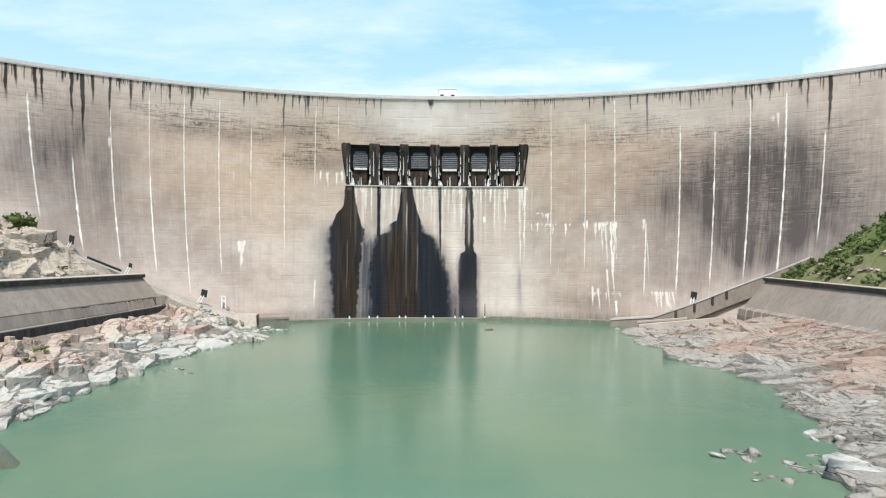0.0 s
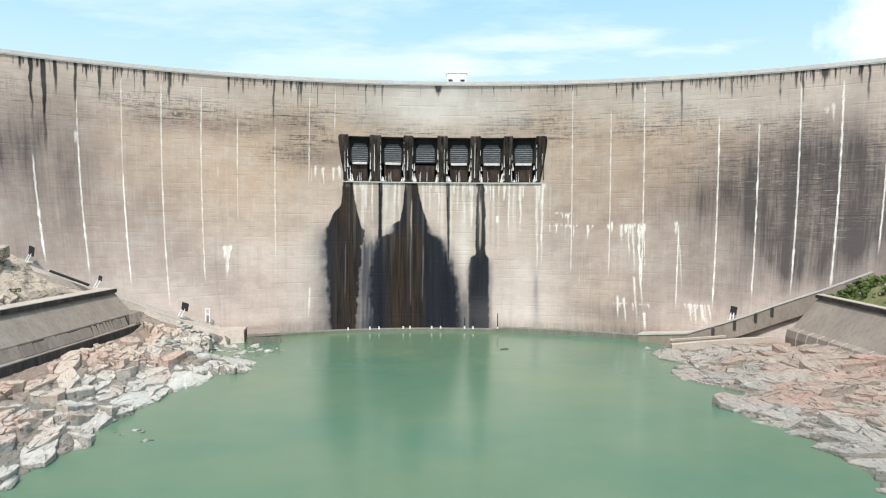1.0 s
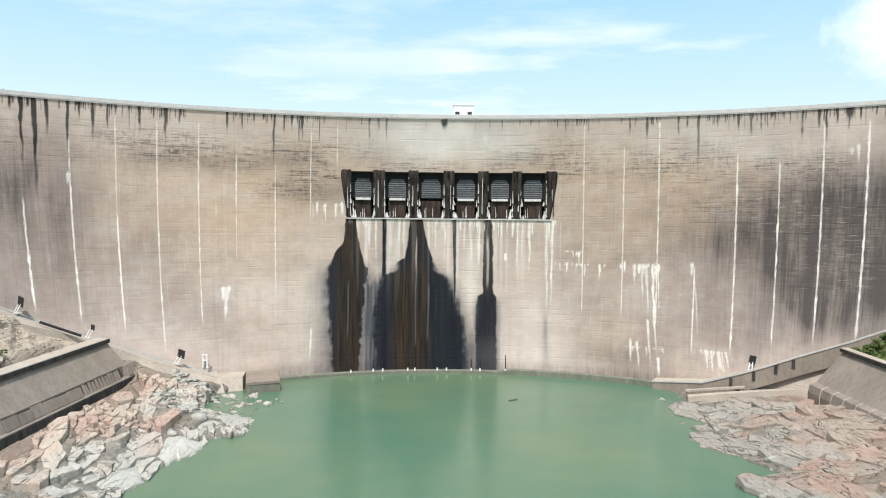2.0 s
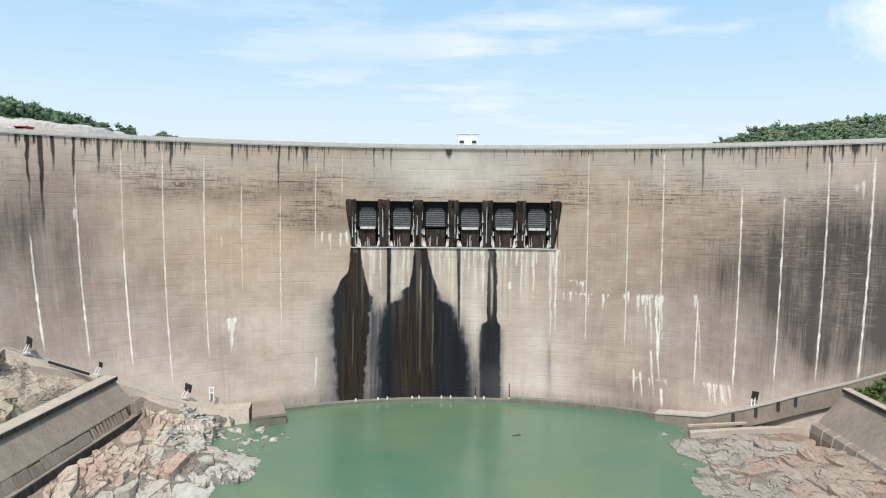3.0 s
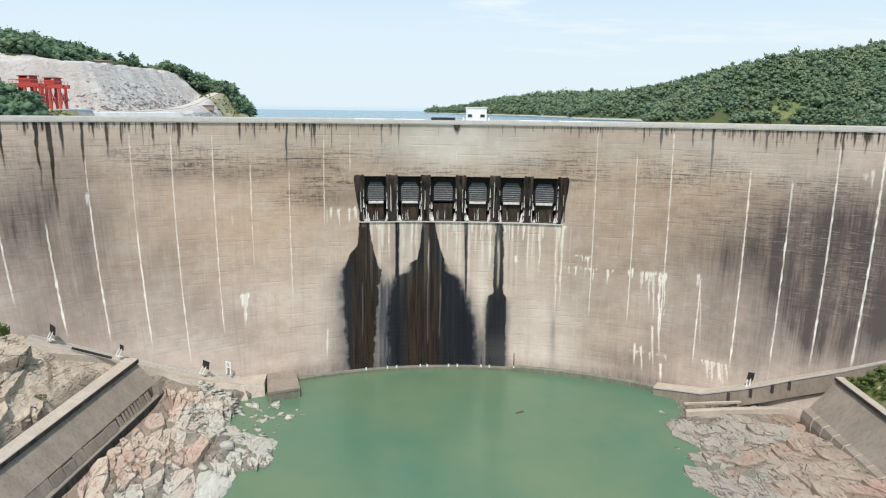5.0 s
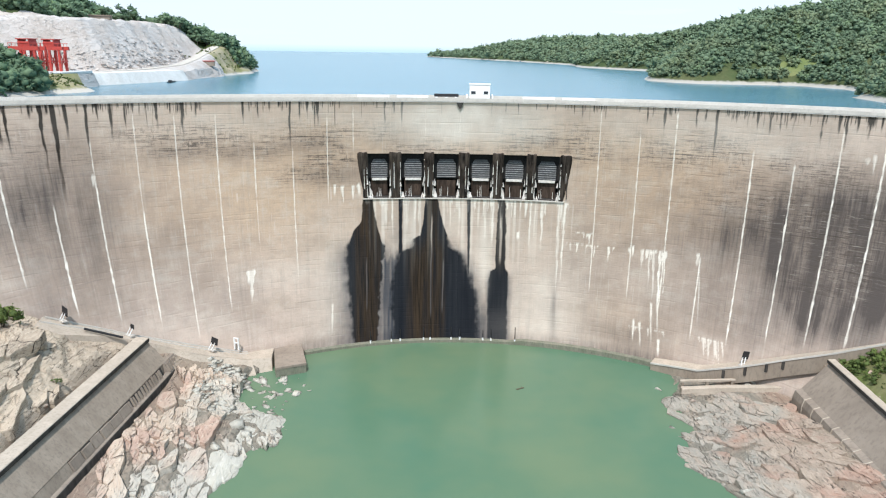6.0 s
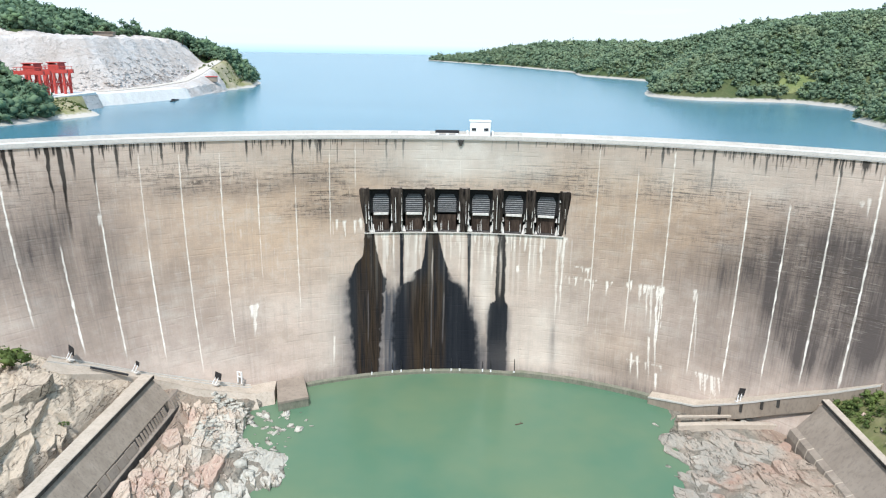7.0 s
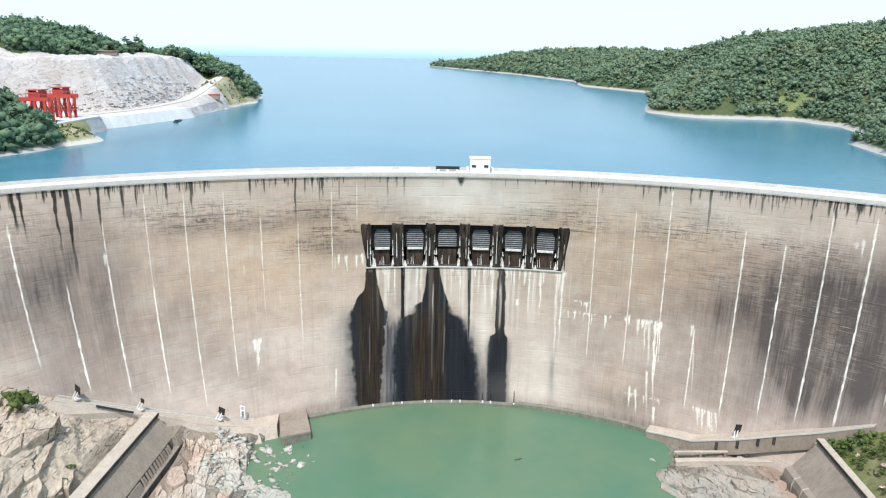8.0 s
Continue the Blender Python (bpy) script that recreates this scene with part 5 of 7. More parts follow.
def build_revetments():
    west = thing("retaining_wall", "sloping grey concrete retaining wall with pale coping above the rocks", "retaining wall", group="retaining walls beside the pool")
    ys = np.linspace(60, 277, 60)
    sweep_y("face_slab", ys, lambda y: [(-117.0, 21.2), (-110.2, 13.6), (-110.2, 5), (-121, 5), (-121, 21.2)], CONCRETE_OLD, west)
    sweep_y("coping", ys, lambda y: [(-115.7, 21.1), (-115.7, 22.2), (-120.2, 22.4), (-120.2, 21.2)], CONCRETE_LEDGE, west, "wide pale concrete coping")
    sweep_y("coping_edge", ys, lambda y: [(-115.55, 20.8), (-115.55, 22.0), (-116.6, 22.0), (-116.6, 20.8)], CONCRETE_BLACK, west, "dark strip along the front edge of the coping")
    sweep_y("toe_slab", np.linspace(60, 211, 30), lambda y: [(-110.3, 13.55), (-108.9, 10.4), (-108.0, 5.0), (-112, 5.0)], CONCRETE_OLD, west)
    # Black toe colour stands in for shade between the ribs.
    sweep_y("toe_recess", np.linspace(211.1, 272, 30), lambda y: [(-110.3, 13.5), (-109.2, 10.4), (-108.0, 5.0), (-112, 5.0)], CONCRETE_BLACK, west, "toe painted black as shade in the gaps between ribs")
    sweep_y("toe_ledge", np.linspace(60, 284, 50), lambda y: [(-109.3, 10.3), (-107.6, 10.1), (-107.6, 9.5), (-109.3, 9.5)], CONCRETE_FACE, west)
    # Almost flush strip, coloured black as the deep shadow under the ledge.
    sweep_y("undercut", np.linspace(60, 283.5, 50), lambda y: [(-107.35, 9.9), (-106.9, 4.0), (-109.0, 4.0), (-107.9, 9.9)], CONCRETE_BLACK, west, "black strip painted as shade below the toe ledge")
    rng = np.random.default_rng(5)
    y = 211.3
    while y < 284:
        wide = rng.uniform(4.0, 6.0) if y < 243 else rng.uniform(0.5, 1.1)
        if 270 < y < 274.5:
            y = 274.5
        bm = bmesh.new()
        box(bm, (-0.32 - rng.uniform(0, 0.08), 0.0, -0.1), (0.32, wide, 3.3 + rng.uniform(-0.5, 0.0)), 0.06)
        rib = part("toe_rib", bm, CONCRETE_FACE, west)
        rib.matrix_basis = pose(-108.75 + (0.75 if y > 274 else 0.0), y, 10.3 + (0.2 if y > 274 else 0.0), 0, -24.3 + rng.normal(0, 1.5), rng.normal(0, 1.5))
        y += wide + (rng.uniform(0.45, 0.8) if y < 243 else rng.uniform(0.7, 1.4))
    sweep_y("end_block", np.linspace(274.2, 284, 5), lambda y: [(-110.0, 13.6), (-107.6, 9.7), (-107.4, 4.0), (-111.5, 4.0), (-111.5, 13.8)], CONCRETE_FACE, west, "pale weathered block at the wall's end")
    east = thing("retaining_wall", "sloping grey concrete retaining wall with dark-edged coping below a green slope", "retaining wall", group="retaining walls beside the pool")
    ys = np.linspace(60, 274, 60)

    def drop(y):
        return np.interp(y, [60, 190, 274], [-2.6, -1.4, 0.0])
    sweep_y("face_slab", ys, lambda y: [(124.2, 21.4 + drop(y)), (115.5, 11.0 + 0.5 * drop(y)), (115.5, 4), (126, 4), (126, 21.4 + drop(y))], CONCRETE_FACE, east)
    sweep_y("coping", ys, lambda y: [(123.0, 21.3 + drop(y)), (123.0, 22.4 + drop(y)), (125.4, 22.5 + drop(y)), (125.4, 21.5 + drop(y))], CONCRETE_LEDGE, east, "concrete coping with a dark edge")
    sweep_y("coping_edge", ys, lambda y: [(122.85, 21.15 + drop(y)), (122.85, 22.2 + drop(y)), (123.7, 22.2 + drop(y)), (123.7, 21.15 + drop(y))], CONCRETE_BLACK, east, "dark strip along the front edge of the coping")
    sweep_y("toe_slab", ys, lambda y: [(115.7, 11.2 + 0.5 * drop(y)), (113.6, 10.4 + 0.5 * drop(y)), (113.0, 8.0), (113.0, 4), (117, 4)], CONCRETE_FACE, east)
    for k in range(27):
        y = 100 + 6.4 * k
        z0 = 10.4 + 0.5 * float(drop(y))
        bm = bmesh.new()
        ring = [[bm.verts.new((px, y + dy, pz)) for px, pz in ((115.6, z0 + 0.95), (113.45, z0 + 0.12), (112.85, 8.0), (112.85, 4.5), (115.6, 4.5))] for dy in (0.0, 0.35)]
        for j in range(5):
            bm.faces.new((ring[0][j], ring[0][(j + 1) % 5], ring[1][(j + 1) % 5], ring[1][j]))
        bm.faces.new(ring[0]), bm.faces.new(ring[1][::-1])
        part("toe_rib", bm, CONCRETE_LEDGE, east)


build_revetments()


def banded(name, rows, mat, parent, label=""):
    """A closed band: each row of points is one cross-section."""
    k = len(rows[0])
    verts = [p for row in rows for p in row]
    faces = [(i * k + j, i * k + (j + 1) % k, (i + 1) * k + (j + 1) % k, (i + 1) * k + j) for i in range(len(rows) - 1) for j in range(k)]
    faces += [tuple(range(k)), tuple(range(len(verts) - k, len(verts)))[::-1]]
    me = mesh(name, verts, faces, mat)
    bm = bmesh.new()
    bm.from_mesh(me)
    bmesh.ops.recalc_face_normals(bm, faces=bm.faces[:])
    bm.to_mesh(me)
    bm.free()
    return piece(name, me, parent, label)


def prism(bm, foot, top):
    """A block between two rings of corners."""
    a = [bm.verts.new(p) for p in foot]
    b = [bm.verts.new(p) for p in top]
    bm.faces.new(a[::-1]), bm.faces.new(b)
    for j in range(len(a)):
        bm.faces.new((a[j], a[(j + 1) % len(a)], b[(j + 1) % len(a)], b[j]))


def build_west_walkway():
    """A broad apron that falls along the foot of the dam to two blocks at the water."""
    west = thing("abutment_walkway", "broad pale concrete apron falling along the foot of the dam", "walkway", group="abutment walkways")
    keys = [-146, -130, -122, -116.4, -111, -104, -97.5, -89.5]
    edge_x = [-143.5, -126.8, -117.4, -111.6, -105.0, -98.8, -92.9, -85.9]
    edge_y = [-2.5, -5.0, -8.5, -11.0, 285.8, 290.6, 295.0, 298.4]
    for k in range(4):
        edge_y[k] += float(wall_y(edge_x[k], 20.0))
    fall = [0.5, 0.6, 0.8, 1.0, 1.6, 1.4, 1.2, 0.3]
    reach = [1.0, 1.0, 1.2, 2.0, 3.2, 4.2, 4.6, 4.8]
    foot = [25.0, 15.0, 12.0, 8.5, 6.0, 3.0, 0.6, 0.2]
    deck, face, kerb, line = [], [], [], []
    for x in np.linspace(keys[0], keys[-1], 46):
        z = float(np.interp(x, *LEFT_LINE))
        y, n = float(wall_y(x, z)), face_normal(x, z)
        ex, ey, dz, out, low = (float(np.interp(x, keys, v)) for v in (edge_x, edge_y, fall, reach, foot))
        e = Vector((ex, ey, z - dz))
        w = Vector((x, y, z))
        deck.append([w - n * 0.5, e, e + Vector((0, 0, -0.7)), w - n * 0.5 + Vector((0, 0, -1.2))])
        f = e + n * out
        face.append([e + n * 0.05 + Vector((0, 0, -0.2)), Vector((f.x, f.y, low)), Vector((f.x, f.y, low - 4)), e - n * 2 + Vector((0, 0, -6)), e - n * 2 + Vector((0, 0, -0.8))])
        m = w.lerp(e, 0.30)
        line.append([m + Vector((0, 0, 0.25)), m + n * 0.45 + Vector((0, 0, 0.25)), m + n * 0.45 + Vector((0, 0, -0.3)), m + Vector((0, 0, -0.3))])
        m = w + n * 0.35
        kerb.append([m + Vector((0, 0, 0.35)), m + n * 0.4 + Vector((0, 0, 0.35)), m + n * 0.4 + Vector((0, 0, -0.3)), m + Vector((0, 0, -0.3))])
    banded("deck", deck, CONCRETE_LEDGE, west)
    banded("sloping_face", face, CONCRETE_LEDGE, west, "weathered sloping outer face")
    banded("kerb", kerb, CONCRETE_PALE, west)
    banded("kerb", line, CONCRETE_PALE, west)
    for k in range(7):
        t = k / 6
        rise = 6.2 - 5.0 * t
        bm = bmesh.new()
        a, b = Vector((-97.5 + 0.7 * k, 291.0 - 1.25 * k, rise)), Vector((-91.6 + 0.9 * k, 293.6 - 1.4 * k, rise - 0.9))
        d = (b - a).normalized()
        q = Vector((d.y, -d.x, 0)).normalized()
        prism(bm, [a + q * 1.0 - Vector((0, 0, 2.2)), b + q * 1.0 - Vector((0, 0, 2.2)), b - q * 1.2 - Vector((0, 0, 2.2)), a - q * 1.2 - Vector((0, 0, 2.2))], [a + q * 0.5, b + q * 0.5, b - q * 1.0, a - q * 1.0])
        part("bench_step", bm, CONCRETE_LEDGE, west, "curved weathered bench below the apron")

    def on_wall(x, z, deep=0.6):
        return (x, float(wall_y(x, z)) + deep, z)
    bm = bmesh.new()
    prism(bm, [(-86.0, 293.2, -2.5), (-77.4, 297.6, -2.5), on_wall(-79.6, -2.5), on_wall(-89.6, -2.5)], [(-85.9, 298.2, 4.75), (-78.8, 301.8, 4.4), on_wall(-80.4, 4.4), on_wall(-89.8, 4.9)])
    part("landing_block", bm, CONCRETE_LEDGE, west, "sloping pale concrete landing at the water")
    bm = bmesh.new()
    prism(bm, [(-74.9, 293.2, -3), (-64.3, 298.6, -3), on_wall(-70.2, -3), on_wall(-80.3, -3)], [(-74.9, 293.2, 3.2), (-64.3, 298.6, 3.2), on_wall(-70.4, 3.2), on_wall(-80.3, 3.2)])
    stem = part("end_block", bm, ALGAE, west, "dark stained block standing in the water")
    bm = bmesh.new()
    prism(bm, [(-75.1, 293.0, 3.2), (-64.1, 298.4, 3.2), on_wall(-70.3, 3.2), on_wall(-80.4, 3.2)], [(-75.1, 293.0, 4.1), (-64.1, 298.4, 4.1), on_wall(-70.6, 4.5), on_wall(-80.4, 4.3)])
    part("cap", bm, CONCRETE_FACE, stem, "worn concrete top")


def build_east_walkway():
    """The walkway that climbs the other abutment."""
    east = thing("abutment_walkway", "pale concrete walkway climbing above a stained wall", "walkway", group="abutment walkways")
    loops = {"deck": ((-0.4, 0.0), (1.0, -0.25), (1.0, -0.8), (-0.4, -0.8)), "outer_wall": ((0.96, -0.8), (0.96, -7.0), (0.3, -7.0), (0.3, -0.8)), "kerb": ((0.95, -0.3), (0.95, -0.05), (1.01, -0.05), (1.012, -0.7))}
    for name, ring in loops.items():
        rows = []
        for x in np.linspace(75.5, 141, 50):
            w = float(np.interp(x, [75, 95, 104, 125, 141], [5.5, 6.0, 6.5, 5.5, 2.0]))
            z = float(np.interp(x, *RIGHT_LINE)) + float(np.interp(x, [75, 92, 110], [1.6, 1.2, 0.3]))
            y, n = float(wall_y(x, z)), face_normal(x, z)
            rows.append([Vector((x, y, z + up_)) + n * (share * w if share > 0 else share) for share, up_ in ring])
        banded(name, rows, {"deck": CONCRETE_LEDGE, "outer_wall": CONCRETE_OLD, "kerb": CONCRETE_PALE}[name], east)


build_west_walkway()
build_east_walkway()


# ---------------------------------------------------------------- land round the lake
WEST_SHORE = ([300, 380, 409, 438, 477, 490, 500, 515, 545, 557, 630, 700, 822, 900, 945, 1000, 1100, 1300], [-236, -252, -246, -237, -229, -237, -250, -266, -262, -256, -237, -236, -234, -250, -272, -330, -500, -900])
EAST_SHORE = ([300, 482, 544, 560, 631, 665, 692, 707, 718, 722, 726, 750, 776, 839, 1000, 1155, 1335, 1560, 1973, 2446, 2746, 2850, 3100, 3500], [215, 248, 254, 278, 305, 311, 300, 297, 288, 250, 212, 188, 175, 186, 235, 267, 192, 202, 103, -66, -161, -120, 250, 1500])


HAUL = [(-284, 560, 103.2), (-271, 590, 103.8), (-262.5, 626, 104.5), (-254, 673, 107), (-256, 715, 111.5), (-257, 738, 115.5), (-260, 775, 120.5), (-264, 815, 125.5)]


def shore_distance(x, y, shore, side):
    """Metres inland from a shoreline given as x for y; side is +1 where land lies towards +x."""
    x, y = np.broadcast_arrays(np.asarray(x, float), np.asarray(y, float))
    best = np.full(x.shape, 1e9)
    ky, kx = shore
    for y0, y1, x0, x1 in zip(ky, ky[1:], kx, kx[1:]):
        ex, ey = x1 - x0, y1 - y0
        t = np.clip(((x - x0) * ex + (y - y0) * ey) / (ex * ex + ey * ey), 0, 1)
        best = np.minimum(best, np.hypot(x - x0 - t * ex, y - y0 - t * ey))
    return np.where((x - np.interp(y, ky, kx)) * side > 0, best, -best)


def west_height(x, y):
    d = shore_distance(x, y, WEST_SHORE, -1) + 8 * (fbm(x * 0.03, y * 0.05, 3, 80) - 0.5)
    steep = step(700, 760, y) * step(980, 900, y)
    rise = np.interp(d, [0, 6, 60, 150, 400], [0, 2.5, 26, 56, 90]) * (1 - steep) + np.interp(d, [0, 4, 24, 60, 150, 400], [0, 3.0, 21.0, 38, 54, 80]) * steep
    natural = LAKE + np.where(d > 0, rise * (1 - 0.12 * step(560, 650, y) * step(50, 110, d)), 0.5 * d)
    deep = 42 * step(612, 572, y)
    e = np.where(d > 33, np.maximum(d - deep, 33), d)
    cut = LAKE + np.where(d > 0, np.interp(e, [0, 3, 33, 63, 90, 140, 200, 400], [0, 6.3, 7.2, 46, 48, 62, 76, 100]), 0.5 * d)
    cut = np.where(e > 96, cut - (cut - LAKE - 46) * step(600, 650, y) * (0.2 + 0.8 * step(-400, -330, x)), cut)
    k = step(503, 526, y) * step(828, 765, y)
    far, at = np.full(np.shape(d), 1e9), np.zeros(np.shape(d))
    for (x0, y0, z0), (x1, y1, z1) in zip(HAUL, HAUL[1:]):
        ex, ey = x1 - x0, y1 - y0
        t = np.clip(((x - x0) * ex + (y - y0) * ey) / (ex * ex + ey * ey), 0, 1)
        gap = np.hypot(x - x0 - t * ex, y - y0 - t * ey)
        at = np.where(gap < far, z0 + t * (z1 - z0), at)
        far = np.minimum(far, gap)
    lie = natural * (1 - k) + cut * k
    bed = step(20, 5, far)
    lie = lie * (1 - bed) + at * bed
    pad = step(-292, -285, x) * step(-250, -256, x) * step(452, 459, y) * step(536, 527, y)
    lie = lie * (1 - pad) + 106.0 * pad
    bed = np.maximum(bed, pad)
    return lie + (1 - bed) * (1.0 + 5.0 * step(36, 50, d)) * (fbm(x * 0.07, y * 0.07, 5, 82) - 0.5) * (d > 2)


def east_height(x, y):
    d = shore_distance(x, y, EAST_SHORE, 1) + 10 * (fbm(x * 0.03, y * 0.03, 4, 84) - 0.5)
    rise = np.interp(y, [300, 700, 1000, 1200, 1350, 1600, 1900, 2100, 2350, 2470, 2590, 2680, 2746, 3100], [72, 90, 99, 103, 77, 34, 46, 58, 57, 34, 5, 13, 15, 4])
    h = LAKE + np.where(d > 0, np.minimum(d * 0.38, 2.7) + rise * (1 - np.exp(-np.maximum(d - 4, 0) / 125.0)), 0.4 * d)
    return h + 9 * (fbm(x * 0.012, y * 0.012, 3, 86) - 0.5) * step(5, 60, d)


def build_lake_land():
    xs = np.concatenate([np.arange(-1200, -420, 25.0), np.arange(-420, -205, 2.5)])
    ys = np.concatenate([np.arange(285, 780, 2.5), np.arange(780, 1320, 12.0)])
    gx, gy = np.meshgrid(xs, ys)
    z = west_height(gx, gy)
    inside = (z > LAKE - 6) & (gy > wall_y(gx, 96) + 9)
    d = shore_distance(gx, gy, WEST_SHORE, -1)
    wild = (gy < 508) | (gy > 784) | ((gy > 742) & (d < 30)) | (d > np.where(gy < 600, 140, 100))
    sheet("quarry_face", xs, ys, z, ROCK_CUT, "pale quarried hillside above the reservoir", "hillside", "structure", inside & ~wild, smooth=False)
    tip = wild & (((gy > 740) & (d < 34)) | ((gy > 440) & (gy < 534) & (d < 26)))
    sheet("quarry_tip", xs, ys, z - 0.02, DRY_SLOPE, "dry grassy slope at the tip of the quarry", "hillside", "structure", inside & tip)
    sheet("lake_shore_west", xs, ys, z - 0.05, FAR_GROUND, "scrubby green hill round the quarry", "hillside", "structure", inside & wild & ~tip)
    xs = np.concatenate([np.arange(-240, 160, 14.0), np.arange(160, 420, 5.0), np.arange(420, 1700, 30.0)])
    ys = np.concatenate([np.arange(285, 1200, 6.0), np.arange(1200, 3500, 22.0)])
    gx, gy = np.meshgrid(xs, ys)
    z = east_height(gx, gy)
    inside = (z > LAKE - 8) & (gy > wall_y(gx, 96) + 9)
    sheet("lake_shore_east", xs, ys, z, FAR_GROUND, "long wooded hills with a bare pale shoreline", "hillside", "structure", inside)


build_lake_land()


def crown_template(rng, clumps, leaves, spread=1.0):
    """Verts and triangles of one crown, about one metre in radius: lumpy clumps with loose sprays round them."""
    verts, tris = [], []
    ico = [(0, 0, 1), (0.89, 0, 0.45), (0.28, 0.85, 0.45), (-0.72, 0.53, 0.45), (-0.72, -0.53, 0.45), (0.28, -0.85, 0.45),
           (0.72, 0.53, -0.45), (-0.28, 0.85, -0.45), (-0.89, 0, -0.45), (-0.28, -0.85, -0.45), (0.72, -0.53, -0.45), (0, 0, -1)]
    ring = [(0, i, i % 5 + 1) for i in range(1, 6)] + [(i, i + 5, i % 5 + 1) for i in range(1, 6)]
    ring += [(i % 5 + 1, i + 5, i % 5 + 6) for i in range(1, 6)] + [(11, i % 5 + 6, i + 5) for i in range(1, 6)]
    centres = []
    for _ in range(clumps):
        c = rng.normal(0, 0.46, 3) * (1, 1, 0.7)
        r = rng.uniform(0.22, 0.46)
        centres.append((c, r))
        o = len(verts)
        verts += [tuple(c + np.array(v) * r * rng.uniform(0.75, 1.25) * (1, 1, 0.8)) for v in ico]
        tris += [(o + a, o + b, o + d) for a, b, d in ring]
    for _ in range(leaves):
        c, r = centres[rng.integers(len(centres))]
        way = rng.normal(0, 1, 3)
        way /= np.linalg.norm(way)
        at = c + way * r * rng.uniform(0.8, 1.3)
        o = len(verts)
        size = rng.uniform(0.12, 0.26) * spread
        verts += [tuple(at + rng.normal(0, size, 3)) for _ in range(3)]
        tris.append((o, o + 1, o + 2))
    return np.array(verts), np.array(tris)


def scatter(name, places, templates, mat, label, category, rng):
    """Many crowns joined into one mesh; places are rows of x, y, z and radius."""
    vs, fs, o = [], [], 0
    for x, y, z, r in places:
        v, f = templates[rng.integers(len(templates))]
        a = rng.uniform(0, 6.28)
        c, s = math.cos(a), math.sin(a)
        w = np.stack([v[:, 0] * c - v[:, 1] * s, v[:, 0] * s + v[:, 1] * c, v[:, 2] * rng.uniform(0.8, 1.15)], -1) * r
        vs.append(w + (x, y, z + 0.62 * r))
        fs.append(f + o)
        o += len(v)
    v, f = np.concatenate(vs), np.concatenate(fs)
    me = bpy.data.meshes.new(name)
    me.vertices.add(len(v))
    me.vertices.foreach_set("co", v.astype(np.float32).ravel())
    me.loops.add(f.size)
    me.loops.foreach_set("vertex_index", f.astype(np.int32).ravel())
    me.polygons.add(len(f))
    me.polygons.foreach_set("loop_start", np.arange(0, f.size, 3, dtype=np.int32))
    me.polygons.foreach_set("use_smooth", np.ones(len(f), dtype=bool))
    me.materials.append(mat)
    me.update(calc_edges=True)
    me.validate()
    return tagged(new(name, me), label, category, "", "stuff")


RNG = np.random.default_rng(7)
NEAR_CROWNS = [crown_template(RNG, 11, 130, 0.8) for _ in range(10)]
FAR_CROWNS = [crown_template(RNG, 6, 40) for _ in range(8)]


# clearings in the eastern woods: middle and half widths
CLEARINGS = [(306, 738, 20, 12), (240, 1720, 62, 32)]


def build_clearings():
    for k, (cx, cy, rx, ry) in enumerate(CLEARINGS):
        xs, ys = np.linspace(cx - 1.3 * rx, cx + 1.3 * rx, 40), np.linspace(cy - 1.3 * ry, cy + 1.3 * ry, 40)
        gx, gy = np.meshgrid(xs, ys)
        inside = ((gx - cx) / rx) ** 2 + ((gy - cy) / ry) ** 2 + 0.7 * (vnoise(gx * 0.05, gy * 0.05, 95) - 0.5) < 1.15
        sheet("clearing", xs, ys, east_height(gx, gy) + 0.35, BARE_EARTH if k == 1 else MEADOW_GRASS, "pale bare field between woods" if k == 1 else "bright grassy clearing near the lake shore", "clearing", "structure", inside)


build_clearings()


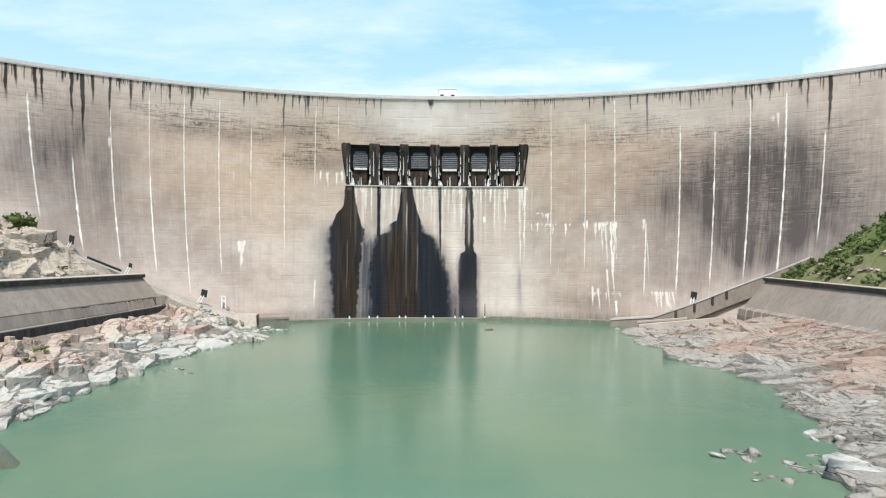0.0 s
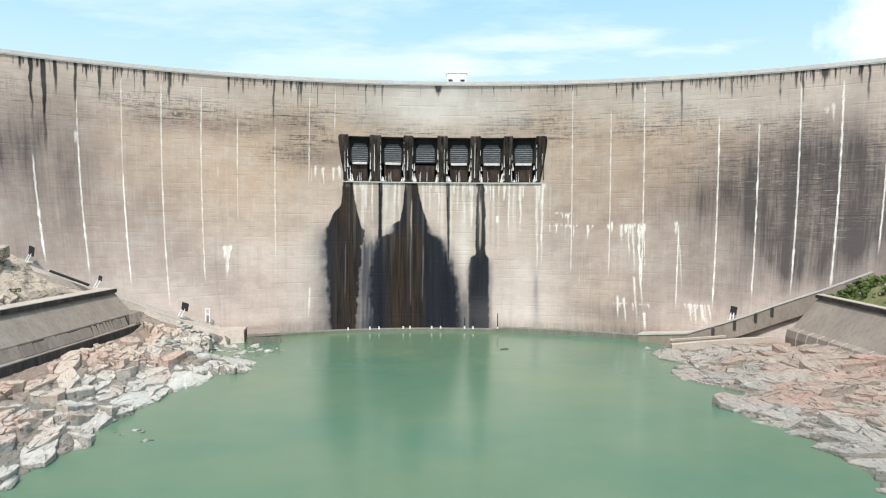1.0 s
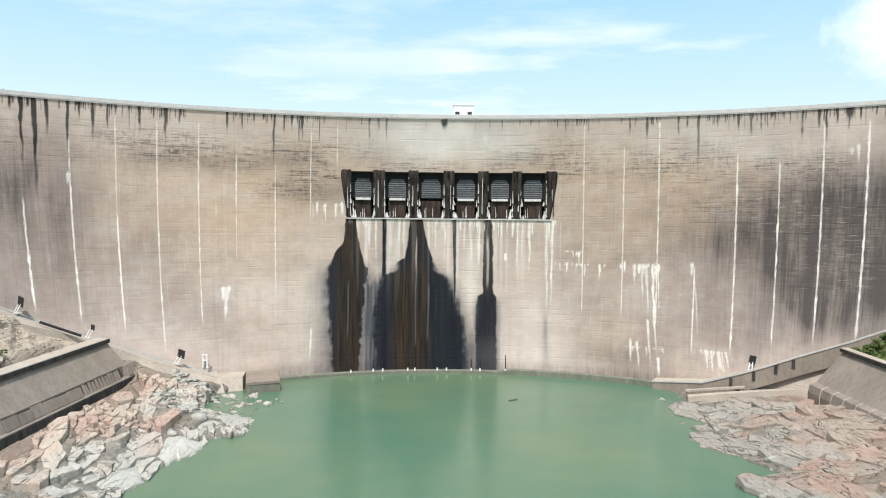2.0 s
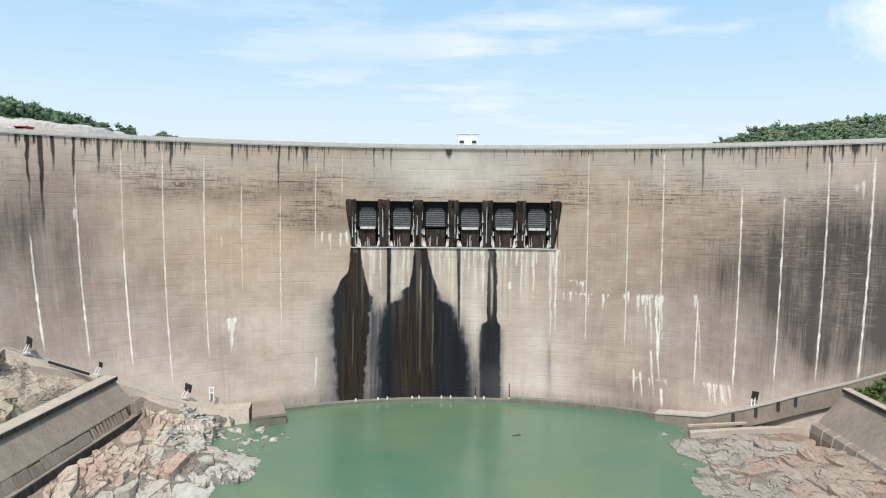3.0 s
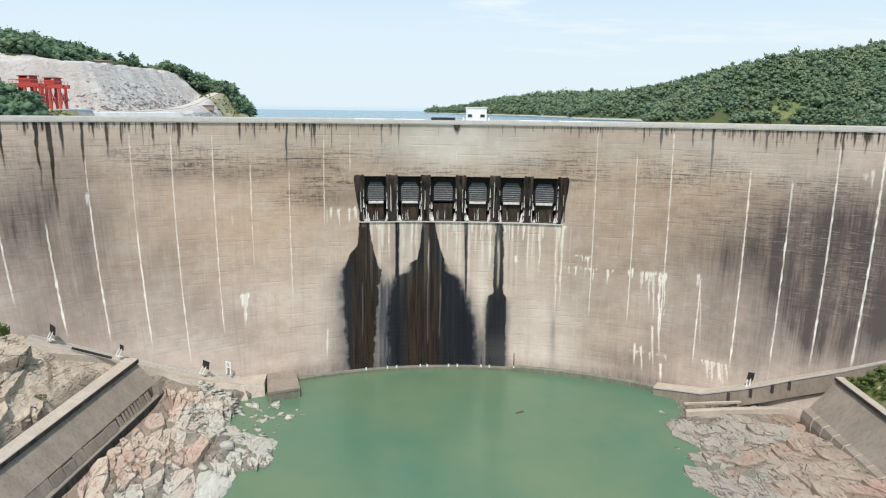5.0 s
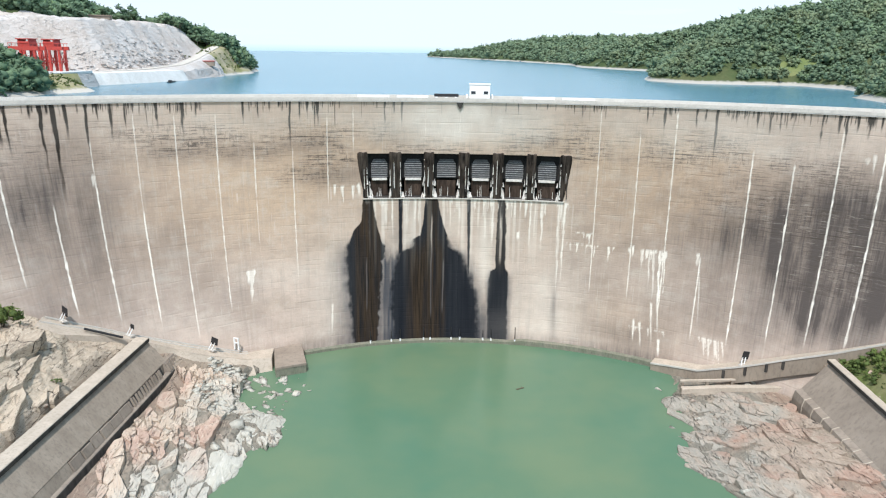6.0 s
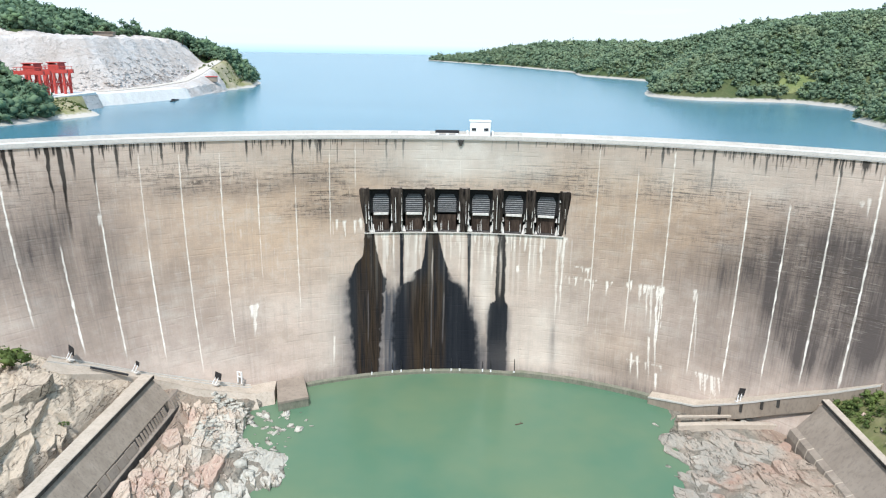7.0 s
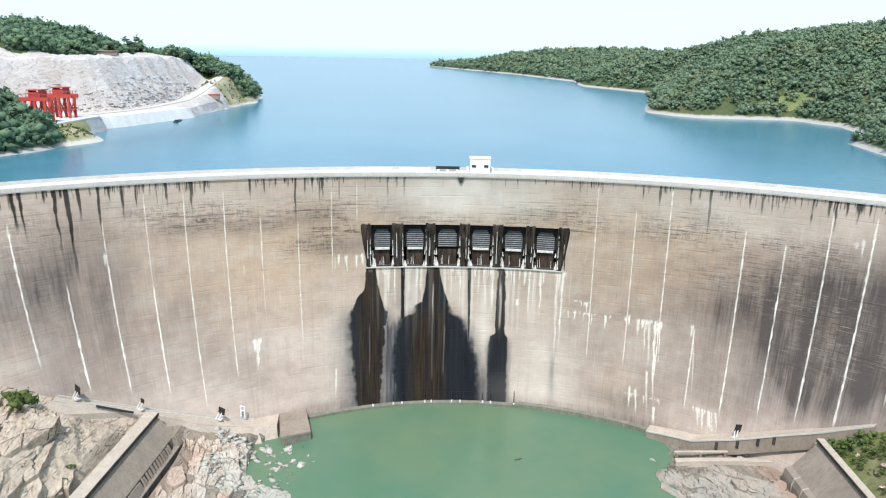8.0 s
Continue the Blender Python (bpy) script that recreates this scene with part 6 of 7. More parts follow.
def build_far_woods():
    for y0, y1, gap, reach, crowns in ((465, 800, 6.2, 330, NEAR_CROWNS), (800, 1200, 7.2, 330, FAR_CROWNS), (1200, 1800, 9.5, 360, FAR_CROWNS), (1800, 2860, 13.5, 420, FAR_CROWNS)):
        gx, gy = np.meshgrid(np.arange(-260, 900, gap), np.arange(y0, y1, gap))
        px = (gx + RNG.uniform(-0.5, 0.5, gx.shape) * gap).ravel()
        py = (gy + RNG.uniform(-0.5, 0.5, gy.shape) * gap).ravel()
        d = shore_distance(px, py, EAST_SHORE, 1)
        z = east_height(px, py)
        ok = (d > 6) & (d < reach) & (z > LAKE + 2.4) & (RNG.random(px.shape) > 0.06)
        meadow = vnoise(px * 0.025, py * 0.025, 90) < 0.16
        ok &= ~(meadow & (d < 30))
        for cx, cy, rx, ry in CLEARINGS:
            ok &= ((((px - cx) / rx) ** 2 + ((py - cy) / ry) ** 2 + 0.7 * (vnoise(px * 0.05, py * 0.05, 95) - 0.5)) > 1.0) | (RNG.random(px.shape) < 0.22)
        size = gap * RNG.uniform(0.38, 0.92, px.shape) * np.where(RNG.random(px.shape) < 0.10, 1.5, 1.0)
        places = np.stack([px, py, z - 0.1 * size, size], -1)[ok]
        scatter("woodland", places.tolist(), crowns, LEAF_OLIVE, "dense olive green woodland on the hills beside the lake", "woodland", RNG)
    px, py = RNG.uniform(-480, -236, 5200), RNG.uniform(380, 1000, 5200)
    d = shore_distance(px, py, WEST_SHORE, -1)
    z = west_height(px, py)
    cut = (py > 503) & (py < 788) & (d < np.where(py < 600, 148, 104))
    spit = (py > 446) & (py < 534) & (px > -292)
    tip = (py > 690) & (py < 800) & (d < 46)
    ok = (d > 5) & (z > LAKE + 2.5) & ~cut & ~spit & ~tip & (d < 210)
    ok &= (vnoise(px * 0.035, py * 0.035, 93) > 0.36) | (py < 500)
    size = RNG.uniform(3.4, 8.8, px.shape)
    scatter("woodland", np.stack([px, py, z - 0.3, size], -1)[ok].tolist(), NEAR_CROWNS, LEAF_DARK, "dark green trees along the hilltop above the quarry cut", "woodland", RNG)


build_far_woods()


# ---------------------------------------------------------------- loose rock
def rock_template(rng, points=14, flat=0.55):
    pts = rng.normal(0, 1, (points, 3))
    pts = np.sign(pts) * np.abs(pts / np.abs(pts).max(axis=1, keepdims=True)) ** 0.6
    pts *= rng.uniform(0.75, 1.0, (points, 1)) * np.array([1.0, rng.uniform(0.55, 0.9), flat * rng.uniform(0.6, 1.2)])
    bm = hull([tuple(p) for p in pts])
    bmesh.ops.triangulate(bm, faces=bm.faces[:])
    bm.verts.ensure_lookup_table()
    bm.verts.index_update()
    v = np.array([tuple(p.co) for p in bm.verts])
    f = np.array([[q.index for q in p.verts] for p in bm.faces])
    bm.free()
    return v, f


ROCKS = [rock_template(RNG) for _ in range(18)]
SLABS = [rock_template(RNG, 12, 0.28) for _ in range(14)]


def joined(name, verts, tris, mat):
    me = bpy.data.meshes.new(name)
    me.vertices.add(len(verts))
    me.vertices.foreach_set("co", np.asarray(verts, np.float32).ravel())
    me.loops.add(tris.size)
    me.loops.foreach_set("vertex_index", tris.astype(np.int32).ravel())
    me.polygons.add(len(tris))
    me.polygons.foreach_set("loop_start", np.arange(0, tris.size, 3, dtype=np.int32))
    me.materials.append(mat)
    me.update(calc_edges=True)
    return me


def rubble(name, places, mat, label, rng):
    """Slabs and blocks bedded in the bank, joined; rows of x, y, z, size."""
    vs, fs, o = [], [], 0
    for x, y, z, r in places:
        v, f = (SLABS if rng.random() < 0.88 else ROCKS)[rng.integers(14)]
        turn = Euler((rng.normal(0.10, 0.12), rng.normal(0.10, 0.14), rng.normal(0.65, 0.35))).to_matrix()
        w = v @ np.array(turn).T * r * np.array([1, 1, rng.uniform(0.7, 1.1)])
        vs.append(w + (x, y, z))
        fs.append(f + o)
        o += len(v)
    return tagged(new(name, joined(name, np.concatenate(vs), np.concatenate(fs), mat)), label, "rubble", "", "stuff")


def ground_z(fn, x, y):
    return float(fn(np.array([x]), np.array([y]))[0])


def build_rubble():
    west_in, west_out, east_in, east_out = [], [], [], []
    for _ in range(70):
        y = RNG.uniform(85, 300)
        shore = float(np.interp(y, *LEFT_SHORE))
        x = max(shore + 1.5 - abs(RNG.normal(0, 11)), -106) if RNG.random() < 0.85 else RNG.uniform(-150, -123)
        if y > 284 and x < -86:
            continue
        z = ground_z(left_height, x, y)
        size = RNG.uniform(0.5, 1.4) if RNG.random() < 0.6 else RNG.uniform(1.6, 3.4)
        if z < -0.8:
            continue
        near_water = (shore - x) < 9 + 6 * vnoise(x * 0.05, y * 0.05, 33)
        (west_out if near_water and x > -108 else west_in).append((x, y, z - 0.04 * size, size))
    for _ in range(45):
        y = RNG.uniform(85, 300)
        shore = float(np.interp(y, *RIGHT_SHORE))
        x = min(shore - 1.5 + abs(RNG.normal(0, 12)), 111)
        if y > 282 and x > 84:
            continue
        z = ground_z(right_height, x, y)
        size = RNG.uniform(0.4, 1.2) if RNG.random() < 0.7 else RNG.uniform(1.2, 3.0)
        if z < -0.8:
            continue
        near_water = (x - shore) < 9 + 8 * vnoise(x * 0.05, y * 0.05, 34)
        (east_out if near_water else east_in).append((x, y, z + 0.05 * size, size))
    for _ in range(420):
        x, y = RNG.uniform(-98, -74), RNG.uniform(258, 292)
        z = ground_z(left_height, x, y)
        if z > -0.4 and y < 262 + 1.5 * (-70 - x) + 14:
            west_out.append((x, y, z + 0.35, RNG.uniform(0.4, 1.1) if RNG.random() < 0.7 else RNG.uniform(1.1, 2.3)))
    rubble("rubble", west_in, ROCK, "fractured pinkish grey slabs on the rock bank", RNG)
    rubble("rubble", west_out, ROCK_SHORE, "washed pale grey slabs along the water's edge", RNG)
    rubble("rubble", east_in, ROCK, "fractured pinkish grey slabs on the rock bank", RNG)
    rubble("rubble", east_out, ROCK_SHORE, "washed pale grey slabs along the water's edge", RNG)


build_rubble()


def build_boulders():
    meshes = [joined("boulder", v, f, ROCK_SHORE) for v, f in ROCKS + SLABS]
    dark = [joined("boulder", v, f, ROCK_GREY) for v, f in ROCKS + SLABS]
    spots = [(-63, 176, 1.6), (-71.5, 291.5, 2.6), (-74.5, 276.8, 2.6), (-71.5, 277.2, 2.2), (-78.5, 289.0, 3.0), (-81.5, 290.0, 2.0), (-72, 291, 2.0), (-70, 288, 1.2), (-66, 292, 1.6), (-62.5, 287, 1.1), (-64, 280, 2.4), (-60, 283, 1.0), (-76, 287, 2.6), (-80, 292, 2.2),
             (43, 107.5, 1.7), (45, 105.5, 2.0), (46.5, 106.5, 1.6), (44, 103, 1.2), (42.5, 96.8, 1.3), (43.6, 95, 0.9), (45.3, 92.9, 1.3), (54, 94, 4.6), (57, 99, 4.2), (72, 293, 2.8), (69, 263, 2.2),
             (104.5, 289, 2.6), (107, 291, 1.8)]
    for _ in range(18):
        y = RNG.uniform(110, 292)
        x = float(np.interp(y, *LEFT_SHORE)) + RNG.uniform(-16, 2)
        spots.append((x, y, RNG.uniform(0.9, 2.6)))
    for _ in range(16):
        y = RNG.uniform(110, 292)
        x = float(np.interp(y, *RIGHT_SHORE)) + RNG.uniform(-2, 16)
        spots.append((x, y, RNG.uniform(0.9, 2.6)))
    for x, y, r in spots:
        z = max(ground_z(left_height if x < 0 else right_height, x, y), -0.25 * r)
        reef = 38 < x < 52 and y < 110
        ob = new("boulder", (dark if reef else meshes)[int(RNG.integers(len(meshes)))])
        ob.matrix_basis = Matrix.Translation((x, y, z + 0.1 * r)) @ Euler((RNG.normal(0.1, 0.2), RNG.normal(0, 0.2), RNG.uniform(0, 6.28))).to_matrix().to_4x4() @ Matrix.Scale(r, 4)
        tagged(ob, "dark wet boulder showing above the green pool" if reef else "angular pale grey boulder at the edge of the pool", "boulder", "boulders along the shore")


build_boulders()


# ---------------------------------------------------------------- things on the abutments
def notice_board(x, y, z, turn, size=3.0, tall=3.4):
    ob = thing("notice_board", "black square board on a white angled frame beside the dam", "sign board", (x, y, z), turn, "black boards along the walkways")
    bm = bmesh.new()
    box(bm, (-size / 2, -0.12, tall - size * 0.45), (size / 2, 0.12, tall + size * 0.55), 0.05, pose(0, 0, 0, 0, 12, 0))
    part("board", bm, BLACK_BOARD, ob)
    for dx in (-0.7, 0.7):
        bm = bmesh.new()
        rod(bm, (dx - 1.0, -0.9, 0), (dx + 0.4, 0.25, tall), 0.20, 0.16)
        part("leg", bm, WHITE_PAINT, ob, "white steel leg")
    bm = bmesh.new()
    box(bm, (-1.9, -1.2, -0.5), (0.9, 0.4, 0.12), 0.05)
    part("base", bm, CONCRETE_PALE, ob, "pale concrete base")
    return ob


def step_z(x, side):
    line = LEFT_LINE if side < 0 else RIGHT_LINE
    return float(np.interp(x, *line))


for bx, out, turn, size in ((-141.8, 2.0, -32, 3.2), (-125.3, 3.0, -26, 1.8), (-101.8, 4.0, -20, 3.0), (104.8, 3.0, 20, 3.0)):
    bz = step_z(bx, bx) + 0.4
    nrm = face_normal(bx, bz)
    notice_board(bx + nrm.x * out, float(wall_y(bx, bz)) + nrm.y * out, bz, turn, size)


def build_frame():
    x, z = -93.5, step_z(-93.5, -1) + 0.9
    n = face_normal(x, z)
    ob = thing("access_frame", "small white steel access frame standing on the walkway", "steel frame", (x + n.x * 1.6, float(wall_y(x, z)) + n.y * 1.6, z), -18)
    for dx in (-0.9, 0.9):
        bm = bmesh.new()
        box(bm, (dx - 0.28, -0.28, 0), (dx + 0.28, 0.28, 5.0), 0.05)
        part("post", bm, WHITE_PAINT, ob)
    for h in (2.6, 4.6):
        bm = bmesh.new()
        box(bm, (-0.7, -0.2, h), (0.7, 0.2, h + 0.4), 0.05)
        part("crossbar", bm, WHITE_PAINT, ob)


build_frame()


def build_tier_wall():
    """The lower stepped walls under the eastern walkway."""
    ob = thing("stepped_wall", "low stepped concrete wall between walkway and rocks", "retaining wall")
    verts = [(79.2, 288.3), (91, 287.4), (103, 286.0), (116.0, 283.8)]
    tops = [2.5, 3.8, 5.1, 6.5]
    for (a, b), za, zb in zip(zip(verts, verts[1:]), tops, tops[1:]):
        bm = bmesh.new()
        d = Vector((b[0] - a[0], b[1] - a[1], 0)).normalized()
        q = Vector((d.y, -d.x, 0))
        ring = []
        for (x, y), z in ((a, za), (b, zb)):
            p = Vector((x, y, 0))
            ring.append([bm.verts.new(p + q * o + Vector((0, 0, h))) for o, h in ((0.3, z), (0.7, -3), (-2.2, -3), (-2.0, z + 0.1), (0.0, z + 0.1))])
        for j in range(5):
            bm.faces.new((ring[0][j], ring[0][(j + 1) % 5], ring[1][(j + 1) % 5], ring[1][j]))
        bm.faces.new(ring[0]), bm.faces.new(ring[1][::-1])
        part("wall_block", bm, CONCRETE_LEDGE, ob)


build_tier_wall()


def build_brace():
    ob = thing("brace_beam", "pale concrete beam leaning against the walkway wall", "beam")
    bm = bmesh.new()
    a, b = Vector((80.0, 293.6, 3.2)), Vector((100.0, 292.2, 5.0))
    m = Matrix.Translation((a + b) / 2) @ (b - a).to_track_quat("X", "Z").to_matrix().to_4x4()
    box(bm, (-(b - a).length / 2, -0.5, -0.45), ((b - a).length / 2, 0.5, 0.45), 0.1, m)
    part("beam", bm, CONCRETE_LEDGE, ob)
    for t in (0.05, 0.5, 0.95):
        p = a.lerp(b, t)
        bm = bmesh.new()
        box(bm, (p.x - 0.5, p.y - 0.4, -1.0), (p.x + 0.5, p.y + 0.4, p.z - 0.3), 0.08)
        part("prop", bm, CONCRETE_OLD, ob)


build_brace()


def build_pipe():
    ob = thing("drain_pipe", "dark steel drain pipe lying down the rock slope", "pipe")
    bm = bmesh.new()
    rod(bm, (-134, 268.5, 28.6), (-123.5, 274.0, 23.4), 0.45, 0.45)
    part("barrel", bm, BLACK_BOARD, ob)
    ob = thing("concrete_block", "weathered concrete block half buried in the slope", "block", (-143.5, 246, 35.2), 25)
    bm = bmesh.new()
    box(bm, (-4, -1.2, 0), (4, 1.2, 2.4), 0.15)
    part("body", bm, CONCRETE_OLD, ob)
    ob = thing("concrete_block", "dark wet concrete wedge standing in the shallow water", "block", (-59.9, 97.6, -0.6), 20)
    bm = bmesh.new()
    pts = [bm.verts.new(p) for p in ((-2.5, -1.2, 0), (2.5, -1.2, 0), (2.5, 1.2, 0), (-2.5, 1.2, 0), (-2.5, -1.2, 4.6), (-1.0, -1.2, 4.2), (-1.0, 1.2, 4.2), (-2.5, 1.2, 4.6))]
    for q in ((3, 2, 1, 0), (4, 5, 6, 7), (0, 1, 5, 4), (1, 2, 6, 5), (2, 3, 7, 6), (3, 0, 4, 7)):
        bm.faces.new([pts[k] for k in q])
    part("body", bm, ALGAE, ob)


build_pipe()


def build_shallows():
    """Small stones that break the surface of the pool near its banks."""
    rng = np.random.default_rng(21)
    meshes = [joined("shallow_stone", v, f, ROCK_SHORE) for v, f in SLABS]
    places = [(rng.uniform(-84, -66), rng.uniform(262, 291)) for _ in range(46)] + [(rng.uniform(40, 56), rng.uniform(90, 110)) for _ in range(14)]
    places += [(-70 + rng.normal(0, 2.5), 182 + rng.normal(0, 1.5)) for _ in range(4)]
    for x, y in places:
        r = rng.uniform(0.5, 1.9)
        ob = new("shallow_stone", meshes[int(rng.integers(len(meshes)))])
        ob.matrix_basis = Matrix.Translation((x, y, 0.02 * r)) @ Euler((rng.normal(0, 0.12), rng.normal(0, 0.12), rng.uniform(0, 6.28))).to_matrix().to_4x4() @ Matrix.Scale(r, 4)
        tagged(ob, "flat grey stone breaking the surface of the pool", "stone", "stones in the shallows")


build_shallows()


# ---------------------------------------------------------------- plants near the dam
def leafy(name, x, y, z, height, spread, clumps, leaves, mat, label, category, group=""):
    """A tree or bush with a forked trunk and a crown of loose clumps."""
    ob = thing(name, label, category, (x, y, z), 0, group)
    bm = bmesh.new()
    stem = height * 0.45
    rod(bm, (0, 0, -0.6), (0.1 * spread, 0, stem), height * 0.045, height * 0.025, 7)
    for k in range(5):
        a = k * 1.26 + RNG.uniform(0, 0.5)
        rod(bm, (0.08 * spread, 0, stem * RNG.uniform(0.6, 1.0)), (math.cos(a) * spread * 0.6, math.sin(a) * spread * 0.6, height * RNG.uniform(0.6, 0.85)), height * 0.022, height * 0.008, 5)
    part("trunk", bm, BARK, ob)
    v, f = crown_template(RNG, clumps, leaves, 0.6)
    v = v * (spread * 1.15, spread * 1.15, height * 0.42) + (0, 0, height * 0.68)
    piece("crown", joined("crown", v, f, mat), ob)
    return ob


leafy("tree", -148.5, 249, ground_z(left_height, -148.5, 249), 8.6, 4.0, 12, 420, LEAF_SHRUB, "sparse green acacia on the rock beside the dam", "tree")
for sx, sy, sh in ((-97, 172, 2.4), (-93, 160, 1.8), (-126, 236, 1.6), (-101, 190, 1.6)):
    leafy("shrub", sx, sy, ground_z(left_height, sx, sy), sh, sh * 0.7, 6, 160, LEAF_SHRUB, "low dry green shrub among the rocks", "shrub", "shrubs on the rocks")


def build_scrub():
    small = [crown_template(RNG, 3, 46, 0.7) for _ in range(6)]
    places = []
    for _ in range(3600):
        x, y = RNG.uniform(127, 190), RNG.uniform(110, 300)
        if vnoise(x * 0.09, y * 0.09, 44) < 0.36:
            continue
        z = ground_z(right_height, x, y)
        if y > float(wall_y(x, min(z, 100))) - 1.0:
            continue
        places.append((x, y, z - 0.2, RNG.uniform(0.5, 1.5) if RNG.random() < 0.8 else RNG.uniform(1.5, 2.8)))
    scatter("scrub", places, small, LEAF_SHRUB, "green bushes and tall grass on the hillside", "scrub", RNG)
    stones = []
    for _ in range(260):
        x, y = RNG.uniform(128, 170), RNG.uniform(130, 285)
        stones.append((x, y, ground_z(right_height, x, y), RNG.uniform(0.6, 2.2)))
    rubble("rubble", stones, ROCK, "grey rocks showing through the grass", RNG)


build_scrub()


# ---------------------------------------------------------------- crest buildings
def build_crest_things():
    z = CREST + 0.7
    x0, y0 = 1.6, float(wall_y(1.6, CREST)) + 9.2
    hut = thing("gate_house", "small white rendered hut with two dark windows on the crest", "hut", (x0, y0, z), 1)
    bm = bmesh.new()
    box(bm, (-4.2, -2.6, 0), (4.2, 2.6, 6.0), 0.06)
    part("wall", bm, WHITE_PAINT, hut)
    bm = bmesh.new()
    box(bm, (-4.5, -2.9, 6.0), (4.5, 2.9, 6.3), 0.05)
    part("roof", bm, WHITE_PAINT, hut)
    for dx in (-2.6, 2.5):
        bm = bmesh.new()
        box(bm, (dx - 0.9, -2.72, 2.3), (dx + 0.9, -2.55, 3.4), 0.02)
        win = part("window", bm, DARK_GLASS, hut)
        bm = bmesh.new()
        box(bm, (dx - 1.05, -2.8, 2.1), (dx + 1.05, -2.6, 2.28), 0.02)
        part("sill", bm, CONCRETE_PALE, win)
    for dx in (-5.2, 5.2):
        bm = bmesh.new()
        box(bm, (dx - 0.35, -2.2, 0), (dx + 0.35, 2.2, 2.0), 0.05)
        part("wing_wall", bm, WHITE_PAINT, hut)
    beam = thing("gantry_beam", "long low black steel beam lying on white blocks on the crest", "steel beam", (-12.0, float(wall_y(-12, CREST)) + 10.5, z), 1)
    bm = bmesh.new()
    box(bm, (-5.0, -0.6, 0.8), (5.0, 0.6, 2.0), 0.08)
    part("girder", bm, BLACK_BOARD, beam)
    for dx in (-4, 0, 4):
        bm = bmesh.new()
        box(bm, (dx - 0.5, -0.7, 0), (dx + 0.5, 0.7, 0.8), 0.04)
        part("block", bm, WHITE_PAINT, beam)
    out = thing("drain_spout", "dark concrete drain spout under the crest", "spout", (-6.2, float(wall_y(-6.2, 102)), 101.4), 0)
    bm = bmesh.new()
    a_ = [bm.verts.new(p) for p in ((-0.4, 0.3, -0.8), (0.4, 0.3, -0.8), (0.4, -0.3, -0.8), (-0.4, -0.3, -0.8))]
    b_ = [bm.verts.new(p) for p in ((-1.4, 0.3, 1.68), (1.4, 0.3, 1.68), (1.4, -1.0, 1.68), (-1.4, -1.0, 1.68))]
    bm.faces.new(a_[::-1]), bm.faces.new(b_)
    for j in range(4):
        bm.faces.new((a_[j], a_[(j + 1) % 4], b_[(j + 1) % 4], b_[j]))
    part("corbel", bm, CONCRETE_BLACK, out)
    for x in (-42, -26, 26, 42):
        low = thing("crest_plinth", "long low white plinth along the crest road", "plinth", (x, float(wall_y(x, CREST)) + 11.6, z), math.degrees(math.atan2(float(wall_y(x + 1, CREST)) - float(wall_y(x - 1, CREST)), 2)), "plinths along the crest road")
        bm = bmesh.new()
        box(bm, (-6.5, -0.4, 0), (6.5, 0.4, 1.2), 0.06)
        part("body", bm, WHITE_PAINT, low)


build_crest_things()


# ---------------------------------------------------------------- quarry side of the lake
def build_crane_platform():
    ob = thing("crane_platform", "white concrete platform under the red gantry cranes", "platform")
    bm = bmesh.new()
    box(bm, (-284.0, 460.0, 98.0), (-255.0, 526.5, 106.35), 0.15)
    part("body", bm, QUAY, ob)
    for k in range(3):
        bm = bmesh.new()
        box(bm, (-255.05, 466.0 + 7 * k, 103.6), (-254.8, 467.6 + 7 * k, 104.8), 0.03)
        part("opening", bm, BLACK_BOARD, ob)


build_crane_platform()


def build_crane(x, y, z, turn, size):
    ob = thing("gantry_crane", "tall red steel gantry crane on the quarry platform", "gantry crane", (x, y, z), turn, "red gantry cranes")
    ob.scale = (size, size, size)
    for sx in (-9, 0, 9):
        for sy in (-5, 5):
            bm = bmesh.new()
            box(bm, (sx - 1.0, sy - 1.0, 0), (sx + 1.0, sy + 1.0, 18.5), 0.1)
            part("leg", bm, RED_PAINT, ob)
        bm = bmesh.new()
        rod(bm, (sx, -4.2, 1.5), (sx, 4.2, 17), 0.45)
        rod(bm, (sx, 4.2, 1.5), (sx, -4.2, 17), 0.45)
        part("bracing", bm, RED_PAINT, ob)
        bm = bmesh.new()
        box(bm, (sx - 1.3, -6.5, 8.2), (sx + 1.3, 6.5, 9.6), 0.1)
        part("tie_beam", bm, RED_PAINT, ob)
    for sy in (-5, 5):
        bm = bmesh.new()
        box(bm, (-13, sy - 1.2, 18.5), (13, sy + 1.2, 21.8), 0.12)
        part("girder", bm, RED_PAINT, ob)
        for k in range(9):
            bm = bmesh.new()
            box(bm, (-12.6 + 3.1 * k - 0.15, sy - 1.35, 21.8), (-12.6 + 3.1 * k + 0.15, sy - 1.05, 24.6), 0.02)
            part("rail_post", bm, RED_PAINT, ob)
        bm = bmesh.new()
        box(bm, (-13, sy - 1.4, 24.4), (13, sy - 1.0, 24.8), 0.02)
        part("rail", bm, RED_PAINT, ob)
    bm = bmesh.new()
    box(bm, (-4.5, -6, 21.8), (5.5, 6, 26.0), 0.2)
    trolley = part("trolley", bm, RED_PAINT, ob)
    bm = bmesh.new()
    box(bm, (-5.5, -6.6, 27.6), (6.5, 6.6, 28.4), 0.1)
    part("roof", bm, RED_PAINT, trolley)
    for sx in (-4, 5):
        bm = bmesh.new()
        box(bm, (sx - 0.4, -5.5, 26), (sx + 0.4, 5.5, 27.6), 0.05)
        part("roof_wall", bm, RED_PAINT, trolley)
    return ob


build_crane(-267.5, 477.5, 106.35, 0, 0.70)
build_crane(-270.0, 508.0, 106.35, 0, 0.70)


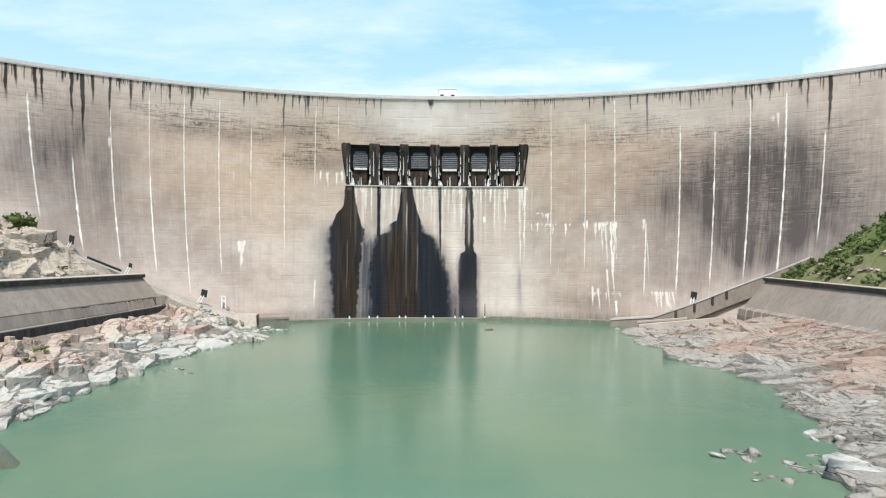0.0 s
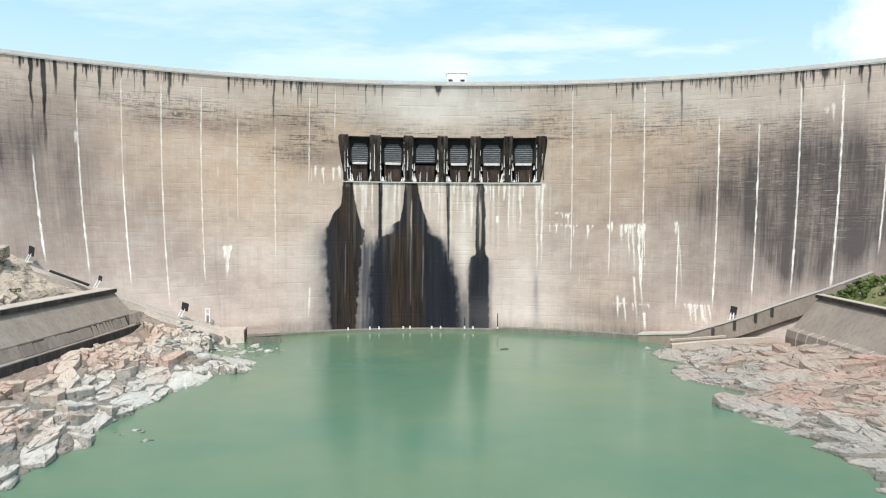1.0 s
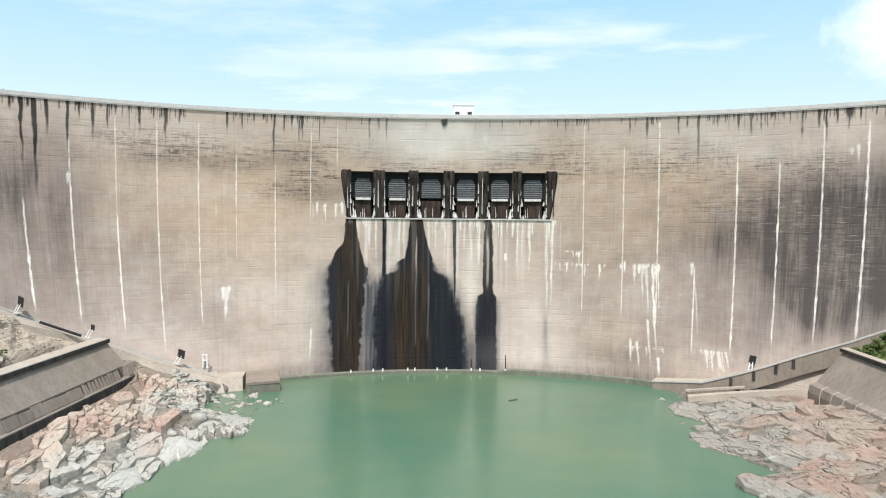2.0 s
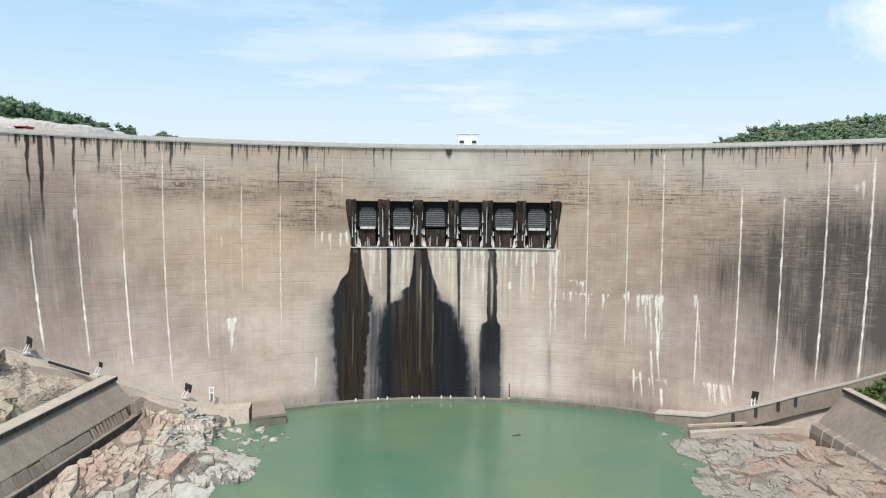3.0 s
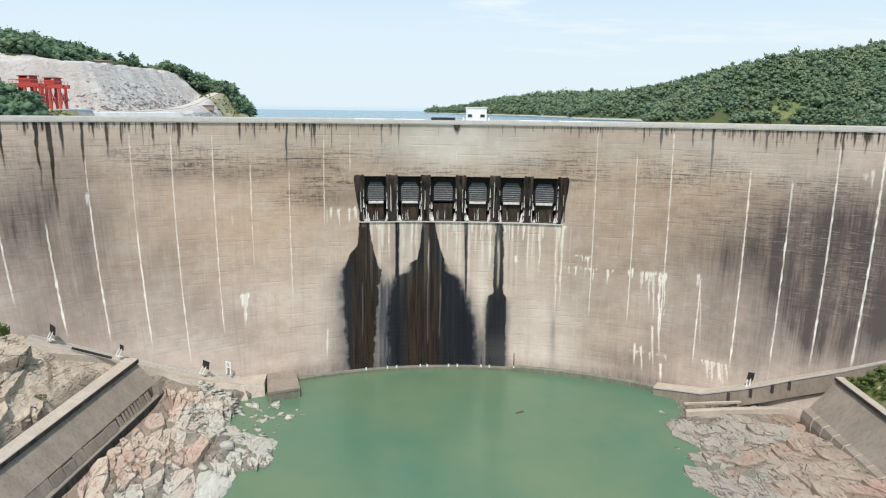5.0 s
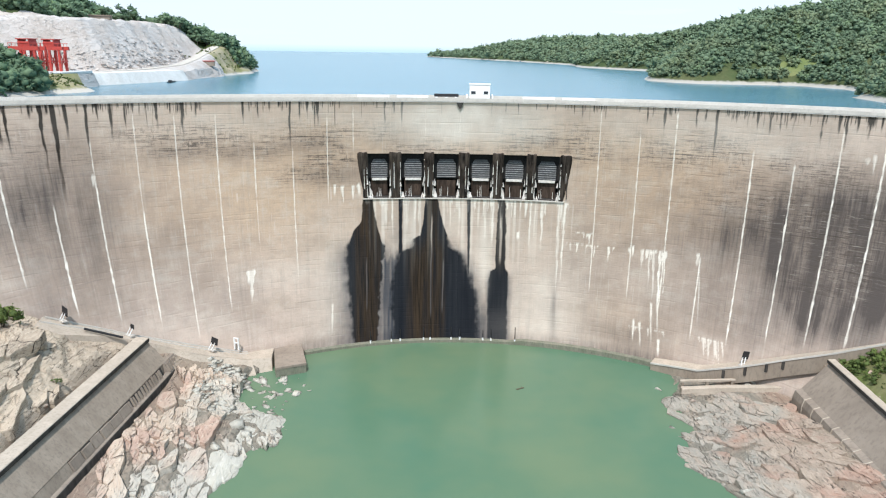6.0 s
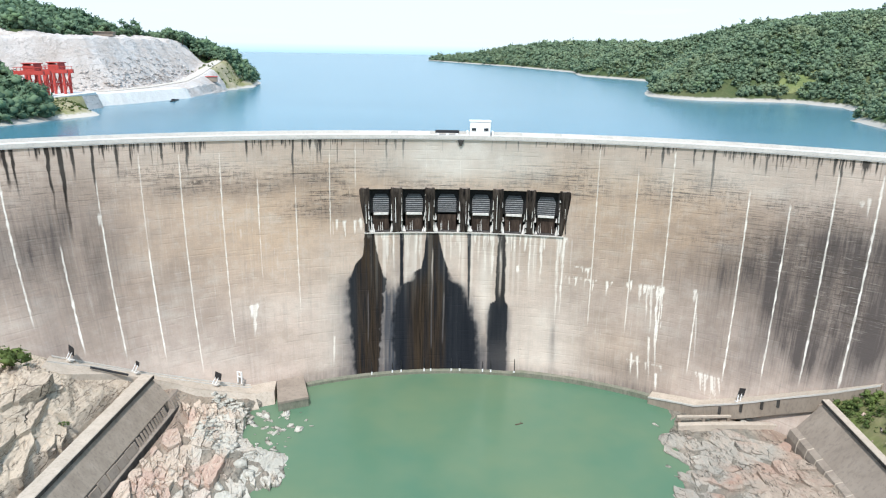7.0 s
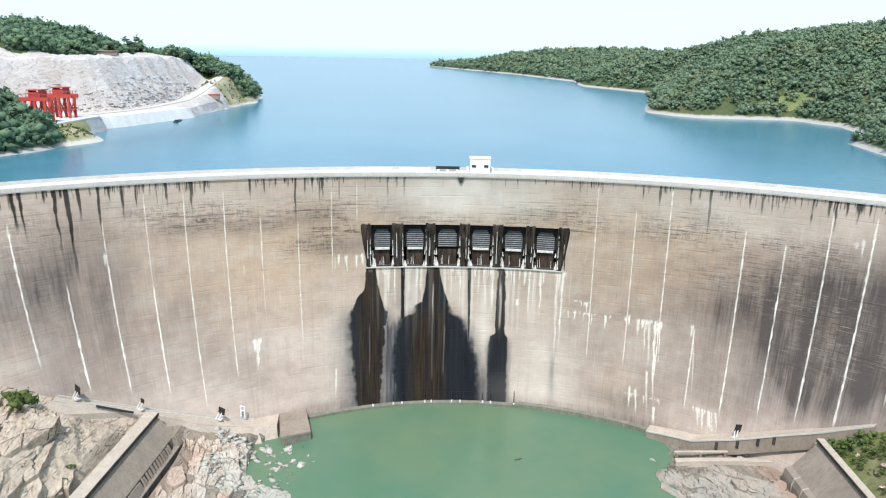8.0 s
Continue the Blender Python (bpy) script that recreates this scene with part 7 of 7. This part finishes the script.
def strip(name, path, width, mat, label, category, thick=1.0, kind="structure"):
    """A road along a path of (x, y, z)."""
    verts, faces = [], []
    pts = [Vector(p) for p in path]
    for i, p in enumerate(pts):
        d = (pts[min(i + 1, len(pts) - 1)] - pts[max(i - 1, 0)])
        n = Vector((-d.y, d.x, 0)).normalized() * width / 2
        verts += [p + n, p - n, p - n - Vector((0, 0, thick)), p + n - Vector((0, 0, thick))]
    for i in range(len(pts) - 1):
        for j in range(4):
            a, b = i * 4 + j, i * 4 + (j + 1) % 4
            faces.append((a, b, b + 4, a + 4))
    faces += [(0, 1, 2, 3), tuple(len(verts) - 4 + k for k in (3, 2, 1, 0))]
    return tagged(new(name, mesh(name, verts, faces, mat)), label, category, "", kind)


def build_quarry():
    strip("quarry_road", [(x, y, z + 0.5) for x, y, z in HAUL], 7.5, ROAD_DUST, "pale dusty haul road climbing round the quarry", "road", 2.0)
    path = []
    for y in np.arange(530, 640, 5.5):
        path.append((float(np.interp(y, *WEST_SHORE)) + 5.0, y, 99.6))
    quay = thing("quay_wall", "long white concrete quay apron at the lake's edge", "quay wall")
    for i in range(len(path) - 1):
        (xa, ya, _), (xb, yb, _) = path[i], path[i + 1]
        bm = bmesh.new()
        ring = [[bm.verts.new((x - o, y, h)) for o, h in ((-1.5, 93.5), (4.0, 104.0), (18.0, 104.3), (18.0, 93.5))] for x, y in ((xa, ya + 0.06), (xb, yb - 0.06))]
        for j in range(4):
            bm.faces.new((ring[0][j], ring[0][(j + 1) % 4], ring[1][(j + 1) % 4], ring[1][j]))
        bm.faces.new(ring[0]), bm.faces.new(ring[1][::-1])
        part("apron_panel", bm, QUAY, quay)
    boat = thing("barge", "dark low work barge moored beside the quay", "boat", (-232, 600, 96.0), 100)
    bm = bmesh.new()
    box(bm, (-9, -1.6, -0.3), (9, 1.6, 0.8), 0.3)
    part("hull", bm, BLACK_BOARD, boat)
    bm = bmesh.new()
    box(bm, (-6, -1.2, 0.8), (-2.5, 1.2, 1.7), 0.1)
    part("cabin", bm, BLACK_BOARD, boat)
    shed = thing("site_shed", "dark site shed beside the haul road", "shed", (-243, 716, 105.5), 15)
    bm = bmesh.new()
    box(bm, (-5, -3, 0), (5, 3, 4.2), 0.08)
    part("wall", bm, CONCRETE_OLD, shed)
    bm = bmesh.new()
    box(bm, (-5.5, -3.5, 4.2), (5.5, 3.5, 4.8), 0.08)
    part("roof", bm, RED_PAINT, shed)
    hut = thing("site_shed", "low grey building on the hilltop above the quarry", "shed", (-330, 690, ground_z(west_height, -330, 690)), 12)
    bm = bmesh.new()
    box(bm, (-11, -4, -1), (11, 4, 2.4), 0.08)
    part("wall", bm, CONCRETE_FACE, hut)
    bm = bmesh.new()
    box(bm, (-12, -5, 2.4), (12, 5, 3.0), 0.08)
    part("roof", bm, CONCRETE_OLD, hut)


build_quarry()


def build_hill_trees():
    """Single trees that stand out along the top of the quarry."""
    for k in range(16):
        y = 560 + k * 17 + RNG.uniform(-5, 5)
        d = (104 if y > 600 else 146) + RNG.uniform(0, 12)
        x = float(np.interp(y, *WEST_SHORE)) - d
        leafy("tree", x, y, ground_z(west_height, x, y), RNG.uniform(11, 17), RNG.uniform(5.5, 8.5), 11, 240, LEAF_DARK, "dark round-crowned tree on the rim of the quarry", "tree", "trees along the quarry rim")
    for k in range(30):
        t = k / 29
        y = 778 + 60 * t + RNG.uniform(-8, 8)
        x = -312 + 62 * t ** 0.8 + RNG.uniform(-7, 7)
        d = float(shore_distance(x, y, WEST_SHORE, -1))
        if d < 6:
            x -= 8 - d
        leafy("tree", x, y, ground_z(west_height, x, y), RNG.uniform(8, 13), RNG.uniform(4.2, 6.6), 11, 220, LEAF_DARK, "dark round-crowned tree on the rim of the quarry", "tree", "trees along the quarry rim")


build_hill_trees()


def build_spit():
    """Dry scrub on the low spit and a knot of big trees beside the cranes."""
    rng = np.random.default_rng(31)
    small = [crown_template(rng, 3, 50, 0.7) for _ in range(5)]
    places = []
    for _ in range(420):
        y = rng.uniform(455, 530)
        d = rng.uniform(5, 42)
        x = float(np.interp(y, *WEST_SHORE)) - d
        if x > -252 or y < 456:
            places.append((x, y, ground_z(west_height, x, y) - 0.2, rng.uniform(0.5, 1.6)))
    for _ in range(300):
        y = rng.uniform(742, 850)
        d = rng.uniform(3, 40)
        x = float(np.interp(y, *WEST_SHORE)) - d
        if min(math.hypot(x - hx, y - hy) for hx, hy, _ in HAUL) > 11:
            places.append((x, y, ground_z(west_height, x, y) - 0.2, rng.uniform(0.5, 2.0)))
    scatter("scrub", places, small, LEAF_SHRUB, "dry low scrub on the spit below the quarry", "scrub", rng)
    for k in range(9):
        y = 408 + 4.6 * k + rng.uniform(-3, 3)
        x = float(np.interp(y, *WEST_SHORE)) - rng.uniform(14, 34)
        leafy("tree", x, y, ground_z(west_height, x, y), rng.uniform(12, 17), rng.uniform(6, 8.5), 12, 320, LEAF_DARK, "tall dark tree beside the quarry platform", "tree", "trees beside the quarry platform")


build_spit()


def build_quarry_scree():
    stones = []
    for _ in range(900):
        y = RNG.uniform(560, 745)
        x = float(np.interp(y, *WEST_SHORE)) - (30 + abs(RNG.normal(0, 9))) - (38 * float(step(612, 572, y)))
        stones.append((x, y, ground_z(west_height, x, y), RNG.uniform(0.5, 2.4)))
    rubble("rubble", stones, ROCK_CUT, "pale fallen blocks at the foot of the quarry face", RNG)


build_quarry_scree()


def build_wall_slots():
    """Black boxes that paint shaded openings on the outer wall of the eastern walkway."""
    for x in (100.0, 106.5, 112.5, 117.0):
        z = step_z(x, 1)
        w = float(np.interp(x, [75, 95, 104, 125, 141], [5.5, 6.0, 6.5, 5.5, 2.0])) * 0.96
        n = face_normal(x, z)
        slot = thing("painted_slot", "tall black box painted as a shaded opening in the walkway wall", "drain slot", (x + n.x * w, float(wall_y(x, z)) + n.y * w, z - 3.6), math.degrees(math.atan2(n.y, n.x)) + 90, "slots in the walkway wall")
        bm = bmesh.new()
        # Stands proud of the wall; its black colour is the opening's shade.
        box(bm, (-0.5, -0.14, 0), (0.5, 0.3, 3.3), 0.04)
        part("recess", bm, CONCRETE_BLACK, slot)


build_wall_slots()


def build_floating():
    ob = thing("floating_log", "dark waterlogged log drifting in the green pool", "log", (19.2, 289.5, 0.0), 20)
    bm = bmesh.new()
    rod(bm, (-1.6, 0, 0.0), (1.5, 0.3, 0.15), 0.35, 0.22)
    rod(bm, (0.4, 0, 0.1), (1.0, 0.9, 0.7), 0.14, 0.05)
    part("stem", bm, BARK, ob)


build_floating()

# the blocks of the dam
for a, b in zip(JOINTS, JOINTS[1:]):
    monolith(a, b)
